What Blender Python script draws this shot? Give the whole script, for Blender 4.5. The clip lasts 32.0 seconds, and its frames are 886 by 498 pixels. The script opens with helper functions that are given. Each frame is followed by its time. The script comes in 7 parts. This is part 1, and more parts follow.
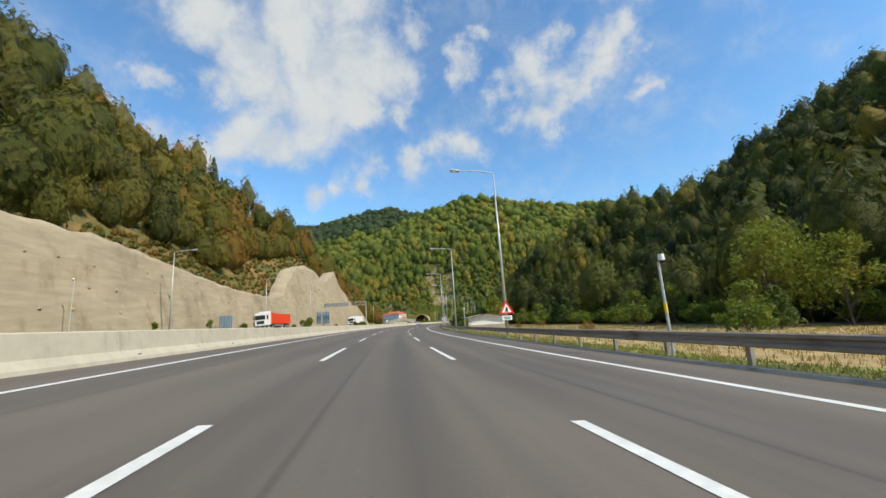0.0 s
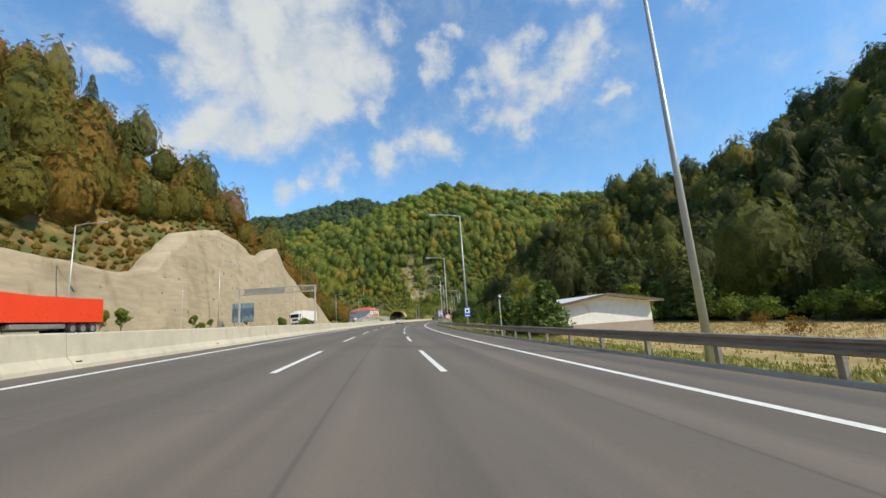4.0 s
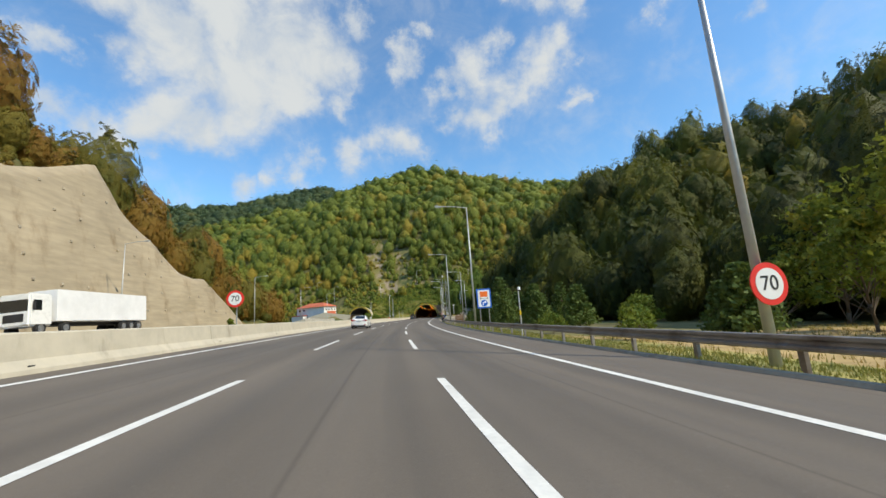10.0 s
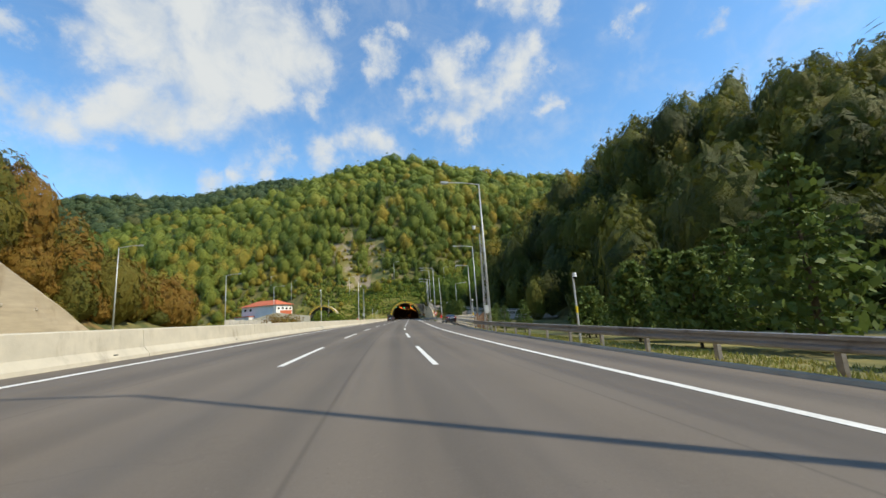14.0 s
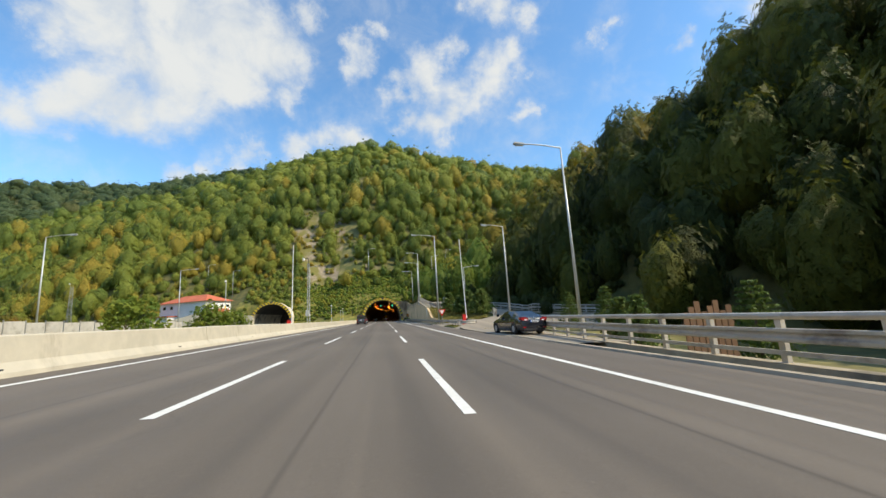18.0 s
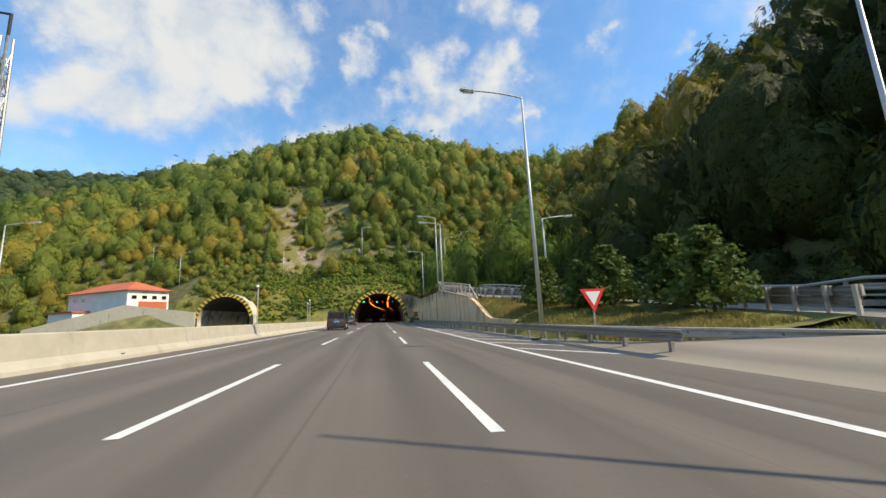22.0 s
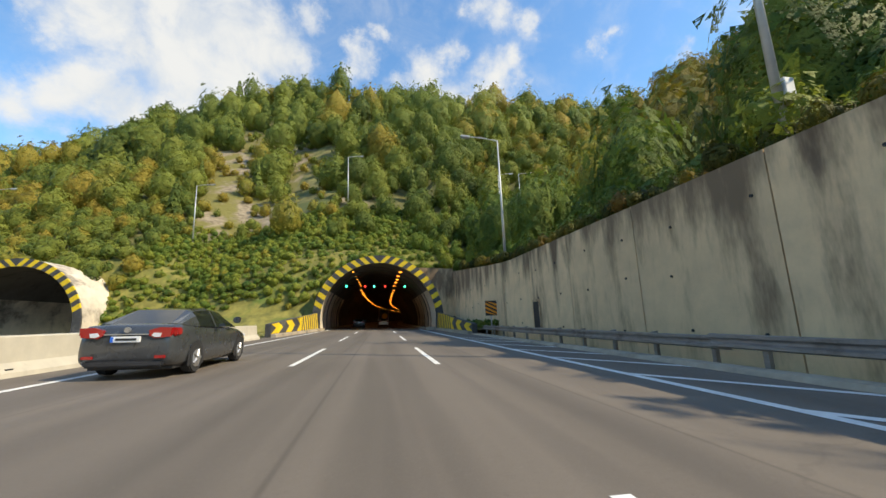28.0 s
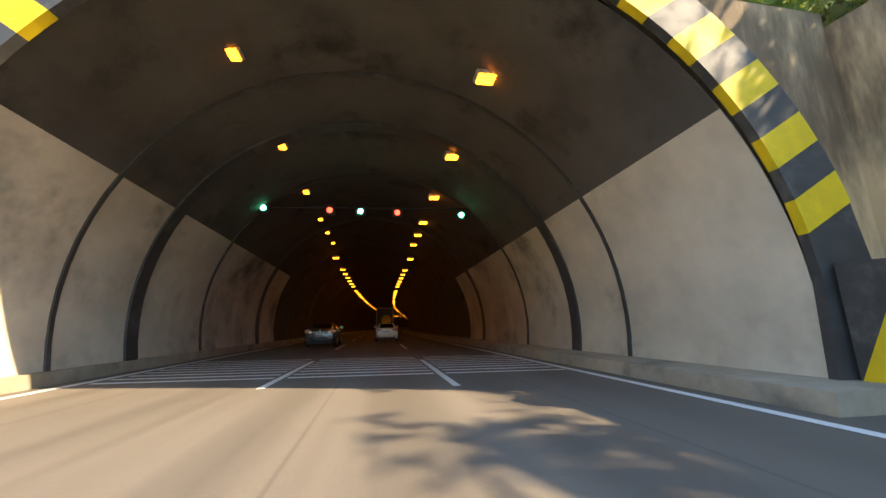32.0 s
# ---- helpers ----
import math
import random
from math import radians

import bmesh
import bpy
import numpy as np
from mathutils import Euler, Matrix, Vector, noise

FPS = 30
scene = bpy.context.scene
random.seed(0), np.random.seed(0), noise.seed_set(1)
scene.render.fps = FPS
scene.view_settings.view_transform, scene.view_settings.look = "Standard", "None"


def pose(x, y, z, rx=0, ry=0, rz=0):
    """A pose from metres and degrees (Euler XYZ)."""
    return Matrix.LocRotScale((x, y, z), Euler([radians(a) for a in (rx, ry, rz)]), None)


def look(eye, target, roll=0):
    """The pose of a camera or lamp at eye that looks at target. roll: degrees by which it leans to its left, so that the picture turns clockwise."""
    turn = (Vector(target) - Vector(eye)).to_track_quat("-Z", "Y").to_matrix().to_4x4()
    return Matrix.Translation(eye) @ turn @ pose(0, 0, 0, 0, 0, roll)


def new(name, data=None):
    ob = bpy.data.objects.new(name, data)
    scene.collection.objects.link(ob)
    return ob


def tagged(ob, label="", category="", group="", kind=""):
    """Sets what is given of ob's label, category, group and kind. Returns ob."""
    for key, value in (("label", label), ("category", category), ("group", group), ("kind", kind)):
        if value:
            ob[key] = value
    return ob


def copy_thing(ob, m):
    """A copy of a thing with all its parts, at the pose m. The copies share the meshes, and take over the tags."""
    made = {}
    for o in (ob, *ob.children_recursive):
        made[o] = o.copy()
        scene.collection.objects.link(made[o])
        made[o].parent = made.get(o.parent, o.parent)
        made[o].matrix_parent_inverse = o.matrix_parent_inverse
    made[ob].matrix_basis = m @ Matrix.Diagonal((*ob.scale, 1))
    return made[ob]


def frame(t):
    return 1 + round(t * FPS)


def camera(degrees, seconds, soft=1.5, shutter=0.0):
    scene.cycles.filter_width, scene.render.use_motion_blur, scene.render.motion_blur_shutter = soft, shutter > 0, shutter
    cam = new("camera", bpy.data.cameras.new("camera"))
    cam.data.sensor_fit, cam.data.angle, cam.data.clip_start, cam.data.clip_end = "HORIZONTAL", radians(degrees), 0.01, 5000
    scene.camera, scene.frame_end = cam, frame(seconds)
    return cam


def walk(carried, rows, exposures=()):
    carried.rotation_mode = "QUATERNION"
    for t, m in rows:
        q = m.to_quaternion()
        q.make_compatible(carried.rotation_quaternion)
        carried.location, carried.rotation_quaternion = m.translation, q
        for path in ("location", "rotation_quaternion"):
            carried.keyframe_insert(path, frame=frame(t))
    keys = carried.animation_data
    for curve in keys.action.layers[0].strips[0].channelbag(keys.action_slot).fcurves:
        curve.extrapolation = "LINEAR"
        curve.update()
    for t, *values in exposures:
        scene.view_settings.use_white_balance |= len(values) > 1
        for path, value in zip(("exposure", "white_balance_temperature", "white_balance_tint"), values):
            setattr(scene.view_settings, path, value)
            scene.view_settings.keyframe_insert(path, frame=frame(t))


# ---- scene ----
cam = camera(98.13, 32.0)
PATH = [
    (0.0, 35.698, -357.704, 0.960, 100.734, 3.631, 8.678),
    (0.5, 33.545, -350.622, 0.974, 100.658, 3.646, 8.111),
    (1.0, 31.486, -343.607, 0.988, 100.583, 3.660, 7.548),
    (1.5, 29.521, -336.662, 1.002, 100.509, 3.675, 6.994),
    (2.0, 27.648, -329.794, 1.016, 100.438, 3.690, 6.454),
    (2.5, 25.865, -323.011, 1.030, 100.367, 3.714, 5.930),
    (3.0, 24.171, -316.325, 1.044, 100.298, 3.748, 5.426),
    (3.5, 22.564, -309.748, 1.058, 100.232, 3.792, 4.947),
    (4.0, 21.041, -303.289, 1.072, 100.169, 3.839, 4.489),
    (4.5, 19.599, -296.954, 1.086, 100.109, 3.884, 4.046),
    (5.0, 18.233, -290.742, 1.100, 100.054, 3.921, 3.613),
    (5.5, 16.940, -284.643, 1.100, 100.005, 3.946, 3.186),
    (6.0, 15.712, -278.644, 1.100, 99.962, 3.955, 2.760),
    (6.5, 14.544, -272.725, 1.100, 99.926, 3.942, 2.330),
    (7.0, 13.431, -266.864, 1.100, 99.895, 3.920, 1.898),
    (7.5, 12.368, -261.046, 1.100, 99.866, 3.896, 1.466),
    (8.0, 11.352, -255.258, 1.100, 99.839, 3.882, 1.038),
    (8.5, 10.382, -249.493, 1.100, 99.813, 3.879, 0.616),
    (9.0, 9.455, -243.747, 1.100, 99.788, 3.880, 0.203),
    (9.5, 8.571, -238.023, 1.100, 99.763, 3.896, -0.202),
    (10.0, 7.730, -232.323, 1.100, 99.740, 3.920, -0.604),
    (10.5, 6.932, -226.650, 1.100, 99.720, 3.945, -1.014),
    (11.0, 6.179, -221.008, 1.100, 99.702, 3.964, -1.441),
    (11.5, 5.474, -215.399, 1.100, 99.689, 3.969, -1.895),
    (12.0, 4.817, -209.823, 1.100, 99.682, 3.966, -2.387),
    (12.5, 4.214, -204.281, 1.100, 99.680, 3.945, -2.919),
    (13.0, 3.666, -198.771, 1.100, 99.682, 3.911, -3.485),
    (13.5, 3.175, -193.285, 1.100, 99.688, 3.868, -4.072),
    (14.0, 2.740, -187.810, 1.100, 99.694, 3.821, -4.664),
    (14.5, 2.359, -182.328, 1.100, 99.700, 3.773, -5.249),
    (15.0, 2.030, -176.813, 1.100, 99.704, 3.730, -5.815),
    (15.5, 1.751, -171.248, 1.100, 99.706, 3.696, -6.353),
    (16.0, 1.518, -165.629, 1.100, 99.708, 3.664, -6.858),
    (16.5, 1.330, -159.969, 1.100, 99.711, 3.631, -7.321),
    (17.0, 1.182, -154.297, 1.100, 99.715, 3.588, -7.735),
    (17.5, 1.071, -148.655, 1.100, 99.723, 3.533, -8.095),
    (18.0, 0.991, -143.087, 1.100, 99.734, 3.468, -8.398),
    (18.5, 0.936, -137.624, 1.100, 99.746, 3.396, -8.642),
    (19.0, 0.899, -132.279, 1.100, 99.759, 3.316, -8.828),
    (19.5, 0.874, -127.052, 1.100, 99.771, 3.227, -8.955),
    (20.0, 0.855, -121.927, 1.100, 99.784, 3.132, -9.019),
    (20.5, 0.836, -116.874, 1.100, 99.798, 3.034, -9.025),
    (21.0, 0.813, -111.860, 1.100, 99.811, 2.936, -8.985),
    (21.5, 0.782, -106.857, 1.100, 99.823, 2.840, -8.916),
    (22.0, 0.742, -101.845, 1.100, 99.835, 2.749, -8.833),
    (22.5, 0.692, -96.813, 1.100, 99.850, 2.664, -8.755),
    (23.0, 0.634, -91.757, 1.100, 99.866, 2.591, -8.697),
    (23.5, 0.570, -86.679, 1.100, 99.886, 2.531, -8.671),
    (24.0, 0.504, -81.587, 1.100, 99.909, 2.481, -8.676),
    (24.5, 0.438, -76.488, 1.100, 99.934, 2.438, -8.706),
    (25.0, 0.374, -71.391, 1.100, 99.962, 2.401, -8.755),
    (25.5, 0.315, -66.302, 1.100, 99.992, 2.367, -8.817),
    (26.0, 0.260, -61.232, 1.100, 100.026, 2.333, -8.885),
    (26.5, 0.212, -56.188, 1.100, 100.063, 2.306, -8.956),
    (27.0, 0.170, -51.176, 1.100, 100.103, 2.282, -9.026),
    (27.5, 0.133, -46.195, 1.100, 100.151, 2.263, -9.094),
    (28.0, 0.102, -41.237, 1.100, 100.210, 2.250, -9.158),
    (28.5, 0.076, -36.289, 1.100, 100.282, 2.244, -9.218),
    (29.0, 0.054, -31.330, 1.100, 100.370, 2.244, -9.271),
    (29.5, 0.037, -26.333, 1.100, 100.478, 2.250, -9.318),
    (30.0, 0.024, -21.272, 1.100, 100.600, 2.263, -9.357),
    (30.5, 0.013, -16.123, 1.100, 100.736, 2.280, -9.392),
    (31.0, 0.006, -10.869, 1.100, 100.881, 2.299, -9.423),
    (31.5, 0.002, -5.497, 1.100, 101.032, 2.318, -9.451),
    (32.0, 0.000, 0.000, 1.100, 101.189, 2.337, -9.477),
]
walk(cam, [(t, pose(x, y, z, rx, ry, rz)) for t, x, y, z, rx, ry, rz in PATH],
     exposures=[(0, 0.0, 6450, 6), (8, 0.02, 6450, 6), (13, 0.08, 6450, 6), (19, 0.22, 6650, 7), (24, 0.22, 6700, 8), (28, 0.32, 6750, 8), (30.2, 0.46, 7000, 9), (31.0, 0.9, 7200, 10), (32, 1.65, 7600, 12)])

# ---- world and sun ----
SUN_EL, SUN_AZ = radians(42), radians(116)
TO_SUN = Vector((math.sin(SUN_AZ) * math.cos(SUN_EL), math.cos(SUN_AZ) * math.cos(SUN_EL), math.sin(SUN_EL)))
sun_data = bpy.data.lights.new("sun", "SUN")
sun_data.energy, sun_data.angle, sun_data.color = 4.7, radians(0.55), (1.0, 0.87, 0.66)
sun = new("sun", sun_data)
sun.matrix_world = look(TO_SUN * 300, (0, 0, 0))


def node(nt, kind, **kw):
    n = nt.nodes.new(kind)
    for k, v in kw.items():
        if k in n.inputs:
            n.inputs[k].default_value = v
    return n


def math_node(nt, op, a, b=None, clamp=False):
    n = nt.nodes.new("ShaderNodeMath")
    n.operation, n.use_clamp = op, clamp
    for i, v in enumerate((a, b)):
        if v is None:
            continue
        if isinstance(v, (int, float)):
            n.inputs[i].default_value = v
        else:
            nt.links.new(v, n.inputs[i])
    return n.outputs[0]


def mix_node(nt, fac, a, b, blend="MIX"):
    n = nt.nodes.new("ShaderNodeMix")
    n.data_type, n.blend_type = "RGBA", blend
    for i, v in ((0, fac), (6, a), (7, b)):
        if isinstance(v, (int, float)):
            n.inputs[i].default_value = v
        elif isinstance(v, tuple):
            n.inputs[i].default_value = (*v, 1.0) if len(v) == 3 else v
        else:
            nt.links.new(v, n.inputs[i])
    return n.outputs[2]


def noise_node(nt, vec, scale, detail=4.0, rough=0.55, distortion=0.0):
    n = node(nt, "ShaderNodeTexNoise", Scale=scale, Detail=detail, Roughness=rough, Distortion=distortion)
    nt.links.new(vec, n.inputs["Vector"])
    return n.outputs["Fac"]


def ramp_node(nt, fac, lo, hi, a=0.0, b=1.0):
    n = nt.nodes.new("ShaderNodeMapRange")
    n.interpolation_type = "SMOOTHSTEP"
    for i, v in enumerate((lo, hi, a, b)):
        n.inputs[i + 1].default_value = v
    nt.links.new(fac, n.inputs[0])
    return n.outputs[0]


# puffs of cloud: direction and angular size
PUFFS = [(-0.470, 0.677, 0.567, 0.057), (-0.379, 0.705, 0.599, 0.076), (-0.304, 0.741, 0.599, 0.076), (-0.235, 0.781, 0.579, 0.067), (-0.370, 0.759, 0.535, 0.082), (-0.453, 0.724, 0.520, 0.046), (-0.533, 0.662, 0.527, 0.027), (-0.665, 0.623, 0.412, 0.027), (-0.638, 0.665, 0.387, 0.031), (-0.600, 0.703, 0.382, 0.035), (-0.549, 0.720, 0.424, 0.037), (-0.508, 0.738, 0.444, 0.047), (-0.482, 0.768, 0.422, 0.045), (-0.404, 0.783, 0.472, 0.065), (-0.302, 0.797, 0.523, 0.056), (-0.194, 0.792, 0.579, 0.036), (-0.280, 0.822, 0.496, 0.032), (-0.495, 0.654, 0.572, 0.041), (-0.623, 0.596, 0.507, 0.017), (-0.564, 0.631, 0.533, 0.022), (-0.391, 0.644, 0.657, 0.074), (-0.266, 0.670, 0.693, 0.069), (-0.508, 0.601, 0.617, 0.050), (-0.148, 0.737, 0.659, 0.027), (-0.043, 0.810, 0.585, 0.027), (0.013, 0.778, 0.628, 0.014), (-0.046, 0.789, 0.613, 0.017), (-0.206, 0.844, 0.496, 0.020), (-0.186, 0.833, 0.520, 0.015), (-0.433, 0.840, 0.328, 0.028), (-0.325, 0.878, 0.350, 0.028), (-0.290, 0.877, 0.383, 0.024), (-0.376, 0.860, 0.344, 0.020), (-0.190, 0.896, 0.401, 0.032), (-0.070, 0.899, 0.433, 0.036), (-0.035, 0.908, 0.417, 0.025), (-0.129, 0.903, 0.411, 0.025), (0.116, 0.822, 0.558, 0.043), (0.122, 0.874, 0.470, 0.046), (0.060, 0.842, 0.537, 0.028), (0.053, 0.881, 0.470, 0.024), (0.183, 0.843, 0.506, 0.039), (0.272, 0.792, 0.546, 0.044), (0.308, 0.761, 0.571, 0.028), (0.245, 0.818, 0.521, 0.033), (0.361, 0.808, 0.466, 0.017), (0.346, 0.774, 0.530, 0.014), (0.167, 0.786, 0.596, 0.017), (0.160, 0.891, 0.425, 0.019), (0.270, 0.715, 0.645, 0.029), (0.328, 0.707, 0.627, 0.022), (0.217, 0.713, 0.667, 0.026), (0.471, 0.683, 0.558, 0.013), (0.485, 0.662, 0.572, 0.010), (0.596, 0.617, 0.514, 0.017), (0.603, 0.601, 0.525, 0.013), (0.592, 0.688, 0.420, 0.008), (0.701, 0.518, 0.489, 0.023), (-0.719, 0.555, 0.419, 0.041), (-0.772, 0.562, 0.298, 0.033)]

world = bpy.data.worlds.new("sky")
scene.world = world
world.use_nodes = True
wt = world.node_tree
wt.nodes.clear()
sky = wt.nodes.new("ShaderNodeTexSky")
sky.sky_type, sky.sun_disc, sky.sun_elevation, sky.sun_rotation = "NISHITA", False, SUN_EL, SUN_AZ
sky.air_density, sky.dust_density, sky.ozone_density = 1.2, 0.4, 3.0
way = wt.nodes.new("ShaderNodeTexCoord").outputs["Generated"]
warp = node(wt, "ShaderNodeTexNoise", Scale=9.0, Detail=8.0, Roughness=0.62)
wt.links.new(way, warp.inputs["Vector"])
shift = wt.nodes.new("ShaderNodeVectorMath")
shift.operation = "MULTIPLY_ADD"
wt.links.new(warp.outputs["Color"], shift.inputs[0])
shift.inputs[1].default_value = (0.19, 0.19, 0.15)
wt.links.new(way, shift.inputs[2])
bent = wt.nodes.new("ShaderNodeVectorMath")
bent.operation = "SUBTRACT"
wt.links.new(shift.outputs[0], bent.inputs[0])
bent.inputs[1].default_value = (0.095, 0.095, 0.075)
puff_sum = None
for px, py, pz, size in PUFFS:
    d = wt.nodes.new("ShaderNodeVectorMath")
    d.operation = "DISTANCE"
    wt.links.new(bent.outputs[0], d.inputs[0])
    d.inputs[1].default_value = (px, py, pz)
    one = ramp_node(wt, d.outputs["Value"], 0.0, 2.2 * size + 0.016, min(1.0, 0.62 + 8 * size), 0.0)
    if puff_sum is None:
        puff_sum = one
    else:
        joined = wt.nodes.new("ShaderNodeMath")
        joined.operation = "SMOOTH_MAX"
        wt.links.new(puff_sum, joined.inputs[0])
        wt.links.new(one, joined.inputs[1])
        joined.inputs[2].default_value = 0.35
        puff_sum = joined.outputs[0]
billow = noise_node(wt, way, 9.0, 9.0, 0.6, 0.4)
fine = noise_node(wt, way, 24.0, 8.0, 0.62, 0.3)
ragged = math_node(wt, "ADD", math_node(wt, "MULTIPLY", math_node(wt, "SUBTRACT", billow, 0.5), 0.85), math_node(wt, "MULTIPLY", math_node(wt, "SUBTRACT", fine, 0.5), 0.34))
thick = math_node(wt, "ADD", puff_sum, ragged)
cover = ramp_node(wt, thick, 0.16, 1.02, 0.0, 0.98)
cover = math_node(wt, "MULTIPLY", cover, ramp_node(wt, puff_sum, 0.0, 0.25))
veil = ramp_node(wt, noise_node(wt, way, 2.6, 8.0, 0.68, 0.8), 0.48, 0.78, 0.0, 0.3)
cover = math_node(wt, "MAXIMUM", cover, veil)
shade = ramp_node(wt, billow, 0.35, 0.62, 0.55, 0.0)
cloud_colour = mix_node(wt, shade, (5.9, 5.95, 6.0), (4.5, 4.9, 5.5))
blue = mix_node(wt, 0.6, sky.outputs["Color"], (1.25, 1.85, 2.2), "MULTIPLY")
back = node(wt, "ShaderNodeBackground", Strength=0.12)
wt.links.new(mix_node(wt, cover, blue, cloud_colour), back.inputs["Color"])
wt.links.new(back.outputs[0], wt.nodes.new("ShaderNodeOutputWorld").inputs["Surface"])


# ---- materials ----
def material(name, base, rough=0.8, metal=0.0, vary=0.25, scale=3.0, second=None, bump=0.0, bump_scale=40.0, stretch=None,
             stain=None, stain_scale=0.4, stain_range=(0.5, 0.72), stain_stretch=None, spec=0.5, coat=0.0, per_piece=0.0, drips=None):
    m = bpy.data.materials.new(name)
    m.use_nodes = True
    nt = m.node_tree
    b = nt.nodes["Principled BSDF"]
    b.inputs["Roughness"].default_value, b.inputs["Metallic"].default_value = rough, metal
    b.inputs["Specular IOR Level"].default_value, b.inputs["Coat Weight"].default_value = spec, coat
    at_place = nt.nodes.new("ShaderNodeNewGeometry").outputs["Position"]

    def scaled(vec, by):
        if by is None:
            return vec
        v = nt.nodes.new("ShaderNodeVectorMath")
        v.operation = "MULTIPLY"
        v.inputs[1].default_value = by
        nt.links.new(vec, v.inputs[0])
        return v.outputs[0]
    vec = scaled(at_place, stretch)
    grain = noise_node(nt, vec, scale, 6.0, 0.6)
    big = noise_node(nt, at_place, scale * 0.13, 3.0)
    lo = tuple(c * (1 - vary) for c in base)
    hi = tuple(min(1.0, c * (1 + vary)) for c in (second or base))
    col = mix_node(nt, ramp_node(nt, math_node(nt, "ADD", math_node(nt, "MULTIPLY", grain, 0.6), math_node(nt, "MULTIPLY", big, 0.4)), 0.3, 0.7), lo, hi)
    if stain:
        s = noise_node(nt, scaled(at_place, stain_stretch), stain_scale, 5.0, 0.65)
        if drips:
            up = nt.nodes.new("ShaderNodeSeparateXYZ")
            nt.links.new(at_place, up.inputs[0])
            s = math_node(nt, "ADD", s, ramp_node(nt, up.outputs[2], drips[0], drips[1], 0.0, drips[2]))
        col = mix_node(nt, ramp_node(nt, s, *stain_range), col, stain)
    if per_piece:
        rnd = nt.nodes.new("ShaderNodeObjectInfo").outputs["Random"]
        col = mix_node(nt, math_node(nt, "MULTIPLY", rnd, per_piece), col, tuple(c * 0.55 for c in base))
    nt.links.new(col, b.inputs["Base Color"])
    rv = ramp_node(nt, grain, 0.3, 0.7, max(0.02, rough - 0.08), min(1.0, rough + 0.08))
    nt.links.new(rv, b.inputs["Roughness"])
    if bump:
        bn = node(nt, "ShaderNodeBump", Strength=bump, Distance=0.02)
        nt.links.new(noise_node(nt, vec, bump_scale, 5.0), bn.inputs["Height"])
        nt.links.new(bn.outputs[0], b.inputs["Normal"])
    return m


def glow(name, colour, strength):
    m = bpy.data.materials.new(name)
    m.use_nodes = True
    b = m.node_tree.nodes["Principled BSDF"]
    b.inputs["Base Color"].default_value = (*colour, 1)
    b.inputs["Emission Color"].default_value = (*colour, 1)
    b.inputs["Emission Strength"].default_value = strength
    return m


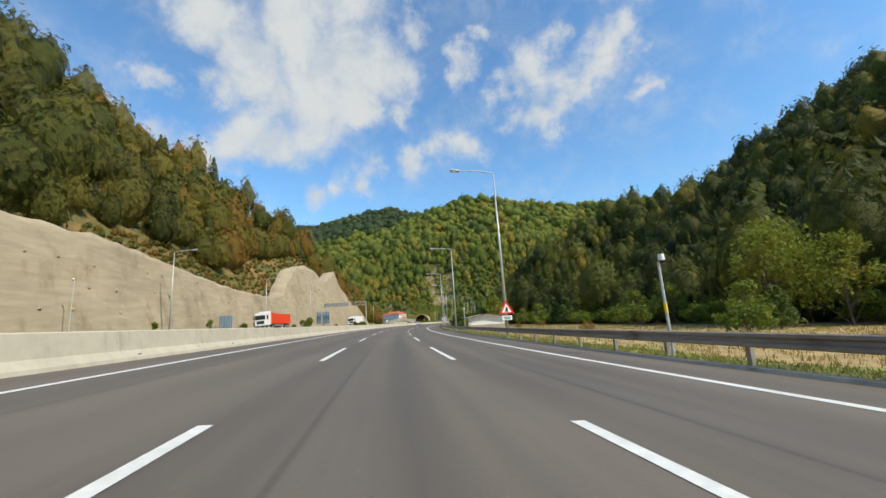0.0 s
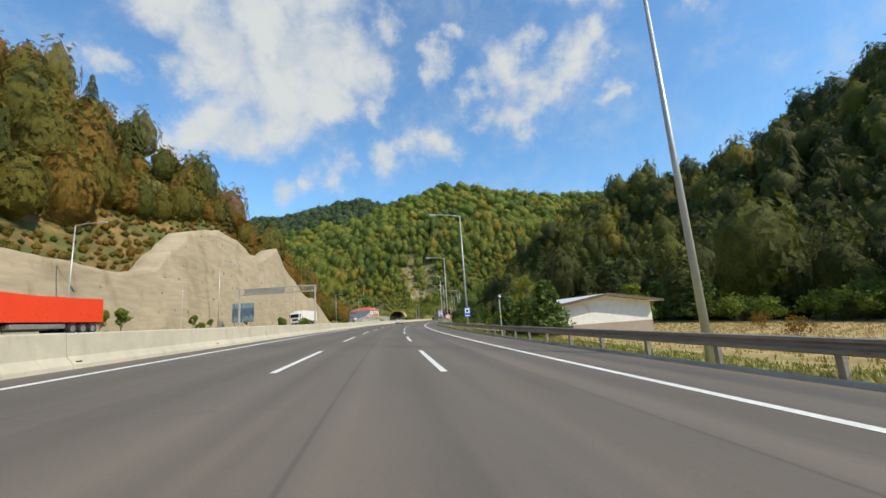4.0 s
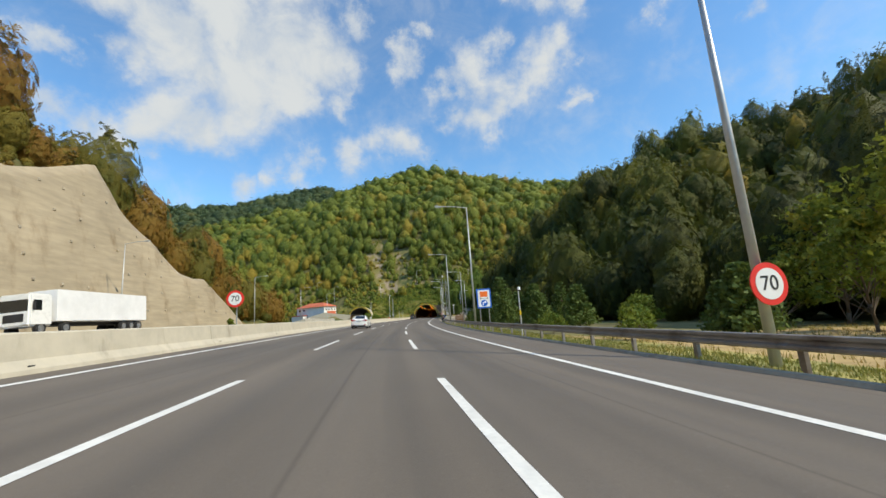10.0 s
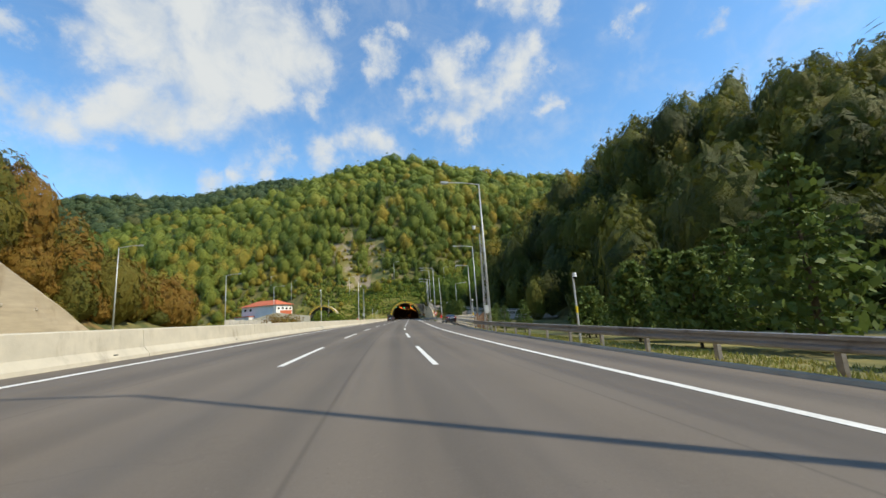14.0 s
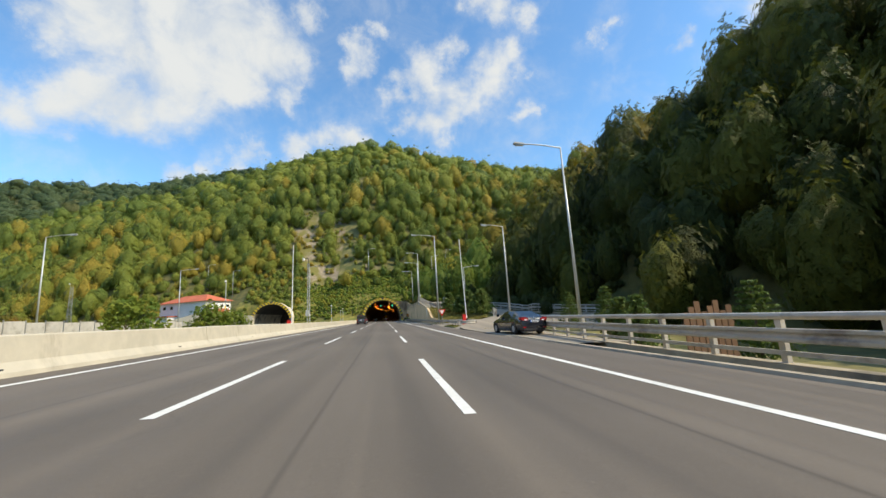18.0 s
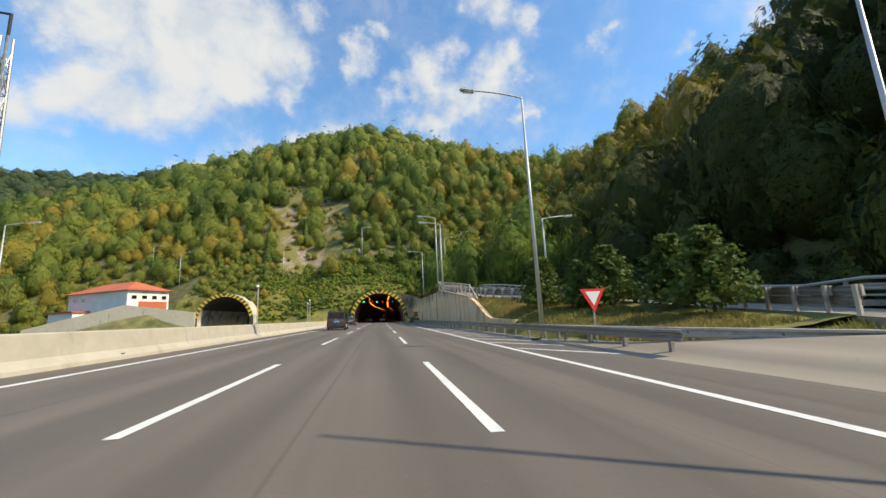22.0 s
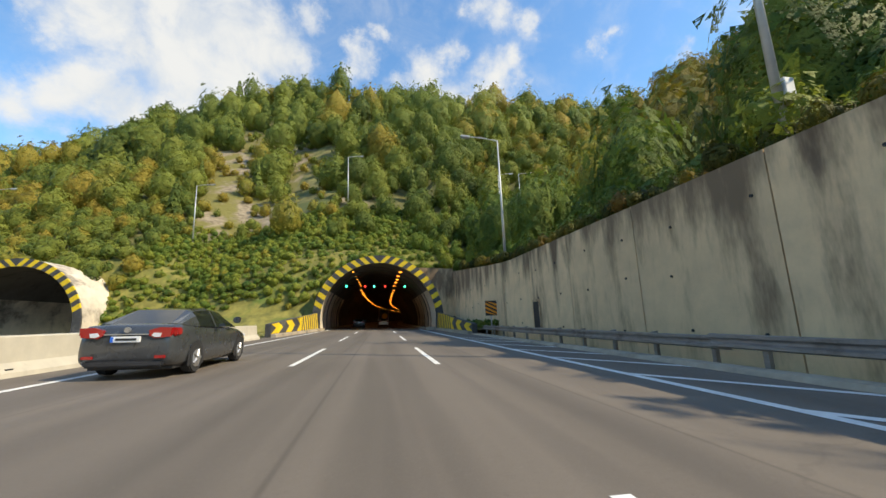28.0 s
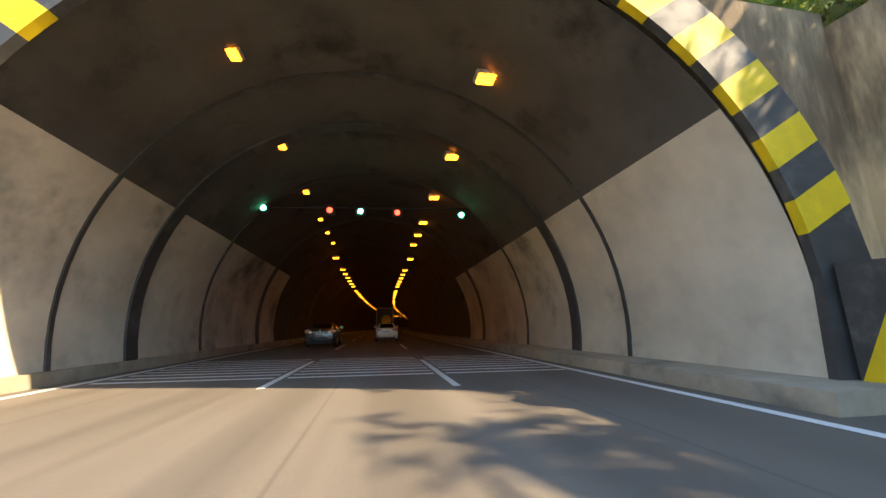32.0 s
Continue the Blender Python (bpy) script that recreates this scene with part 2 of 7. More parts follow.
def asphalt(name, base, lane_u):
    """Asphalt with grain, patches along the lanes and wheel tracks; the uv map holds metres across and along."""
    m = bpy.data.materials.new(name)
    m.use_nodes = True
    nt = m.node_tree
    b = nt.nodes["Principled BSDF"]
    uv = nt.nodes.new("ShaderNodeUVMap")
    uv.uv_map = "metres"
    sep = nt.nodes.new("ShaderNodeSeparateXYZ")
    nt.links.new(uv.outputs[0], sep.inputs[0])
    pos = nt.nodes.new("ShaderNodeNewGeometry").outputs["Position"]
    stretch = nt.nodes.new("ShaderNodeVectorMath")
    stretch.operation = "MULTIPLY"
    stretch.inputs[1].default_value = (1.3, 0.035, 1)
    nt.links.new(uv.outputs[0], stretch.inputs[0])
    streak = noise_node(nt, stretch.outputs[0], 1.0, 4.0)
    grain = noise_node(nt, pos, 60.0, 4.0, 0.7)
    cloudy = noise_node(nt, pos, 0.12, 4.0)
    # two wheel tracks to a lane
    wave = math_node(nt, "COSINE", math_node(nt, "MULTIPLY", math_node(nt, "SUBTRACT", sep.outputs[0], lane_u), 2 * math.pi / 1.84))
    tone = math_node(nt, "ADD", math_node(nt, "MULTIPLY", streak, 0.5), math_node(nt, "MULTIPLY", wave, 0.05))
    tone = math_node(nt, "ADD", tone, math_node(nt, "MULTIPLY", cloudy, 0.35))
    tone = math_node(nt, "ADD", tone, math_node(nt, "MULTIPLY", grain, 0.25))
    col = mix_node(nt, ramp_node(nt, tone, 0.3, 0.85), tuple(c * 0.7 for c in base), tuple(c * 1.32 for c in base))
    # stone chips, thin cracks and long paving joints
    chips = noise_node(nt, pos, 22.0, 5.0, 0.8)
    col = mix_node(nt, ramp_node(nt, chips, 0.58, 0.72, 0.0, 0.4), col, tuple(min(1.0, c * 2.0) for c in base))
    col = mix_node(nt, ramp_node(nt, chips, 0.42, 0.3, 0.0, 0.45), col, tuple(c * 0.5 for c in base))
    net = nt.nodes.new("ShaderNodeTexVoronoi")
    net.feature = "DISTANCE_TO_EDGE"
    net.inputs["Scale"].default_value = 0.16
    bentv = nt.nodes.new("ShaderNodeVectorMath")
    bentv.operation = "MULTIPLY_ADD"
    wob = node(nt, "ShaderNodeTexNoise", Scale=0.8, Detail=6.0)
    nt.links.new(pos, wob.inputs["Vector"])
    nt.links.new(wob.outputs["Color"], bentv.inputs[0])
    bentv.inputs[1].default_value = (2.2, 2.2, 0.0)
    nt.links.new(pos, bentv.inputs[2])
    nt.links.new(bentv.outputs[0], net.inputs["Vector"])
    crack = ramp_node(nt, net.outputs["Distance"], 0.0, 0.006, 1.0, 0.0)
    some = ramp_node(nt, noise_node(nt, pos, 0.05, 3.0), 0.5, 0.6)
    col = mix_node(nt, math_node(nt, "MULTIPLY", math_node(nt, "MULTIPLY", crack, some), 0.22), col, tuple(c * 0.35 for c in base))
    joint = math_node(nt, "ABSOLUTE", math_node(nt, "SUBTRACT", math_node(nt, "FRACT", math_node(nt, "MULTIPLY", math_node(nt, "ADD", sep.outputs[0], 2.62), 1 / 3.68)), 0.5))
    joint = ramp_node(nt, math_node(nt, "ADD", joint, math_node(nt, "MULTIPLY", math_node(nt, "SUBTRACT", streak, 0.5), 0.02)), 0.0, 0.012, 0.45, 0.0)
    col = mix_node(nt, joint, col, tuple(c * 0.45 for c in base))
    nt.links.new(col, b.inputs["Base Color"])
    nt.links.new(ramp_node(nt, streak, 0.3, 0.7, 0.62, 0.85), b.inputs["Roughness"])
    bn = node(nt, "ShaderNodeBump", Strength=0.35, Distance=0.006)
    nt.links.new(noise_node(nt, pos, 120.0, 3.0), bn.inputs["Height"])
    nt.links.new(bn.outputs[0], b.inputs["Normal"])
    return m


def foliage(name, dark, mid, light, autumn, autumn_from=0.8, ragged=3.2):
    """Leaves: the colour goes with the plant's own tint and with each tuft."""
    m = bpy.data.materials.new(name)
    m.use_nodes = True
    nt = m.node_tree
    b = nt.nodes["Principled BSDF"]
    b.inputs["Roughness"].default_value, b.inputs["Specular IOR Level"].default_value = 0.65, 0.25
    tint = nt.nodes.new("ShaderNodeAttribute")
    tint.attribute_name = "tint"
    geo = nt.nodes.new("ShaderNodeNewGeometry")
    tuft = geo.outputs["Random Per Island"]
    spots = noise_node(nt, geo.outputs["Position"], 1.6, 4.0, 0.7)
    t = tint.outputs["Fac"]
    col = mix_node(nt, ramp_node(nt, t, 0.0, 0.45), dark, mid)
    col = mix_node(nt, ramp_node(nt, t, 0.4, 0.75), col, light)
    col = mix_node(nt, ramp_node(nt, t, autumn_from, autumn_from + 0.14), col, autumn)
    col = mix_node(nt, math_node(nt, "MULTIPLY", ramp_node(nt, spots, 0.4, 0.7), 0.35), col, dark)
    col = mix_node(nt, math_node(nt, "MULTIPLY", tuft, 0.5), col, light)
    nt.links.new(col, b.inputs["Base Color"])
    tr = nt.nodes.new("ShaderNodeBsdfTranslucent")
    nt.links.new(col, tr.inputs["Color"])
    ms = nt.nodes.new("ShaderNodeMixShader")
    ms.inputs[0].default_value = 0.32
    nt.links.new(b.outputs[0], ms.inputs[1])
    nt.links.new(tr.outputs[0], ms.inputs[2])
    out = ms.outputs[0]
    if ragged:
        # tufts are torn into sprays of leaves
        torn = noise_node(nt, geo.outputs["Position"], ragged, 3.0, 0.75)
        bn = node(nt, "ShaderNodeBump", Strength=0.55, Distance=0.3)
        nt.links.new(torn, bn.inputs["Height"])
        nt.links.new(bn.outputs[0], b.inputs["Normal"])
        gap = nt.nodes.new("ShaderNodeBsdfTransparent")
        cut = nt.nodes.new("ShaderNodeMixShader")
        nt.links.new(ramp_node(nt, torn, 0.45, 0.47), cut.inputs[0])
        nt.links.new(gap.outputs[0], cut.inputs[1])
        nt.links.new(out, cut.inputs[2])
        out = cut.outputs[0]
    nt.links.new(out, nt.nodes["Material Output"].inputs["Surface"])
    return m


M_ROAD = asphalt("asphalt", (0.136, 0.113, 0.089), -0.55)
M_ROAD_OLD = asphalt("asphalt_old", (0.29, 0.245, 0.185), -28)
M_PAINT = material("road_paint", (0.72, 0.71, 0.67), 0.6, vary=0.12, scale=9, stain=(0.35, 0.33, 0.3), stain_scale=2.5, stain_range=(0.62, 0.8))
M_PAINT_WORN = material("road_paint_worn", (0.5, 0.48, 0.44), 0.7, vary=0.2, scale=6, stain=(0.22, 0.2, 0.18), stain_scale=2.0, stain_range=(0.5, 0.7))
M_BARRIER = material("barrier_concrete", (0.5, 0.455, 0.36), 0.85, vary=0.12, scale=2.0, bump=0.3, stain=(0.3, 0.26, 0.2), stain_scale=0.9, stain_range=(0.55, 0.8), stain_stretch=(1, 1, 0.35), per_piece=0.18)
M_WALL = material("wall_concrete", (0.78, 0.57, 0.33), 0.88, vary=0.14, scale=1.2, bump=0.3, bump_scale=14, stain=(0.15, 0.1, 0.06), stain_scale=0.8, stain_range=(0.5, 0.78), stain_stretch=(0.9, 1.1, 0.26), per_piece=0.25, drips=(2.6, 5.2, 0.2))
M_SHOT = material("sprayed_concrete", (0.36, 0.295, 0.2), 0.92, vary=0.2, scale=0.6, bump=0.7, bump_scale=2.2, stretch=(0.4, 0.4, 2.6), stain=(0.23, 0.17, 0.1), stain_scale=0.3, stain_range=(0.5, 0.78), stain_stretch=(1, 1, 0.5))
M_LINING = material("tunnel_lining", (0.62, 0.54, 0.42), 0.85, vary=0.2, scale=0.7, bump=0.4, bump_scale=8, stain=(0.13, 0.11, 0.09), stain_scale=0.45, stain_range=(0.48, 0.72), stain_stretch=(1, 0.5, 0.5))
# soot-dark crown; also puts the deep tunnel's gloom into its walls
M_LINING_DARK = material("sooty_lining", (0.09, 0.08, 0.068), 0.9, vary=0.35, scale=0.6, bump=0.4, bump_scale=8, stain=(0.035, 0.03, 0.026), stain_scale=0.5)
M_GALV = material("galvanised_steel", (0.42, 0.42, 0.41), 0.5, 0.75, vary=0.2, scale=5, stain=(0.2, 0.17, 0.14), stain_scale=1.5, stain_range=(0.6, 0.8))
M_RAIL = material("weathered_rail", (0.3, 0.275, 0.25), 0.55, 0.55, vary=0.22, scale=3, stretch=(1, 1, 6), stain=(0.16, 0.13, 0.11), stain_scale=0.8)
M_RAIL_GREY = material("painted_rail", (0.5, 0.46, 0.4), 0.6, 0.25, vary=0.15, scale=3, stain=(0.25, 0.22, 0.2), stain_scale=0.9)
M_POLE = material("lamp_steel", (0.55, 0.55, 0.54), 0.45, 0.45, vary=0.1, scale=4)
M_LAMPHEAD = material("lamp_head", (0.5, 0.5, 0.48), 0.5, 0.2, vary=0.1)
M_YELLOW = material("yellow_paint", (0.78, 0.54, 0.015), 0.6, vary=0.14, scale=3, stain=(0.4, 0.3, 0.06), stain_scale=1.4, stain_range=(0.6, 0.8))
M_BLACK = material("black_paint", (0.06, 0.058, 0.055), 0.6, vary=0.3, scale=3, stain=(0.13, 0.125, 0.115), stain_scale=1.1)
M_GROUND = material("rough_grass", (0.13, 0.125, 0.035), 0.95, vary=0.5, scale=0.35, second=(0.2, 0.17, 0.06), bump=0.8, bump_scale=3.5, stain=(0.075, 0.09, 0.022), stain_scale=0.09, stain_range=(0.45, 0.62))
def hillside(name):
    """Forest floor with a bare rocky scar that runs down the mountain."""
    m = bpy.data.materials.new(name)
    m.use_nodes = True
    nt = m.node_tree
    b = nt.nodes["Principled BSDF"]
    b.inputs["Roughness"].default_value = 0.95
    pos = nt.nodes.new("ShaderNodeNewGeometry").outputs["Position"]
    sep = nt.nodes.new("ShaderNodeSeparateXYZ")
    nt.links.new(pos, sep.inputs[0])
    axis = math_node(nt, "ADD", sep.outputs[0], math_node(nt, "MULTIPLY", sep.outputs[1], 0.26))
    off = math_node(nt, "ABSOLUTE", math_node(nt, "ADD", axis, 10.0))
    edge = noise_node(nt, pos, 0.07, 5.0, 0.65)
    wide = math_node(nt, "ADD", off, math_node(nt, "MULTIPLY", math_node(nt, "SUBTRACT", edge, 0.5), 16.0))
    scar = math_node(nt, "SUBTRACT", 1.0, ramp_node(nt, wide, 15.0, 22.0))
    scar = math_node(nt, "MULTIPLY", scar, ramp_node(nt, sep.outputs[1], 24.0, 34.0))
    scar = math_node(nt, "MULTIPLY", scar, math_node(nt, "SUBTRACT", 1.0, ramp_node(nt, sep.outputs[1], 78.0, 100.0)))
    soil = mix_node(nt, ramp_node(nt, noise_node(nt, pos, 0.5, 6.0), 0.3, 0.7), (0.07, 0.075, 0.02), (0.15, 0.13, 0.035))
    rock = mix_node(nt, ramp_node(nt, noise_node(nt, pos, 0.8, 7.0, 0.7), 0.3, 0.7), (0.17, 0.13, 0.08), (0.36, 0.29, 0.19))
    weeds = ramp_node(nt, noise_node(nt, pos, 0.16, 6.0), 0.42, 0.55)
    rock = mix_node(nt, weeds, rock, (0.17, 0.15, 0.035))
    nt.links.new(mix_node(nt, scar, soil, rock), b.inputs["Base Color"])
    bn = node(nt, "ShaderNodeBump", Strength=0.9, Distance=0.3)
    nt.links.new(noise_node(nt, pos, 0.9, 6.0), bn.inputs["Height"])
    nt.links.new(bn.outputs[0], b.inputs["Normal"])
    return m


M_OCHRE = material("ochre_slope", (0.15, 0.1, 0.032), 0.95, vary=0.4, scale=0.7, second=(0.2, 0.13, 0.042), bump=0.9, bump_scale=3, stain=(0.085, 0.095, 0.022), stain_scale=0.16, stain_range=(0.42, 0.6))
M_DRY = material("dry_grass", (0.36, 0.245, 0.095), 0.95, vary=0.25, scale=0.8, second=(0.42, 0.3, 0.13), bump=0.8, bump_scale=6, stain=(0.2, 0.2, 0.06), stain_scale=0.13)
M_FLOOR = hillside("forest_floor")
M_VERGE = material("verge_grass", (0.2, 0.21, 0.045), 0.95, vary=0.4, scale=1.4, second=(0.34, 0.29, 0.09), bump=0.8, bump_scale=8, stain=(0.1, 0.14, 0.03), stain_scale=0.3)
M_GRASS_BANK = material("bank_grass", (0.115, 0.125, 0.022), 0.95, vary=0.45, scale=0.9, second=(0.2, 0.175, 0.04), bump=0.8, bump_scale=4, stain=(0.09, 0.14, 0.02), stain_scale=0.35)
M_BARK = material("bark", (0.13, 0.1, 0.07), 0.95, vary=0.35, scale=4, stretch=(3, 3, 0.6), bump=0.7)
M_LEAF = foliage("forest_leaves", (0.045, 0.078, 0.018), (0.11, 0.158, 0.028), (0.24, 0.265, 0.042), (0.38, 0.27, 0.038))
M_LEAF_NEAR = foliage("tree_leaves", (0.05, 0.1, 0.016), (0.1, 0.17, 0.024), (0.25, 0.28, 0.035), (0.36, 0.29, 0.035), 0.85, 5.0)
M_LEAF_BROWN = foliage("autumn_leaves", (0.034, 0.05, 0.012), (0.08, 0.095, 0.016), (0.2, 0.16, 0.024), (0.26, 0.135, 0.023), 0.72, 5.0)
# the right hillside's shade is put into these darker leaf colours
M_LEAF_SHADE = foliage("dark_forest_leaves", (0.02, 0.031, 0.009), (0.045, 0.062, 0.013), (0.14, 0.145, 0.019), (0.27, 0.2, 0.022), 0.84, 6.0)
# blue-green cast puts the haze over the far ridge into the leaf colour
M_LEAF_HAZE = foliage("distant_leaves", (0.045, 0.075, 0.035), (0.07, 0.105, 0.045), (0.1, 0.13, 0.05), (0.16, 0.15, 0.05), 0.9, 1.2)
M_PINE = foliage("pine_needles", (0.035, 0.07, 0.02), (0.07, 0.12, 0.03), (0.125, 0.175, 0.04), (0.16, 0.16, 0.03), 0.92, 0)
M_WHITE_WALL = material("white_render", (0.74, 0.73, 0.7), 0.8, vary=0.08, stain=(0.5, 0.47, 0.42), stain_scale=0.5, stain_range=(0.6, 0.8))
M_TAN_WALL = material("tan_render", (0.36, 0.29, 0.23), 0.85, vary=0.12)
M_ROOF_RED = material("red_roof", (0.5, 0.13, 0.06), 0.8, vary=0.2, scale=2)
M_ROOF_WHITE = material("white_sheet_roof", (0.72, 0.73, 0.74), 0.5, 0.1, vary=0.08)
M_RED = material("red_paint", (0.7, 0.03, 0.02), 0.5, vary=0.12)
M_ORANGE = material("orange_sign", (0.85, 0.16, 0.01), 0.5, vary=0.06)
M_BLUE = material("blue_sign", (0.015, 0.13, 0.6), 0.45, vary=0.08)
M_SIGN_WHITE = material("white_sign", (0.8, 0.8, 0.79), 0.45, vary=0.05)
M_DARK = material("dark_plastic", (0.025, 0.025, 0.027), 0.6, vary=0.25, scale=8)
M_TYRE = material("tyre_rubber", (0.02, 0.02, 0.02), 0.85, vary=0.2, scale=10)
M_RIM = material("alloy_rim", (0.5, 0.5, 0.5), 0.35, 0.8, vary=0.1)
M_GLASS_DARK = material("tinted_glass", (0.012, 0.014, 0.016), 0.06, vary=0.1, spec=0.8)
M_CAR_WHITE = material("white_car_paint", (0.78, 0.78, 0.76), 0.3, vary=0.03, coat=0.6)
M_CAR_GREY = material("grey_car_paint", (0.07, 0.075, 0.08), 0.3, 0.4, vary=0.06, coat=0.6)
M_CAR_VAN = material("van_paint", (0.055, 0.06, 0.065), 0.32, 0.4, vary=0.06, coat=0.6)
M_CAR_BLACK = material("black_car_paint", (0.012, 0.014, 0.022), 0.22, vary=0.1, coat=0.8)
M_TAIL = material("tail_lamp", (0.33, 0.01, 0.01), 0.25, vary=0.08, coat=0.5)
M_CLEAR = material("clear_lamp", (0.7, 0.7, 0.72), 0.15, vary=0.05)
M_TANK = material("red_tank", (0.75, 0.06, 0.02), 0.35, vary=0.06, coat=0.4)
M_TARP = material("white_tarpaulin", (0.72, 0.72, 0.72), 0.6, vary=0.08, scale=1.0)
M_SODIUM = glow("sodium_lamp", (1.0, 0.3, 0.02), 4.0)
M_GREEN = glow("green_signal", (0.05, 1.0, 0.55), 6.0)
M_REDSIG = glow("red_signal", (1.0, 0.05, 0.03), 3.0)
M_KERB = material("kerb_concrete", (0.38, 0.32, 0.235), 0.9, vary=0.2, scale=2, stain=(0.17, 0.15, 0.12), stain_scale=0.7)


# ---- the line of the road: metres along it, heading and bank in degrees ----
BENDS = [(-361.2, 17.19, -3.07), (-338.7, 15.47, -3.11), (-316.1, 13.81, -3.19), (-293.5, 12.28, -3.34), (-270.9, 10.77, -3.36), (-248.4, 9.25, -3.30), (-225.8, 7.72, -3.37), (-203.2, 5.83, -3.36), (-180.6, 3.51, -3.18), (-158.0, 1.55, -3.04), (-135.5, 0.41, -2.78), (-112.9, 0.29, -2.37), (-90.3, 0.71, -1.98), (-67.7, 0.66, -1.77), (-45.2, 0.38, -1.66), (-22.6, 0.14, -1.66), (0.0, 0.00, -1.74)]
LINE_S = np.arange(-620.0, 420.0, 1.0)
_head = np.interp(LINE_S, [b[0] for b in BENDS], [b[1] for b in BENDS])
_head = np.where(LINE_S < -361, 17.19 - (LINE_S + 361) * 0.05, _head)
_head = np.where(LINE_S > 45, -(LINE_S - 45) * 0.055, _head)
_head = np.radians(_head)
LINE_BANK = np.tan(np.radians(np.interp(LINE_S, [b[0] for b in BENDS], [b[2] for b in BENDS])))
_zero = int(620)
_dx, _dy = -np.sin((_head[1:] + _head[:-1]) / 2), np.cos((_head[1:] + _head[:-1]) / 2)
LINE_X, LINE_Y = np.r_[0, np.cumsum(_dx)], np.r_[0, np.cumsum(_dy)]
LINE_X, LINE_Y = LINE_X - LINE_X[_zero], LINE_Y - LINE_Y[_zero]


def at(s, u, h=0.0):
    """The place s metres along the road, u metres to its right and h above its banked surface."""
    a = np.interp(s, LINE_S, _head)
    return Vector((float(np.interp(s, LINE_S, LINE_X) + u * np.cos(a)), float(np.interp(s, LINE_S, LINE_Y) + u * np.sin(a)),
                   float(h + min(max(u, -52), 40) * np.interp(s, LINE_S, LINE_BANK))))


def turn_at(s):
    return math.degrees(float(np.interp(s, LINE_S, _head)))


def stand(s, u, h=0.0, turn=0.0):
    """A pose at a place of the road, facing along it."""
    p = at(s, u, h)
    return pose(p.x, p.y, p.z, 0, 0, turn_at(s) + turn)


# ---- mesh helpers ----
def mesh_of(name, verts, faces, mats, smooth=False, index=None):
    me = bpy.data.meshes.new(name)
    me.from_pydata([tuple(v) for v in verts], [], faces)
    for m in (mats if isinstance(mats, (list, tuple)) else [mats]):
        me.materials.append(m)
    if index is not None:
        me.polygons.foreach_set("material_index", index)
    if smooth:
        me.polygons.foreach_set("use_smooth", [True] * len(me.polygons))
    me.update()
    return me


def part(name, bm, mat, parent, label="", smooth=False):
    """Links a bmesh, or a mesh, as one part under a thing."""
    if isinstance(bm, bpy.types.Mesh):
        me = bm
    else:
        me = bpy.data.meshes.new(name)
        bm.to_mesh(me)
        bm.free()
        me.materials.append(mat)
        if smooth:
            me.polygons.foreach_set("use_smooth", [True] * len(me.polygons))
    ob = new(name, me)
    ob.parent = parent
    if label:
        ob["label"] = label
    return ob


def thing(name, m, label, category, group="", kind=""):
    ob = new(name)
    ob.matrix_world = m
    ob.empty_display_size = 0.3
    return tagged(ob, label, category, group, kind)


def box(bm, x0, x1, y0, y1, z0, z1, bevel=0.0, m=None):
    got = bmesh.ops.create_cube(bm, size=1.0)["verts"]
    for v in got:
        v.co = Vector(((x0 + x1) / 2 + v.co.x * (x1 - x0), (y0 + y1) / 2 + v.co.y * (y1 - y0), (z0 + z1) / 2 + v.co.z * (z1 - z0)))
    if bevel:
        es = list({e for v in got for e in v.link_edges})
        got = bmesh.ops.bevel(bm, geom=es, offset=bevel, segments=2, affect="EDGES")["verts"]
    if m is not None:
        bmesh.ops.transform(bm, matrix=m, verts=got)
    return bm


def box_bm(*a, **k):
    return box(bmesh.new(), *a, **k)


def tube(bm, a, b, ra, rb=None, n=10, caps=True):
    a, b = Vector(a), Vector(b)
    rb = ra if rb is None else rb
    d = b - a
    q = d.to_track_quat("Z", "Y").to_matrix().to_4x4()
    got = bmesh.ops.create_cone(bm, segments=n, radius1=ra, radius2=rb, depth=d.length, cap_ends=caps)["verts"]
    bmesh.ops.transform(bm, matrix=Matrix.Translation((a + b) / 2) @ q, verts=got)
    return bm


def tube_bm(*a, **k):
    return tube(bmesh.new(), *a, **k)


def plate(bm, outline, y0, y1):
    """A flat plate with an outline in x and z, from y0 to y1."""
    lo = [bm.verts.new((x, y0, z)) for x, z in outline]
    hi = [bm.verts.new((x, y1, z)) for x, z in outline]
    bm.faces.new(lo)
    bm.faces.new(hi[::-1])
    for i in range(len(lo)):
        j = (i + 1) % len(lo)
        bm.faces.new((lo[i], hi[i], hi[j], lo[j]))
    bmesh.ops.recalc_face_normals(bm, faces=bm.faces[:])
    return bm


def disc(cx, cz, r, n=28, a0=0.0, a1=2 * math.pi):
    return [(cx + r * math.cos(a0 + (a1 - a0) * i / n), cz + r * math.sin(a0 + (a1 - a0) * i / n)) for i in range(n)]


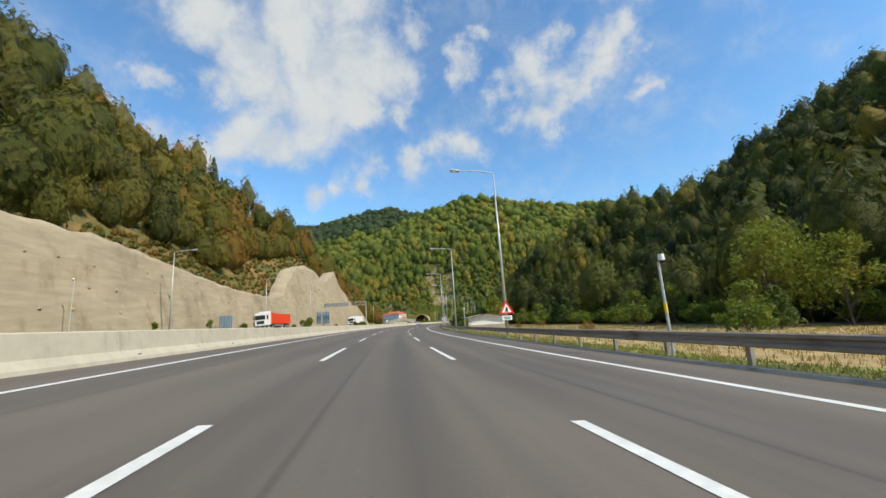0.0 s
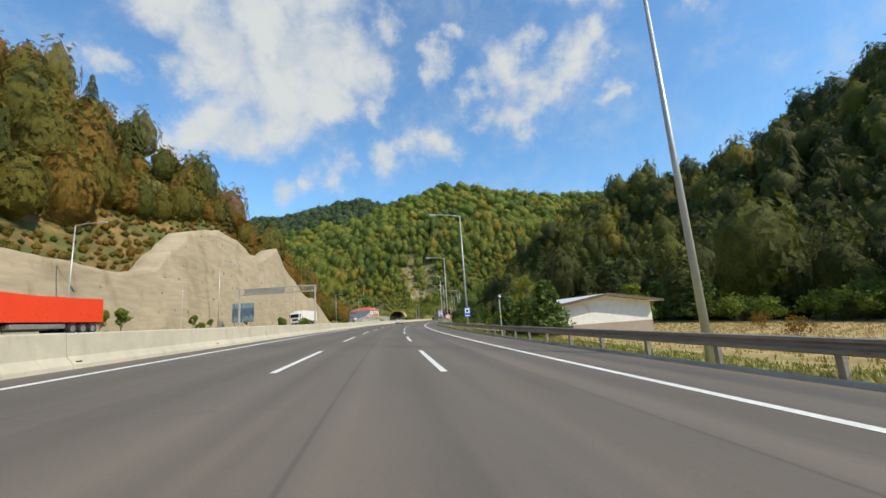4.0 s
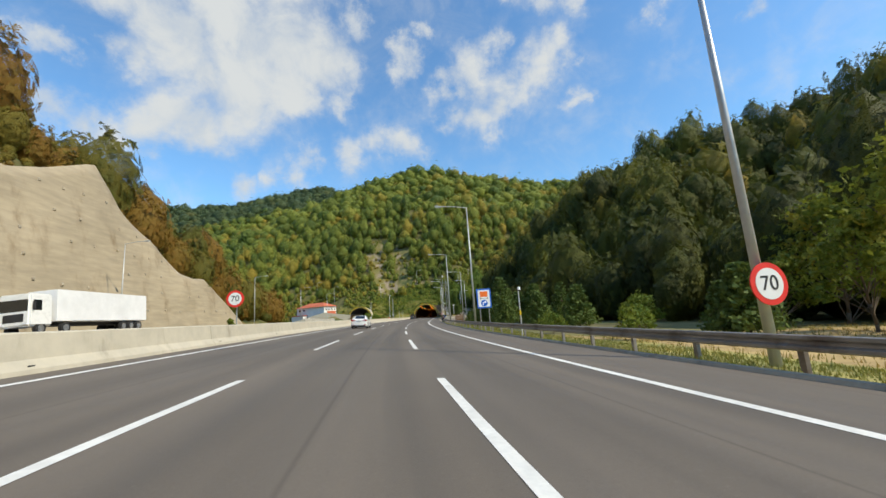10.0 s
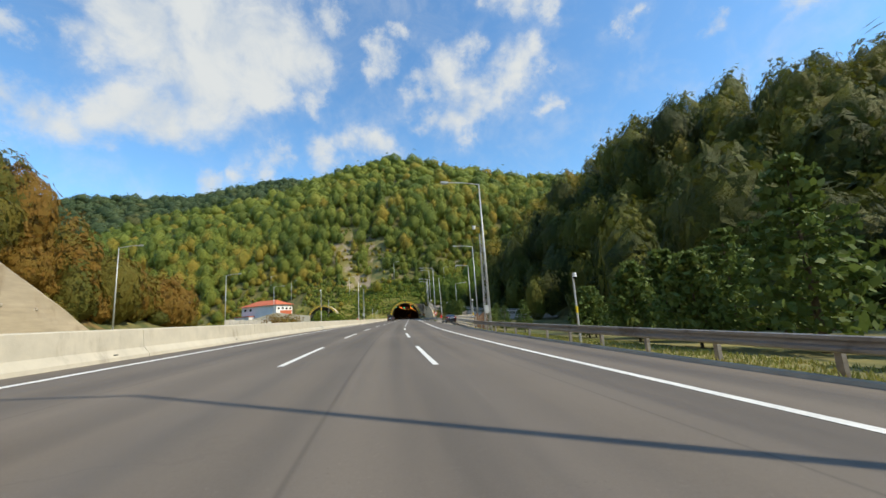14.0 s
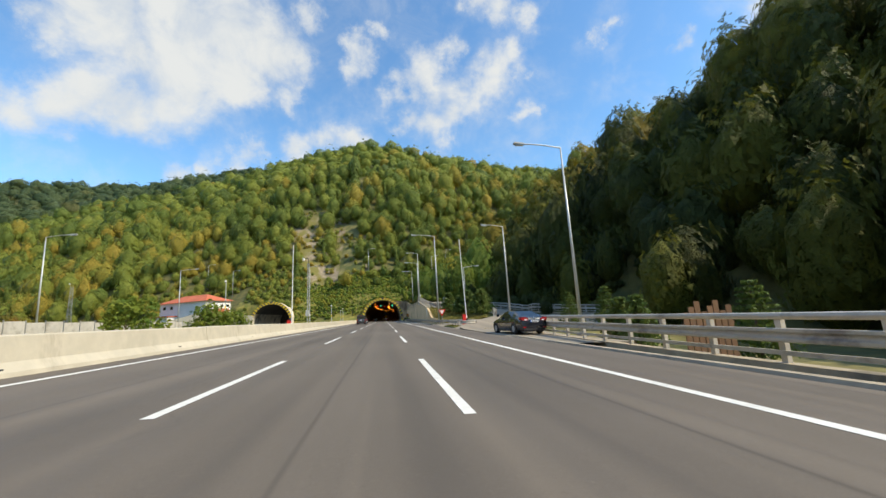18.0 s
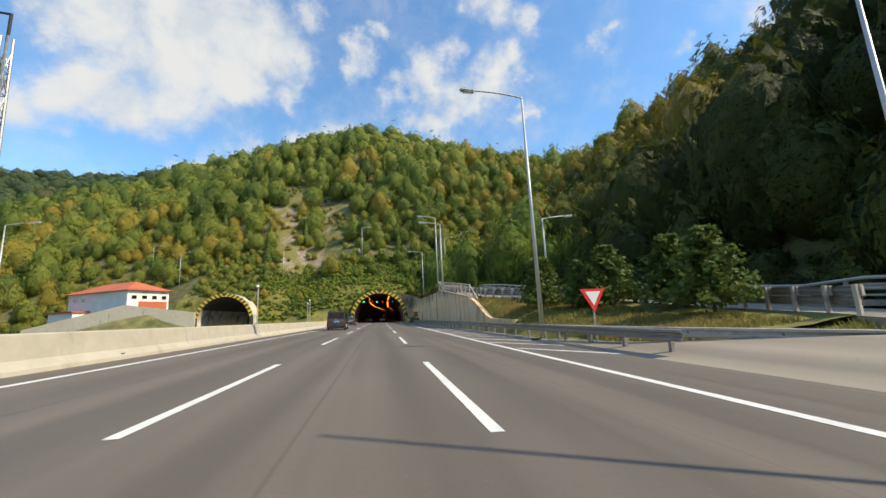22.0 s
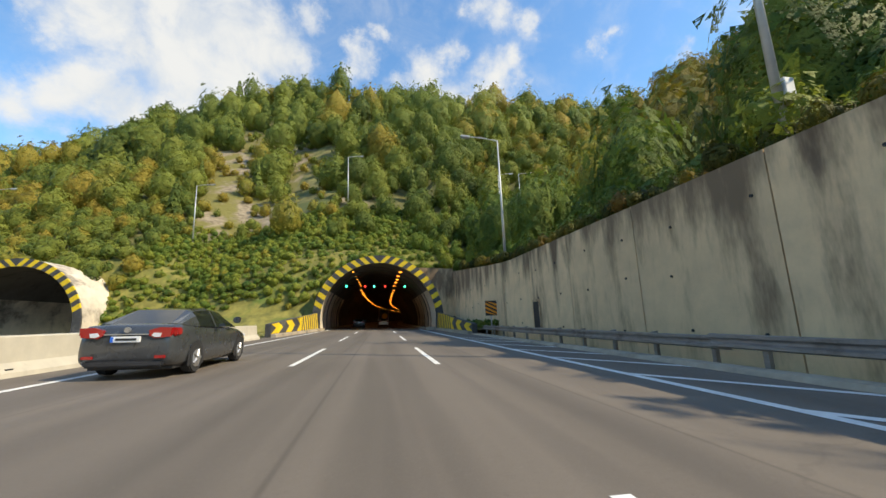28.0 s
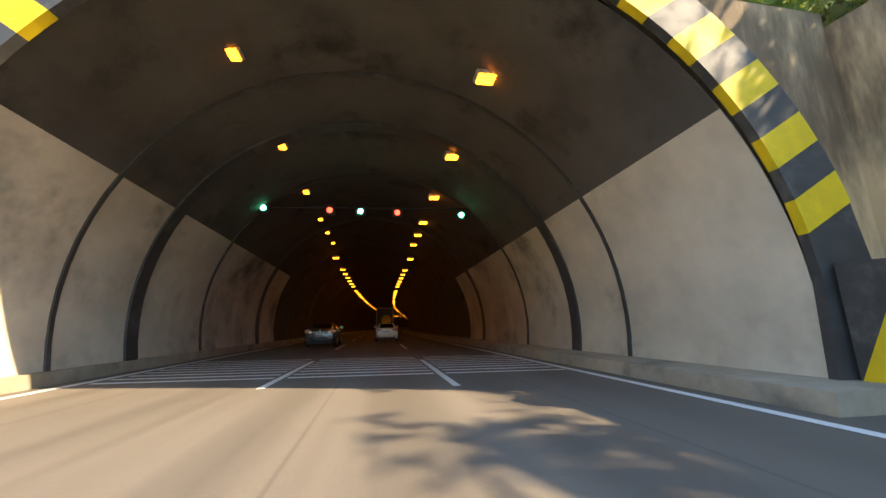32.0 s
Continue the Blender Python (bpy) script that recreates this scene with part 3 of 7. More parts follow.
def ribbon_mesh(name, stations, cross, mat, smooth=False, closed=False, uv=False):
    """A loft along the road. stations: metres along; cross: (u, h) pairs, or a function of s that gives them."""
    rows = [cross(s) if callable(cross) else cross for s in stations]
    n = len(rows[0])
    verts = [at(s, u, h) for s, row in zip(stations, rows) for u, h in row]
    faces = []
    for i in range(len(stations) - 1):
        for j in range(n if closed else n - 1):
            k = (j + 1) % n
            faces.append((i * n + j, i * n + k, (i + 1) * n + k, (i + 1) * n + j))
    if closed:
        faces.append(tuple(range(n))[::-1])
        faces.append(tuple(range((len(stations) - 1) * n, len(stations) * n)))
    me = mesh_of(name, verts, faces, mat, smooth)
    if uv:
        layer = me.uv_layers.new(name="metres")
        flat = [(u, s) for s, row in zip(stations, rows) for u, h in row]
        for loop in me.loops:
            layer.data[loop.index].uv = flat[loop.vertex_index]
    return me


def steps(a, b, step):
    return list(np.linspace(a, b, max(2, int(round((b - a) / step)) + 1)))


def structure(name, me, label, category):
    return tagged(new(name, me), label, category, kind="structure")


# ---- shape of the land ----
WALL_S = [-420, -316, -300, -286, -266, -240, -231, -226, -217, -205, -195, -189, -182, -177, -168, -162, -155, -148, -139, -133, -127, -123]
WALL_H = [14, 13.8, 13.6, 12, 10, 9, 11, 15, 21.5, 24.8, 24, 21.5, 21, 23, 27.5, 20, 15.5, 10.8, 10.8, 7, 3.2, 0.3]


def wall_u(s):
    return np.interp(s, [-300, -215, -130], [-40, -43, -47])


# crests of the hills (without their trees) and how steeply they fall
RIDGES = [
    (0.94, [(-260, 160, 70), (-172, 150, 68), (-127, 148, 62), (-93, 146, 64), (-62, 136, 72), (-46, 126, 85), (-33, 121, 112), (-20, 126, 102), (8, 130, 101), (31, 132, 96), (60, 112, 88), (105, 112, 84), (170, 130, 92)]),
    (0.66, [(-520, 366, 90), (-330, 366, 105), (-230, 366, 142), (-147, 366, 192), (-75, 366, 216), (-18, 366, 229), (40, 366, 223), (127, 366, 203), (270, 366, 193), (500, 366, 195)]),
    (0.55, [(-1300, 900, 340), (-880, 900, 378), (-740, 900, 374), (-600, 900, 364), (-430, 880, 372), (-280, 780, 358)]),
    (0.80, [(300, -260, 122), (233, -159, 108), (193, -122, 84), (170, -98, 66), (145, -35, 78), (110, 10, 66), (95, 40, 64), (80, 70, 58), (90, 140, 98)]),
    (0.95, [(145, -35, 74), (100, -62, 54), (78, -74, 40)]),
    (1.10, [(76, -130, 28), (71, -101, 33), (69, -70, 29), (75, -44, 38), (95, -5, 49)]),
    (1.00, [(-190, -400, 156), (-165, -300, 136), (-130, -220, 91), (-88, -186, 60), (-76, -147, 34), (-68, -124, 22), (-60, -108, 9), (-58, -92, -2)]),
]


def crest_height(X, Y):
    z = np.full(X.shape, -40.0)
    for fall, line in RIDGES:
        for (ax, ay, az), (bx, by, bz) in zip(line, line[1:]):
            dx, dy = bx - ax, by - ay
            t = np.clip(((X - ax) * dx + (Y - ay) * dy) / (dx * dx + dy * dy), 0, 1)
            d = np.hypot(X - ax - t * dx, Y - ay - t * dy)
            z = np.maximum(z, az + t * (bz - az) - fall * np.sqrt(d * d + 60) + fall * 7.7)
    return z


def road_place(X, Y):
    """Metres along and across the road for places of the land."""
    lx, ly = LINE_X[::2], LINE_Y[::2]
    s, u = np.zeros(X.shape), np.zeros(X.shape)
    for k in range(0, len(X), 2000):
        i = ((X[k:k + 2000, None] - lx) ** 2 + (Y[k:k + 2000, None] - ly) ** 2).argmin(1) * 2
        a = _head[i]
        ex, ey = X[k:k + 2000] - LINE_X[i], Y[k:k + 2000] - LINE_Y[i]
        s[k:k + 2000] = LINE_S[i] - ex * np.sin(a) + ey * np.cos(a)
        u[k:k + 2000] = ex * np.cos(a) + ey * np.sin(a)
    return s, u


RAMP_S = [-140, -122, -110, -98, -91, -84, -76.5, -69.4, -64.6, -55.5, -50, -44, -38, -26, -10, 10]
RAMP_U = [7.4, 7.6, 9.2, 14.2, 18.2, 19.8, 17.8, 15.0, 13.3, 12.8, 12.7, 12.8, 13.8, 17.0, 24.0, 36.0]
RAMP_H = [-0.01, 0.0, 0.06, 0.7, 1.05, 1.45, 2.25, 2.6, 2.95, 3.95, 4.45, 4.95, 5.15, 5.6, 6.5, 8.5]
RW_S = [-76.2, -74, -70.4, -68.2, -66.3, -63.9, -55.5, -50, -46, -15, -10, 5.9]
RW_H = [0.92, 0.9, 0.98, 1.72, 2.41, 3.03, 3.92, 4.45, 4.95, 5.2, 5.6, 7.1]
EDGE_S = [-420, -360, -280, -230, -190, -150, -115, -107, -92, -84, -50, -20, 10]
EDGE_U = [52, 50, 52, 44, 33, 30, 31, 35, 35, 28, 21, 17, 13]


def land_height(X, Y):
    ridge = crest_height(X, Y)
    s, u = road_place(X, Y)
    bank = np.interp(s, LINE_S, LINE_BANK) * np.clip(u, -52, 40)
    rough = np.array([noise.noise((x * 0.02, y * 0.02, 0.3)) * 6 + noise.noise((x * 0.07, y * 0.07, 2.0)) * 1.6 for x, y in zip(X, Y)])
    ridge = ridge + rough * np.clip(ridge / 15, 0, 1)
    flat = bank - 0.12
    z = flat.copy()
    # left: behind the sprayed wall the hill goes up from its top
    wu, top = wall_u(s), np.interp(s, WALL_S, WALL_H) * (s < -123)
    back = wu - 0.2 * top - u
    hill = np.minimum(np.maximum(ridge, flat + top * np.exp(-np.maximum(back, 0) / 30)), flat + top + np.maximum(back, 0) * np.clip(0.64 + 0.012 * np.maximum(back, 0), 0, 1.15))
    left = (u < wu) & (s < -123)
    z = np.where(left & (back > 3.2), hill, z)
    open_left = (u < -48) & (s >= -123)
    z = np.where(open_left, np.minimum(np.maximum(ridge, flat), flat + (-u - 48) * 0.5), z)
    # right: a low field, then the steep wood; further on a bank up to the ramp
    eu = np.interp(s, EDGE_S, EDGE_U)
    slope = np.interp(s, LINE_S, LINE_BANK)
    level = slope * 9 - 0.12 - 0.03 * np.clip(u - 9, 0, 45) - 0.3 * np.clip((u - 9) / 4, 0, 1)
    near_ramp = np.clip((s + 170) / 30, 0, 1)
    field = level * (1 - near_ramp) + near_ramp * (flat - 1.1 * np.clip((u - 9) / 5, 0, 1))
    wood = np.minimum(np.maximum(ridge, field), field + np.maximum(u - eu, 0) * 1.0 + 0.02 * np.maximum(u - eu, 0) ** 2)
    z = np.where(u > 8.6, np.maximum(field, wood), z)
    # the ramp with its bank and the ground on the retaining wall
    ru, rh = np.interp(s, RAMP_S, RAMP_U), np.interp(s, RAMP_S, RAMP_H)
    on = (s > -118) & (s < 3) & (u > 8.2)
    foot = np.where(s < -80, 8.8, 12.0)
    rise = np.where(s < -47, np.clip((u - foot) / np.maximum(ru - 3.6 - foot, 1.0), 0, 1) ** 1.2, 1.0)
    shelf = np.where(s < -47, rh - 0.15, np.interp(s, [-47, -15, 4], [4.75, 4.85, 6.8]))
    shelf = np.where((s >= -47) & (u < ru - 3.2) & (s < -38), 4.7, shelf)
    bank_z = flat + rise * shelf
    past = np.maximum(u - ru - 7.0, 0)
    bank_z = np.where(past > 0, np.maximum(np.minimum(ridge, flat + shelf + past * 0.9), flat + shelf * np.exp(-past / 60)), bank_z)
    bank_z = np.where((s > -36) & (u > 12), np.minimum(np.maximum(ridge, flat + shelf), flat + shelf + (u - 12) * 0.75), bank_z)
    z = np.where(on & (u > foot), bank_z, z)
    # the side road's way out to the right
    gate = (s > -106.5) & (s < -91.5) & (u > 14.5) & (u < 37)
    z = np.where(gate, bank + np.interp(s, [-107, -98, -91], [0.1, 0.62, 1.25]) - 0.2, z)
    # over the tunnels
    y_in = np.where(X > -24, 6.0, 11.0)
    centre = np.where(X > -24, -0.1, -41.0)
    over = 9.3 - 0.055 * np.maximum(np.abs(X - centre) - 6, 0) ** 1.6
    rise_y = np.clip((Y - y_in) / 6.0, 0, 1)
    behind = Y > 3.0
    lo = np.where(behind & (X < 60) & (X > -75), np.maximum(over, 1.0) * rise_y, -5.0)
    z = np.where(behind & (X < 9.4), np.maximum(np.minimum(np.maximum(ridge, 0), np.maximum(over, 0.0) + np.maximum(Y - y_in - 5, 0) * np.clip(0.6 + 0.0019 * np.maximum(Y - y_in - 5, 0), 0, 0.95)) * rise_y, np.maximum(lo, flat)), z)
    hillside = np.minimum(np.maximum(ridge, 6.5), 6.8 + np.maximum(Y - 5, 0) * 0.9 + np.maximum(X - 10, 0) * 0.75)
    z = np.where((Y > 3.0) & (X > 9.4), np.where(Y > 4.4, hillside, np.maximum(z, np.minimum(hillside, 6.6))), z)
    return z, s, u


def lines_of(lo, hi, a, b, step, grow):
    mid = list(np.arange(a, b + 0.1, step))
    left, right, d = [], [], step
    x = a
    while x > lo:
        d *= grow
        x -= d
        left.append(x)
    x, d = b, step
    while x < hi:
        d *= grow
        x += d
        right.append(x)
    return np.array(left[::-1] + mid + right)


gx = lines_of(-3500, 3500, -170, 160, 3.5, 1.16)
gy = lines_of(-2500, 4000, -440, 200, 3.5, 1.16)
GX, GY = np.meshgrid(gx, gy)
GZ, GS, GU = land_height(GX.ravel(), GY.ravel())
far = np.hypot(GX.ravel(), GY.ravel() + 100)
GZ = np.where(far > 1600, np.minimum(GZ, 200), GZ)
nx = len(gx)
land_faces, land_index = [], []
road_lo, road_hi = -7.0, 7.0
scree_at = lambda x, y: 26 < y < 96 and abs(x + 0.26 * y + 11) < 14 + 8 * noise.noise((x * 0.06, y * 0.06, 5)) and noise.noise((x * 0.09, y * 0.05, 8.0)) > -0.2
for j in range(len(gy) - 1):
    for i in range(nx - 1):
        q = (j * nx + i, j * nx + i + 1, (j + 1) * nx + i + 1, (j + 1) * nx + i)
        cx, cy = (gx[i] + gx[i + 1]) / 2, (gy[j] + gy[j + 1]) / 2
        cz, cs, cu = GZ[list(q)].mean(), GS[list(q)].mean(), GU[list(q)].mean()
        if (abs(cx + 0.1) < 9.6 and 2.0 < cy < 15) or (abs(cx + 41) < 9.6 and 7.0 < cy < 19):
            continue
        land_faces.append(q)
        tall = GZ[list(q)].max() - GZ[list(q)].min()
        if 9 < cu < np.interp(cs, EDGE_S, EDGE_U) and -420 < cs < -150:
            k = (1 if cu > 12.5 else 4) if cs < -208 else 0
        elif cs < -118 and cu < wall_u(cs) - 2 and cu > wall_u(cs) - 0.2 * np.interp(cs, WALL_S, WALL_H) - 21:
            k = 3
        elif -60 < cs < 40 and cy > 3 and -40 < cu < 9 and cy < 19 + 3 * noise.noise((cx * 0.15, 0, 0)):
            k = 5
        elif 8.5 < cu < 16 and -118 < cs < -30:
            k = 5
        elif -21 < cu < -8:
            k = 0
        elif cz > 6 or cu > 20:
            k = 2
        else:
            k = 0
        land_index.append(k)
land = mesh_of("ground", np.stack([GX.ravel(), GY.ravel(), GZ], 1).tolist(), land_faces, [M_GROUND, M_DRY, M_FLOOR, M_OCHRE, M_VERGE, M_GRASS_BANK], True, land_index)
structure("ground", land, "grassy valley floor and wooded hillsides beside the motorway", "ground")


def land_z(x, y):
    i = int(np.clip(np.searchsorted(gx, x) - 1, 0, nx - 2))
    j = int(np.clip(np.searchsorted(gy, y) - 1, 0, len(gy) - 2))
    a, b = (x - gx[i]) / (gx[i + 1] - gx[i]), (y - gy[j]) / (gy[j + 1] - gy[j])
    g = lambda jj, ii: GZ[jj * nx + ii]
    return float((1 - b) * ((1 - a) * g(j, i) + a * g(j, i + 1)) + b * ((1 - a) * g(j + 1, i) + a * g(j + 1, i + 1)))


# ---- carriageways ----
structure("road", ribbon_mesh("road", steps(-600, 400, 4), [(-8.1, 0.0), (-5, 0.0), (0, 0.0), (4.5, 0.0), (7.0, 0.0), (7.25, -0.25)], M_ROAD, uv=True),
          "grey-brown asphalt carriageway of three lanes with wheel tracks", "road")
structure("opposite_road", ribbon_mesh("opposite_road", steps(-600, 200, 5), [(-36.2, -0.1), (-36, 0.02), (-28, 0.02), (-21.2, 0.02), (-21, -0.1)], M_ROAD_OLD, uv=True),
          "pale asphalt carriageway of the opposite direction", "road")


def sway(s):
    """How the painted lanes wander across the carriageway."""
    return float(np.interp(s, [-361, -332, -305, -265, -228, -190, -148, -107, -85, -68, -41, 10], [0.6, 0.35, -0.05, -0.28, -0.33, -0.12, -0.33, -0.16, -0.04, 0.12, 0.24, 0.23]))


def strip(name, s0, s1, u0, u1, mat=None, h=0.006, step=3.0, parent=None, label=""):
    me = ribbon_mesh(name, steps(s0, s1, step), lambda s: [(u0 + sway(s), h), (u1 + sway(s), h)], mat or M_PAINT)
    return part(name, me, None, parent, label)


markings = tagged(new("lane_markings"), "white painted lane dashes and solid edge lines on the asphalt", "road marking", kind="structure")
strip("edge_line", -600, 400, -6.52, -6.34, parent=markings, label="solid white edge line")
strip("edge_line", -600, 400, 4.56, 4.76, parent=markings, label="solid white edge line")
PERIOD, DASH = 13.27, 6.2
first = -350.2
# the painted rhythm is not quite even along the road
DRIFT_S = [-333, -306, -266, -228, -190, -148, -107, -91, -80, -68, -41, -28, -15, 0]
DRIFT = [0.4, 1.4, 1.0, -0.2, -0.2, -0.4, 0.5, 0.6, 1.0, 0.4, 0.5, 1.0, -0.2, -0.1]
k = -18
while k < 36:
    a = first + k * PERIOD
    a += float(np.interp(a + 3, DRIFT_S, DRIFT))
    for u, late in ((-2.4, 0.0), (1.25, -0.5)):
        strip("lane_dash", a + late, a + late + DASH, u - 0.075, u + 0.075, parent=markings, step=3)
    k += 1
for u in (-35.2, -21.9):
    strip("edge_line", -600, 20, u - 0.08, u + 0.08, M_PAINT_WORN, 0.03, parent=markings)
for k in range(-25, 3):
    for u in (-30.6, -26.2):
        strip("lane_dash", k * 18.0, k * 18.0 + 6, u - 0.07, u + 0.07, M_PAINT_WORN, 0.03, parent=markings)
# slanting bars of the hatched shoulder
for k in range(22):
    a = -88.6 + k * 3.42 + 0.12 * math.sin(k * 2.3)
    vs = [at(a, 4.86, 0.007), at(a + 0.34, 4.86, 0.007), at(a - 2.6, 6.95, 0.007), at(a - 2.96, 6.95, 0.007)]
    part("hatch_bar", mesh_of("hatch_bar", vs, [(0, 3, 2, 1)], M_PAINT), None, markings)
# rumble bars across the lanes in the tunnel mouth
for k in range(9):
    a = 9.5 + k * 0.66
    for u0, u1 in ((-6.2, -2.55), (-2.25, 1.1), (1.4, 4.45)):
        strip("rumble_bar", a, a + 0.2, u0, u1, M_PAINT, 0.007, 0.3, markings)

# ---- kerb and gutter on the right ----
structure("kerb", ribbon_mesh("kerb", steps(-600, -122, 4), [(7.0, 0.002), (7.05, 0.07), (7.3, 0.07), (7.45, -0.25)], M_KERB), "low dirty concrete kerb along the shoulder", "kerb")
structure("kerb_2", ribbon_mesh("kerb_2", steps(-84.5, -8, 4), [(7.0, 0.002), (7.05, 0.1), (7.5, 0.1), (7.6, -0.25)], M_KERB), "low dirty concrete kerb along the hatched shoulder", "kerb")

# ---- concrete median barrier, cast in bays ----
barrier = tagged(new("median_barrier"), "stained beige concrete median barrier cast in bays", "barrier", kind="structure")
random.seed(4)
for k in range(58):
    a = -584 + k * 10.0
    if a > -21:
        break
    dh = random.uniform(-0.015, 0.02)
    sec = [(-7.62, 0.0), (-7.64, 0.1), (-7.8, 0.3), (-7.86, 0.84 + dh), (-7.89, 0.87 + dh), (-8.2, 0.87 + dh), (-8.23, 0.84 + dh), (-8.3, 0.3), (-8.45, 0.0), (-8.45, -0.3), (-7.62, -0.3)]
    part("barrier_bay", ribbon_mesh("barrier_bay", steps(a + 0.012, a + 9.988, 3.3), sec, M_BARRIER, closed=True), None, barrier)
notch_mesh = mesh_of("drain_notch", [(x, y, z) for x in (-0.1, 0.06) for y in (-0.09, 0.09) for z in (0.05, 0.16)], [(4, 5, 7, 6), (0, 2, 3, 1), (0, 1, 5, 4), (2, 6, 7, 3), (1, 3, 7, 5), (0, 4, 6, 2)], M_DARK)
for k in range(44):
    s = -356 + k * 7.9 + random.uniform(-1.2, 1.2)
    if s < -18:
        part("drain_notch", notch_mesh, None, barrier, "").matrix_world = stand(s, -7.74, 0.02)
far_barrier = structure("verge_barrier", ribbon_mesh("verge_barrier", steps(-600, -10, 5), [(-20.2, -0.2), (-20.25, 0.5), (-20.5, 0.5), (-20.55, -0.2)], M_BARRIER), "low worn concrete barrier at the edge of the opposite carriageway", "barrier")


# ---- steel guard rails ----
def w_beam(u, h, side=-1, t=0.0):
    """The wavy section of a rail whose face looks to the given side."""
    z = [0.0, 0.03, 0.09, 0.13, 0.16, 0.19, 0.23, 0.29, 0.31]
    d = [0.0, 0.055, 0.055, 0.0, -0.005, 0.0, 0.055, 0.055, 0.0]
    f = [(u + side * a, h + b) for a, b in zip(d, z)]
    return f + [(x - side * 0.02, y) for x, y in f[::-1]]


post_mesh = mesh_of("post", [(x, y, z) for z in (-0.75, 0.72) for x, y in ((-0.05, -0.06), (0.05, -0.06), (0.05, 0.06), (-0.05, 0.06))],
                    [(0, 1, 5, 4), (1, 2, 6, 5), (2, 3, 7, 6), (3, 0, 4, 7), (4, 5, 6, 7)], M_RAIL)
block_mesh = mesh_of("spacer", [(x, y, z) for z in (0.44, 0.7) for x, y in ((-0.12, -0.05), (0.0, -0.05), (0.0, 0.05), (-0.12, 0.05))],
                     [(0, 1, 5, 4), (1, 2, 6, 5), (2, 3, 7, 6), (3, 0, 4, 7), (4, 5, 6, 7), (3, 2, 1, 0)], M_RAIL)


def guard_rail(label, s0, s1, u, h0=0.42, post_every=4.0, mat=M_RAIL, hh=None):
    uu = u if callable(u) else (lambda s: u)
    hf = hh if hh else (lambda s: 0.0)
    g = tagged(new("guard_rail"), label, "guard rail", "motorway guard rails", "structure")
    a = s0
    while a < s1 - 0.5:
        b = min(a + 8.0, s1)
        part("rail_beam", ribbon_mesh("rail_beam", steps(a, b, 2), lambda s: w_beam(uu(s) - 0.12, h0 + hf(s)), mat, closed=True), None, g)
        a = b
    s = s0 + 0.6
    while s < s1:
        for me in (post_mesh, block_mesh):
            o = part(me.name.split(".")[0], me, None, g)
            o.matrix_world = stand(s, uu(s), hf(s))
        s += post_every
    return g


guard_rail("weathered grey steel guard rail on posts in the grass verge", -440, -150, 7.75, post_every=2.6)
guard_rail("weathered grey steel guard rail beside the hatched shoulder", -93, -33.2, 7.75, post_every=2.0)
guard_rail("weathered grey steel guard rail before the retaining wall", -33.6, -12, 7.9, h0=0.37, post_every=2.0)


# ---- sprayed concrete cutting beside the opposite carriageway ----
def cutting():
    ss = steps(-420, -123.2, 1.6)
    n = 15
    verts, faces = [], []
    for s in ss:
        top, wu = float(np.interp(s, WALL_S, WALL_H)), float(wall_u(s))
        top += 0.5 * noise.noise((s * 0.31, 0, 3))
        for j in range(n + 1):
            f = j / n
            h = -0.3 + f * (top + 0.3)
            push = noise.noise((s * 0.11, h * 0.16, 1.0)) * 0.55 + noise.noise((s * 0.4, h * 0.5, 4.0)) * 0.22
            verts.append(at(s, wu - 0.2 * h - push * min(1, f * 4), h))
        verts.append(at(s, wu - 0.2 * top - 5.0, top - 0.4))
    m = n + 2
    for i in range(len(ss) - 1):
        for j in range(m - 1):
            faces.append((i * m + j, (i + 1) * m + j, (i + 1) * m + j + 1, i * m + j + 1))
    return mesh_of("cutting_wall", verts, faces, M_SHOT, True)


cut = structure("cutting_wall", cutting(), "tall sprayed-concrete rock cutting, beige, stained and uneven", "rock cutting")
# anchor heads and pale patches of the cutting, in rows
random.seed(11)
anchor_mesh = mesh_of("anchor_head", [(-0.22, 0, -0.22), (0.22, 0, -0.22), (0.22, 0, 0.22), (-0.22, 0, 0.22), (-0.14, -0.16, -0.14), (0.14, -0.16, -0.14), (0.14, -0.16, 0.14), (-0.14, -0.16, 0.14)],
                      [(4, 5, 6, 7), (0, 1, 5, 4), (1, 2, 6, 5), (2, 3, 7, 6), (3, 0, 4, 7)], M_KERB)
for row_h in (3.2, 6.4, 9.6, 13, 17, 21):
    s = -318.0
    while s < -128:
        top = float(np.interp(s, WALL_S, WALL_H))
        if row_h < top - 1.5 and random.random() < 0.62:
            hh = row_h + random.uniform(-0.3, 0.3)
            push = noise.noise((s * 0.11, hh * 0.16, 1.0)) * 0.55 + noise.noise((s * 0.4, hh * 0.5, 4.0)) * 0.22
            o = part("anchor_head", anchor_mesh, None, cut)
            o.matrix_world = stand(s, float(wall_u(s)) - 0.2 * hh - push + 0.05, hh, 90)
        s += 4.2 + random.uniform(-0.8, 0.8)

# ---- retaining wall on the right, cast in panels ----
retaining = tagged(new("retaining_wall"), "tall concrete retaining wall with dark water stains and weep holes", "retaining wall", kind="structure")
edges = [-76.2, -70.4, -64, -56.4, -48.7, -44] + [-44 + 4.99 * k for k in range(1, 11)]
for a, b in zip(edges, edges[1:]):
    sec = lambda s: [(9.1, -0.4), (9.1, float(np.interp(s, RW_S, RW_H))), (9.55, float(np.interp(s, RW_S, RW_H))), (9.55, -0.4)]
    part("wall_panel", ribbon_mesh("wall_panel", steps(a + 0.02, b - 0.02, 1.5), sec, M_WALL, closed=True), None, retaining)
rw_top = lambda s: float(np.interp(s, RW_S, RW_H))
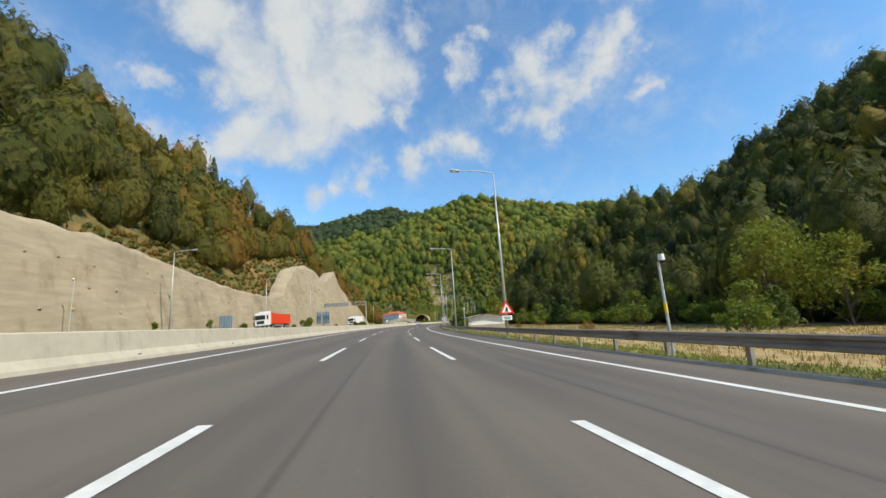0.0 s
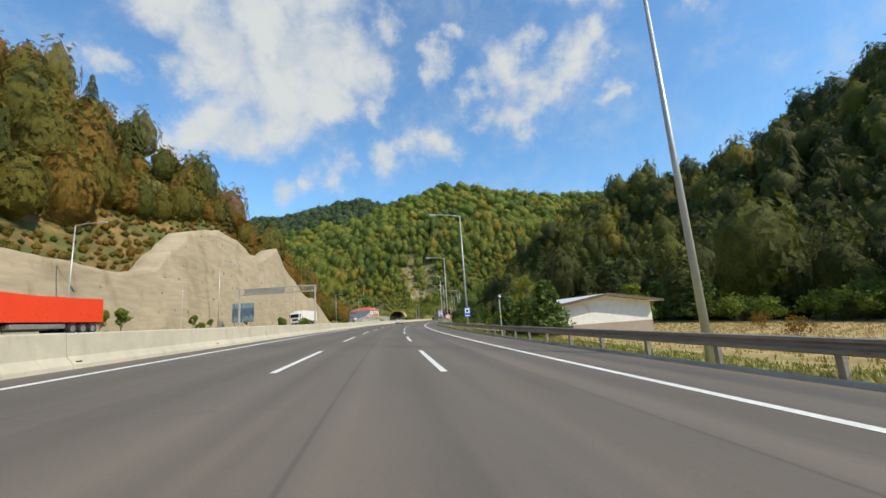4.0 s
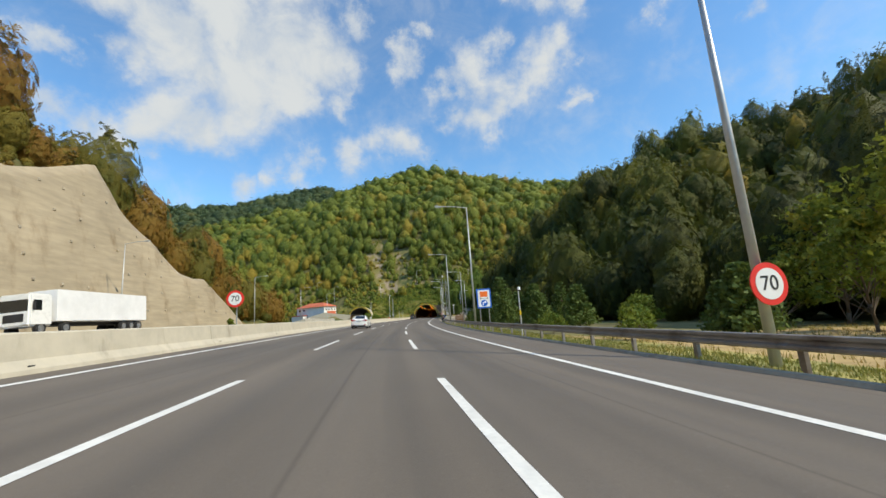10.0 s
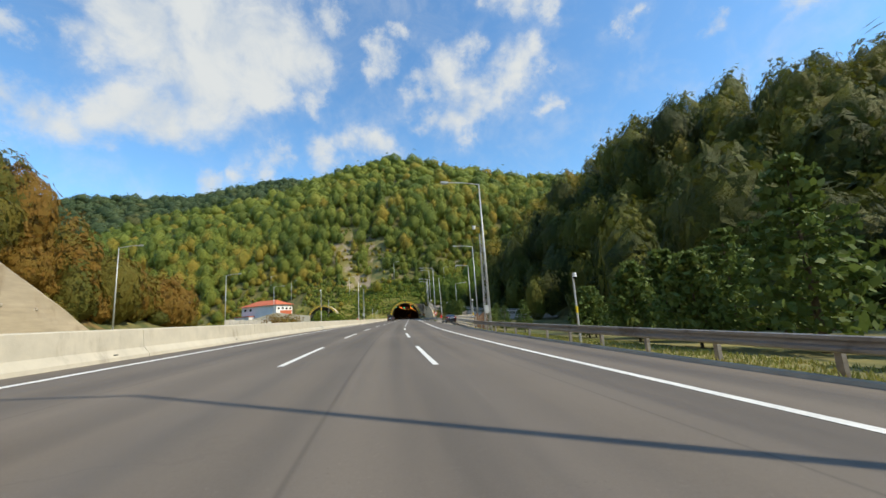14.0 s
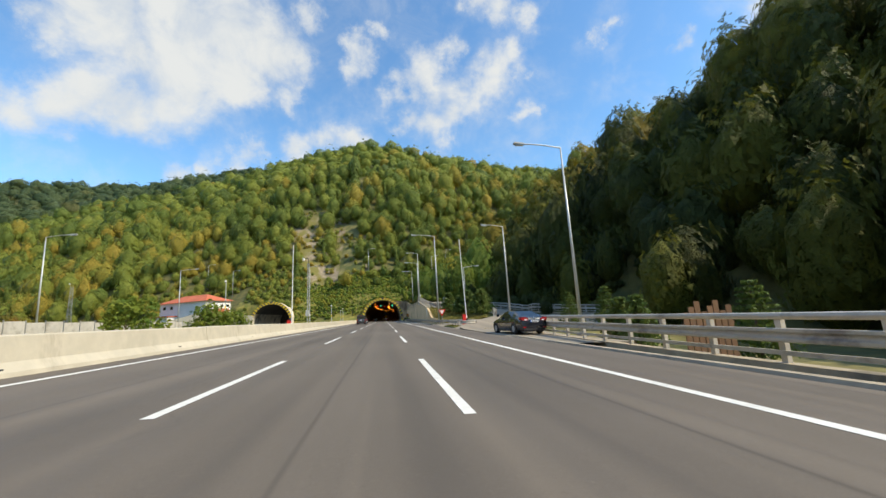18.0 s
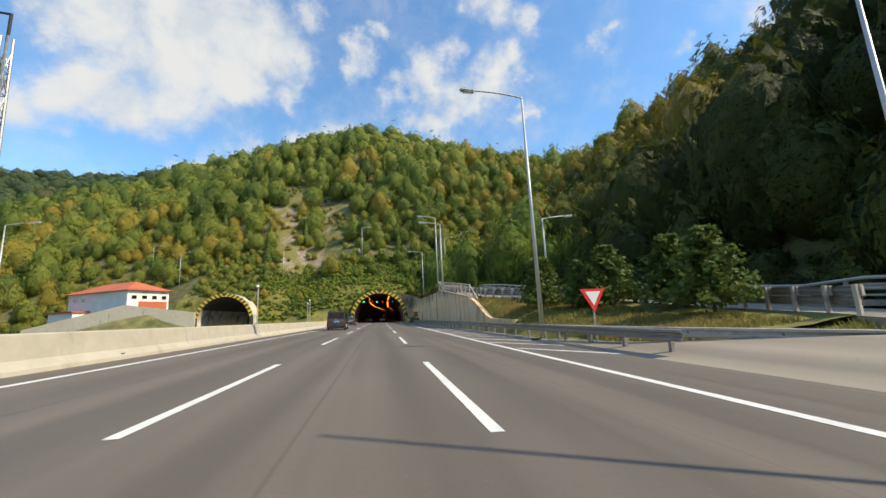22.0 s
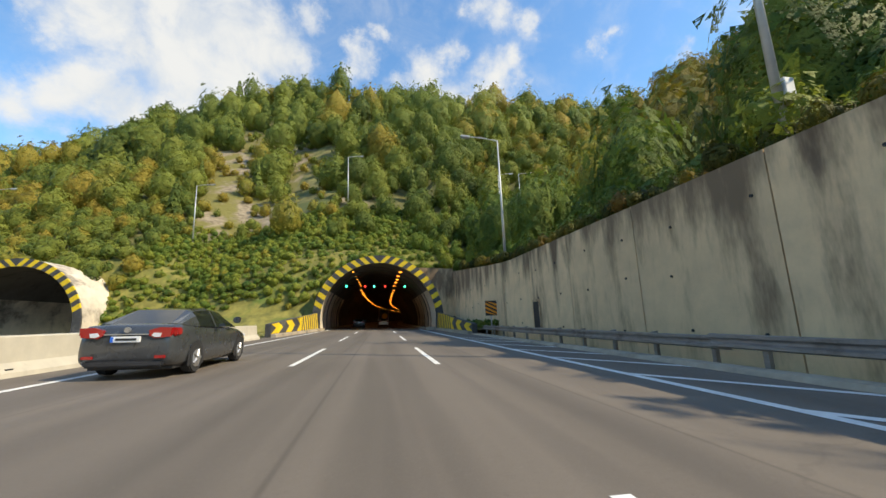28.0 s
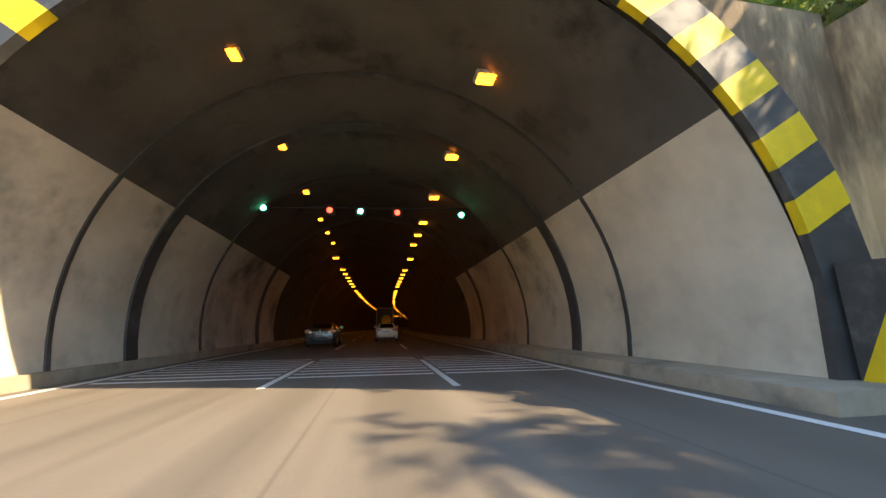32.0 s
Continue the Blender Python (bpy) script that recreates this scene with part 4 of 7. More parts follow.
part("coping", ribbon_mesh("coping", steps(-64, -43, 1.5), lambda s: [(9.0, rw_top(s) + 0.003), (9.0, rw_top(s) + 0.13), (9.62, rw_top(s) + 0.13), (9.62, rw_top(s) + 0.003)], M_KERB, closed=True), None, retaining)
part("raised_course", ribbon_mesh("raised_course", steps(-75.9, -61.2, 1.2), lambda s: [(9.06, rw_top(s) + 0.04), (9.06, max(rw_top(s) - 0.85, 0.1)), (9.097, max(rw_top(s) - 0.88, 0.08)), (9.097, rw_top(s) + 0.04), (9.4, rw_top(s) + 0.04)], M_WALL), None, retaining, "later course of paler concrete on the sloping wall top")
part("drain_pipe", tube_bm(at(-64.2, 9.03, 2.95), at(-64.6, 9.03, 1.25), 0.035, n=8), M_SIGN_WHITE, retaining, "thin pale drain pipe")
hole = tube_bm((0.0, 0, 0), (0.06, 0, 0), 0.042, n=10)
hole_mesh = bpy.data.meshes.new("weep_hole")
hole.to_mesh(hole_mesh)
hole.free()
hole_mesh.materials.append(M_DARK)
random.seed(8)
for h in (0.75, 2.4, 4.0):
    for k in range(19):
        s = -47 + k * 2.7 + random.uniform(-0.3, 0.3)
        if h < np.interp(s, RW_S, RW_H) - 0.6 and random.random() < 0.8:
            o = part("weep_hole", hole_mesh, None, retaining)
            o.matrix_world = stand(s, 9.06, h + random.uniform(-0.15, 0.15))
niche = thing("wall_door", stand(-19.8, 9.1, 0.35), "open niche in the retaining wall, its shade a dark plate", "door")
# a dark plate stands for the shade inside the open niche; there is no door
part("door_leaf", box_bm(-0.05, 0.02, -0.42, 0.42, 0, 1.75, 0.01), M_DARK, niche)
part("door_surround", box(box(box_bm(-0.07, 0.02, -0.52, -0.43, 0, 1.85), -0.07, 0.02, 0.43, 0.52, 0, 1.85), -0.07, 0.02, -0.52, 0.52, 1.76, 1.88), M_WALL, niche)

wall_top = lambda s: rw_top(s) if s > -76.2 else float(np.interp(s, [-92, -84, -76.2], [-0.1, 0.15, 0.7]))
bank_in = lambda s: max(9.9, float(np.interp(s, RAMP_S, RAMP_U)) - 2.9)
bank_up = lambda s: max(float(np.interp(s, RAMP_S, RAMP_H)) + 0.03, wall_top(s) - 0.1)


def bank_height(s, u):
    """Uneven grass slope between the wall's top and the edge of the side road."""
    f = min(1.0, max(0.0, (u - 9.5) / (bank_in(s) - 9.5)))
    lump = 0.22 * noise.noise((s * 0.5, u * 0.6, 3.0)) + 0.1 * noise.noise((s * 1.6, u * 1.6, 7.0))
    return wall_top(s) - 0.06 + (bank_up(s) - wall_top(s) + 0.06) * f ** 0.6 + lump * min(1.0, 4 * f * (1 - f)) * min(1.0, (bank_in(s) - 9.5) / 2)


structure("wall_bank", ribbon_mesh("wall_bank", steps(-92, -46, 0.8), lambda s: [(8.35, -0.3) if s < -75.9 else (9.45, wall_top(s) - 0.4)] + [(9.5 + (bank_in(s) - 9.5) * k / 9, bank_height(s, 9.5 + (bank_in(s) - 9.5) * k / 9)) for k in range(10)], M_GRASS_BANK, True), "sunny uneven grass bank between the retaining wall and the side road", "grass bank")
structure("wall_top_soil", ribbon_mesh("wall_top_soil", steps(-46, 6, 2), lambda s: [(9.5, wall_top(s) - 0.06), (11.5, wall_top(s) + 0.1), (15, wall_top(s) + 0.5)], M_OCHRE, True), "brown soil strip along the top of the retaining wall", "ground")

# ---- tunnel mouths ----
ARCH_Z, ARCH_IN, ARCH_OUT = 1.17, 6.83, 7.75
SKEW = 5.5


def arch_pts(cx, r, n=40, foot=0.0):
    a0 = math.asin(max(-1, min(1, (foot - ARCH_Z) / r)))
    return [(cx + r * math.cos(math.pi - a0 - (math.pi - 2 * a0) * i / n), ARCH_Z + r * math.sin(math.pi - a0 - (math.pi - 2 * a0) * i / n)) for i in range(n + 1)]


def portal_ring(cx, y, label, z=0.0, tilt=0.0):
    """A ring of painted concrete blocks whose joints lean over towards the crown."""
    ring = thing("portal_ring", pose(cx, y, z, 0, tilt, -SKEW), label, "tunnel portal", "striped tunnel portals")
    pieces = 17
    lo, hi = radians(11), math.pi / 2
    lean = lambda a: 0.045 - 0.155 * (a - lo) / (hi - lo)
    spot = lambda side, r, a: (side * r * math.cos(a), ARCH_Z + r * math.sin(a))
    for side in (-1, 1):
        for k in range(pieces):
            a, b = lo + (hi - lo) * k / pieces, lo + (hi - lo) * (k + 1) / pieces
            mid = (a + b) / 2
            pts = [spot(side, ARCH_IN, a), spot(side, ARCH_IN, mid), spot(side, ARCH_IN, b), spot(side, ARCH_OUT, b + lean(b)), spot(side, ARCH_OUT, mid + lean(mid)), spot(side, ARCH_OUT, a + lean(a))]
            part("yellow_block" if k % 2 == 0 else "black_block", plate(bmesh.new(), pts, -0.32, -0.14), M_YELLOW if k % 2 == 0 else M_BLACK, ring)
        foot = [spot(side, ARCH_IN, -0.16), spot(side, ARCH_IN, lo * 0.5), spot(side, ARCH_IN, lo - 0.001), spot(side, ARCH_OUT, lo + 0.044), spot(side, ARCH_OUT, lo * 0.5), spot(side, ARCH_OUT, -0.14)]
        part("foot_block", plate(bmesh.new(), foot, -0.3, -0.14), M_BLACK, ring)
    top = [spot(1, ARCH_IN + 0.002, hi), spot(1, ARCH_OUT, hi - 0.11), spot(1, ARCH_OUT, hi), spot(-1, ARCH_OUT, hi - 0.11)]
    part("crown_block", plate(bmesh.new(), top, -0.32, -0.14), M_BLACK, ring)
    return ring


portal_ring(-0.1, 5.75, "yellow and black striped concrete ring of a tunnel mouth", 0.0, 1.74)
portal_ring(-41.0, 10.0, "yellow and black striped concrete ring of the second tunnel mouth", 0.9)


def lining(stations, cx, mats, name, world_y=None):
    prof = arch_pts(cx, ARCH_IN, 44)
    outer = arch_pts(cx, ARCH_OUT - 0.05, 44)
    n = len(prof)
    verts, faces, idx = [], [], []
    slant = lambda u: -math.tan(radians(SKEW)) * (u - cx)
    for i, s in enumerate(stations):
        for u, h in prof:
            s = stations[i] + (slant(u) if i == 0 else 0)
            verts.append(at(s, u, h) if world_y is None else Vector((u, world_y + s, h + 0.9)))
    for i in range(len(stations) - 1):
        for j in range(n - 1):
            faces.append((i * n + j, (i + 1) * n + j, (i + 1) * n + j + 1, i * n + j + 1))
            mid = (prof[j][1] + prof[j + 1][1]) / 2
            # walls from 24 m on go dark too: the gloom is put into their colour
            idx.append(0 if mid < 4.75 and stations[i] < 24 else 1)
    # an added dark face closes the far end in place of unlit depth
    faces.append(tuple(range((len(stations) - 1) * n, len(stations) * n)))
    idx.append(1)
    # the collar over the first metres
    base = len(verts)
    for y in (0.0, 12.0):
        for u, h in outer:
            s = stations[0] + y + slant(u)
            verts.append(at(s, u, h) if world_y is None else Vector((u, world_y + s, h + 0.9)))
    for j in range(n - 1):
        faces.append((base + j, base + j + 1, base + n + j + 1, base + n + j))
        idx.append(0)
    return mesh_of(name, verts, faces, mats, False, idx)


structure("tunnel_lining", lining([5.62, 8, 12] + steps(16, 395, 6), -0.1, [M_LINING, M_LINING_DARK], "tunnel_lining"), "arched concrete tunnel lining, soot-black crown, pale walls painted gloomy further in", "tunnel")
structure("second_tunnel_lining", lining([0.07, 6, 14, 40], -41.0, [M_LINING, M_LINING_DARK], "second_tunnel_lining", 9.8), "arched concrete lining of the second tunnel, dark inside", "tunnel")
# joints and cable bands of the lining
for s, w, d in ((9.6, 0.12, 0.05), (12.2, 0.55, 0.07), (16.8, 0.14, 0.05), (24, 0.5, 0.06), (32, 0.14, 0.05), (41, 0.5, 0.06), (54, 0.14, 0.05), (70, 0.5, 0.06)):
    a, b = arch_pts(-0.1, ARCH_IN - 0.003, 40, 0.25), arch_pts(-0.1, ARCH_IN - d, 40, 0.25)
    n = len(a)
    vs = [at(s + o, u, h) for o, ring in ((0, a), (0, b), (w, b), (w, a)) for u, h in ring]
    fs = [(k * n + j, k * n + j + 1, (k + 1) * n + j + 1, (k + 1) * n + j) for k in range(3) for j in range(n - 1)]
    tagged(new("lining_band", mesh_of("lining_band", vs, fs, M_BLACK)), "dark cable band round the tunnel lining", "cable band", "lining bands", "structure")
for side, u0, u1 in (("left", -6.95, -6.75), ("right", 4.95, 5.2)):
    lo_u, hi_u = (-7.3, -6.65) if side == "left" else (5.35, 7.0)
    structure("tunnel_walkway", ribbon_mesh("tunnel_walkway", steps(4.0, 395, 5), [(lo_u, -0.05), (lo_u, 0.28), (hi_u, 0.28), (hi_u, -0.05)] if side == "left" else [(lo_u, -0.05), (lo_u + 0.04, 0.28), (hi_u, 0.28), (hi_u, -0.05)], M_KERB, closed=True), "raised concrete walkway along the tunnel wall", "walkway")
structure("apron", ribbon_mesh("apron", steps(-12, 6, 3), [(7.3, 0.3), (9.1, 0.55)], M_VERGE), "green weedy strip between the striped wall and the retaining wall", "ground")
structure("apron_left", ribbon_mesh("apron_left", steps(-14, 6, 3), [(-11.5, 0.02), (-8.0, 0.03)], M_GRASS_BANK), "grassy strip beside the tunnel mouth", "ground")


def cover(cx, y0, y1, x0, x1, name):
    xs, ys = np.arange(x0, x1 + 0.01, 0.6), np.linspace(y0, y1, 14)
    CX, CY = np.meshgrid(xs, ys)
    z, _, _ = land_height(CX.ravel(), CY.ravel())
    z = z + 0.04
    d = np.abs(CX.ravel() - cx)
    shell = np.where(d < ARCH_OUT, ARCH_Z + np.sqrt(np.maximum(ARCH_OUT ** 2 - d * d, 0)) + 0.03, -1)
    z = np.maximum(z, shell)
    n = len(xs)
    fs = [(j * n + i, j * n + i + 1, (j + 1) * n + i + 1, (j + 1) * n + i) for j in range(len(ys) - 1) for i in range(n - 1)]
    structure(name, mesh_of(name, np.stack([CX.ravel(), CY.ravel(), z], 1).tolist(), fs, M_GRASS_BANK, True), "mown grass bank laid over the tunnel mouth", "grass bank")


cover(-0.1, 6.3, 18.5, -20, 9.0, "grass_bank")
cover(-41.0, 10.35, 22.5, -56, -26, "grass_bank_2")
# headwall between the ring and the retaining wall
hw = [(9.095, -0.2), (9.095, 7.1), (4.0, 7.35)] + [(-0.1 + (ARCH_OUT - 0.1) * math.cos(a), ARCH_Z + (ARCH_OUT - 0.1) * math.sin(a)) for a in np.linspace(0.95, -0.16, 14)]
structure("headwall", mesh_of("headwall", [(x, 5.45, z) for x, z in hw] + [(x, 5.85, z) for x, z in hw], [tuple(range(len(hw)))[::-1]] + [tuple(range(len(hw), 2 * len(hw)))] + [(i, (i + 1) % len(hw), len(hw) + (i + 1) % len(hw), len(hw) + i) for i in range(len(hw))], M_WALL), "concrete headwall between the portal and the retaining wall", "wall")


# ---- striped approach walls at the mouth ----
def striped_wall(label, u_far, u_mouth, s0, s1, h0, h1, face, stripes=8, heads=5):
    w = thing("approach_wall", Matrix(), label, "barrier", "striped approach walls")
    part_of = lambda s: (s - s0) / (s1 - s0)
    hf = lambda s: h0 + (h1 - h0) * part_of(s)
    uf = lambda s: u_far + (u_mouth - u_far) * part_of(s)
    part("wall_core", ribbon_mesh("wall_core", steps(s0, s1, 2), lambda s: [(uf(s), -0.1), (uf(s), hf(s)), (uf(s) - face * 0.4, hf(s)), (uf(s) - face * 0.4, -0.1)], M_BLACK, closed=True), None, w)
    part("footing", ribbon_mesh("footing", steps(s0, s1, 3), lambda s: [(uf(s) + face * 0.35, 0.0), (uf(s) + face * 0.33, 0.22), (uf(s) + face * 0.004, 0.24), (uf(s) + face * 0.004, 0.0)], M_KERB, closed=True), None, w)

    def piece(name, pts, mat):
        part(name, mesh_of(name, [at(s, uf(s) + face * 0.012, h) for s, h in pts] + [at(s, uf(s) + face * 0.002, h) for s, h in pts],
                           [tuple(range(len(pts)))] + [(i, (i + 1) % len(pts), len(pts) + (i + 1) % len(pts), len(pts) + i) for i in range(len(pts))], mat), None, w)
    base, wide_, lean = 0.26, 0.51, 0.8
    s, k = s1 - 0.02, 0
    while k < stripes * 2:
        a, b = s - wide_, s
        piece("stripe", [(a, base), (b, base), (max(b - lean, s1 - stripes * 2 * wide_), hf(b) - 0.02), (max(a - lean, s1 - stripes * 2 * wide_ - 0.001), hf(a) - 0.02)], M_YELLOW if k % 2 == 0 else M_BLACK)
        s, k = a, k + 1
    # arrow heads that point into the tunnel, yellow and black by turns
    arrow = (s - s0 - 0.1) / heads
    mid = lambda x: (base + hf(x)) / 2
    tip = arrow * 0.62
    for k in range(heads):
        a, b = s - arrow, s
        head = [(a, base), (b, base)] + ([(b + tip, mid(b + tip))] if k else []) + [(b, hf(b) - 0.02), (a, hf(a) - 0.02), (a + tip, mid(a + tip))]
        piece("arrow", head, M_YELLOW if k % 2 == 0 else M_BLACK)
        s = a
    return w


striped_wall("black and yellow striped concrete approach wall with arrows", -7.6, -7.02, -11.6, 6.0, 0.95, 2.05, 1, 8, 5)
striped_wall("black and yellow striped concrete approach wall with arrows", 7.05, 6.82, -12.0, 4.7, 0.82, 2.0, -1, 8, 5)

# ---- tunnel lamps and lane signals ----
lamp = None
for row_u in (-3.3, 2.75):
    s = 8.4
    k = 0
    while s < 330:
        m = stand(s, row_u, 7.25 if s < 30 else 6.7)
        if lamp is None:
            lamp = thing("tunnel_lamp", m, "glowing amber sodium lamp hung under the tunnel crown", "tunnel lamp", "tunnel lamp rows")
            part("housing", box_bm(-0.28, 0.28, -0.22, 0.22, 0, 0.16, 0.03), M_LAMPHEAD, lamp)
            part("glowing_pane", box_bm(-0.22, 0.22, -0.235, 0.16, -0.05, -0.003, 0.01), M_SODIUM, lamp, "glowing amber pane")
            part("hanger", tube_bm((0, 0, 0.16), (0, 0, 0.55), 0.02, n=6), M_DARK, lamp)
        else:
            copy_thing(lamp, m)
        s += 4.6 if s < 20 else ((3.2 if k % 6 else 6.5) if s < 90 else 7.0)
        k += 1
for u, red in ((-4.7, False), (-0.7, False), (0.9, True), (3.8, False), (-2.0, True)):
    g = thing("lane_signal", stand(16.5, u, 6.1), "small lane signal lamp with a %s light under the tunnel crown" % ("red" if red else "green"), "traffic signal", "lane signals")
    part("case", box_bm(-0.22, 0.22, 0.0, 0.12, -0.22, 0.22, 0.03), M_DARK, g)
    part("lens", plate(bmesh.new(), disc(0, 0, 0.12, 14), -0.03, -0.002), M_REDSIG if red else M_GREEN, g)
gantry_bar = thing("signal_bar", stand(16.75, 0, 6.35), "thin steel bar carrying the lane signals", "signal gantry")
part("bar", tube_bm((-5.2, 0, 0), (4.4, 0, 0), 0.05, n=8), M_DARK, gantry_bar)

# ---- side road up the hill and its rails ----
ramp_st = list(np.linspace(-128, 10, 70))
ru_of = lambda s: float(np.interp(s, RAMP_S, RAMP_U))
rh_of = lambda s: float(np.interp(s, RAMP_S, RAMP_H))
wide = lambda s: float(np.interp(s, [-128, -112, -104, -98, -85], [2.4, 3.0, 3.4, 3.0, 3.0]))
structure("side_road", ribbon_mesh("side_road", ramp_st, lambda s: [(max(ru_of(s) - wide(s), 6.9), rh_of(s) - 0.3), (max(ru_of(s) - wide(s), 6.9), rh_of(s) + 0.012), (ru_of(s), rh_of(s) + 0.012), (ru_of(s) + 2.9, rh_of(s) + 0.012), (ru_of(s) + 2.9, rh_of(s) - 0.4)], M_ROAD_OLD, uv=True), "worn pale asphalt side road climbing beside the tunnel", "road")


def parapet(label, pts, h_top=1.05, every=2.0):
    """Posts with a top tube, a middle beam and a low beam, along (s, u, h) points."""
    g = tagged(new("parapet_rail"), label, "railing", "parapet rails", "structure")
    ss = [p[0] for p in pts]
    uu = lambda s: float(np.interp(s, ss, [p[1] for p in pts]))
    hf = lambda s: float(np.interp(s, ss, [p[2] for p in pts]))
    st = steps(ss[0], ss[-1], 1.5)
    part("low_kerb", ribbon_mesh("low_kerb", st, lambda s: [(uu(s) - 0.2, hf(s) - 0.25), (uu(s) - 0.18, hf(s) + 0.03), (uu(s) + 0.25, hf(s) + 0.03), (uu(s) + 0.25, hf(s) - 0.25)], M_KERB, closed=True), None, g)
    part("rail_beam", ribbon_mesh("rail_beam", st, lambda s: w_beam(uu(s) - 0.12, hf(s) + 0.48), M_RAIL_GREY, closed=True), None, g)
    part("top_rail", ribbon_mesh("top_rail", st, lambda s: [(uu(s) + 0.08 * math.cos(a), hf(s) + h_top + 0.08 * math.sin(a)) for a in np.linspace(0, 2 * math.pi, 8, endpoint=False)], M_RAIL_GREY, closed=True), None, g)
    part("low_rail", ribbon_mesh("low_rail", st, lambda s: [(uu(s) - 0.06, hf(s) + 0.2), (uu(s) - 0.06, hf(s) + 0.3), (uu(s) + 0.02, hf(s) + 0.3), (uu(s) + 0.02, hf(s) + 0.2)], M_RAIL_GREY, closed=True), None, g)
    s = ss[0] + 0.4
    while s < ss[-1]:
        o = part("rail_post", box_bm(-0.06, 0.06, -0.07, 0.07, -0.2, h_top), M_RAIL_GREY, g)
        o.matrix_world = stand(s, uu(s) + 0.05, hf(s))
        s += every
    return g


parapet("grey steel parapet with a tube on top, along the shoulder over the drop", [(-150, 7.9, 0), (-132, 8.9, 0), (-118, 10.0, 0), (-111, 10.2, 0), (-106.5, 12.2, 0.05), (-103.5, 15.5, 0.2)])
out_h = lambda s: float(np.interp(s, [-107, -98, -91], [0.1, 0.62, 1.25]))
rr = [(-95, 36.5, 1.0), (-94, 31, 1.1), (-91, 24.6, 1.35), (-88, 22.3, 1.65)] + [(s, ru_of(s) + 3.1, rh_of(s)) for s in range(-84, -8, 6)]
structure("side_road_branch", ribbon_mesh("side_road_branch", steps(-105, -92.6, 1.5), lambda s: [(max(13.0, ru_of(s) + 2.7), out_h(s) - 0.02), (22, out_h(s) - 0.02), (30, out_h(s) - 0.02), (37, out_h(s) - 0.02)], M_ROAD_OLD, uv=True), "worn pale asphalt turning off to the side road", "road")
parapet("grey steel parapet on the outer edge of the climbing side road", rr)


def ramp_rail():
    """Double rail of the side road, its posts and spacers on the motorway's side."""
    g = tagged(new("guard_rail"), "grey steel double guard rail on stout posts along the climbing side road", "guard rail", "motorway guard rails", "structure")
    edge = lambda s: ru_of(s) - 2.75
    ss = steps(-92, -40, 1.3)
    for h in (0.28, 0.62):
        for a in range(-92, -40, 4):
            part("rail_beam", ribbon_mesh("rail_beam", steps(a, a + 4, 1), lambda s: w_beam(edge(s) + 0.16, rh_of(s) + h, 1), M_RAIL, closed=True), None, g)
    post = box_bm(-0.07, 0.05, -0.06, 0.06, -0.5, 0.98, 0.01)
    spacer = box_bm(0.052, 0.2, -0.11, 0.11, 0.6, 0.96, 0.02)
    meshes = []
    for name, bm in (("post", post), ("spacer", spacer)):
        me = bpy.data.meshes.new(name)
        bm.to_mesh(me)
        bm.free()
        me.materials.append(M_RAIL_GREY)
        meshes.append(me)
    for s in ss:
        for me in meshes:
            part(me.name.split(".")[0], me, None, g).matrix_world = stand(s, edge(s), rh_of(s))


ramp_rail()


def wall_railing():
    """Tube railing on the wall's coping, its lower end bent down into the grass."""
    g = tagged(new("parapet_rail"), "grey steel tube railing on the coping of the retaining wall", "railing", "parapet rails", "structure")
    u, top = 9.4, 1.15
    st = steps(-63.1, -43.4, 1.5)
    for name, h, r in (("top_rail", top, 0.07), ("middle_rail", 0.62, 0.045)):
        part(name, ribbon_mesh(name, st, lambda s: [(u + r * math.cos(a), rw_top(s) + 0.13 + h + r * math.sin(a)) for a in np.linspace(0, 2 * math.pi, 8, endpoint=False)], M_RAIL_GREY, closed=True), None, g)
    part("bent_end", tube_bm(at(-63.1, u, rw_top(-63.1) + 1.28), at(-64.9, u + 0.3, rw_top(-64.9) + 0.1), 0.07, n=8), M_RAIL_GREY, g)
    part("bent_end", tube_bm(at(-43.4, u, rw_top(-43.4) + 1.28), at(-42.3, u, rw_top(-42.3) + 0.05), 0.07, n=8), M_RAIL_GREY, g)
    bm = box_bm(-0.05, 0.05, -0.07, 0.07, 0, top, 0.008)
    me = bpy.data.meshes.new("rail_post")
    bm.to_mesh(me)
    bm.free()
    me.materials.append(M_RAIL_GREY)
    for s in steps(-63.0, -43.5, 1.95):
        part("rail_post", me, None, g).matrix_world = stand(s, u, rw_top(s) + 0.13)


wall_railing()
isl = guard_rail("short grey guard rail bent round the island by the barrier arm", -103.4, -98.6, 7.75, mat=M_RAIL_GREY, post_every=1.5)
profile = w_beam(0.0, 0.42)
for part_of_loop in (lambda a: (-103.4 - 0.9 * math.sin(a), 8.65 - 0.9 * math.cos(a)), lambda a: (-103.4 + 4.4 * a / math.pi, 9.55)):
    verts, n = [], len(profile)
    for k in range(11):
        s_, u_ = part_of_loop(math.pi * k / 10)
        out = -math.cos(math.pi * k / 10) if u_ < 9.55 or k < 10 and s_ < -103.4 else 1.0
        away = math.sin(math.pi * k / 10) if s_ < -103.4 else 0.0
        verts += [at(s_ + d * away, u_ - 0.12 * out - d * out, h) for d, h in profile]
    faces = [(k * n + j, k * n + (j + 1) % n, (k + 1) * n + (j + 1) % n, (k + 1) * n + j) for k in range(10) for j in range(n)]
    part("rail_beam", mesh_of("rail_beam", verts, faces, M_RAIL_GREY), None, isl)
for s_ in (-103.2, -101.2, -99.2):
    part("post", post_mesh, None, isl).matrix_world = stand(s_, 9.6, 0.0)
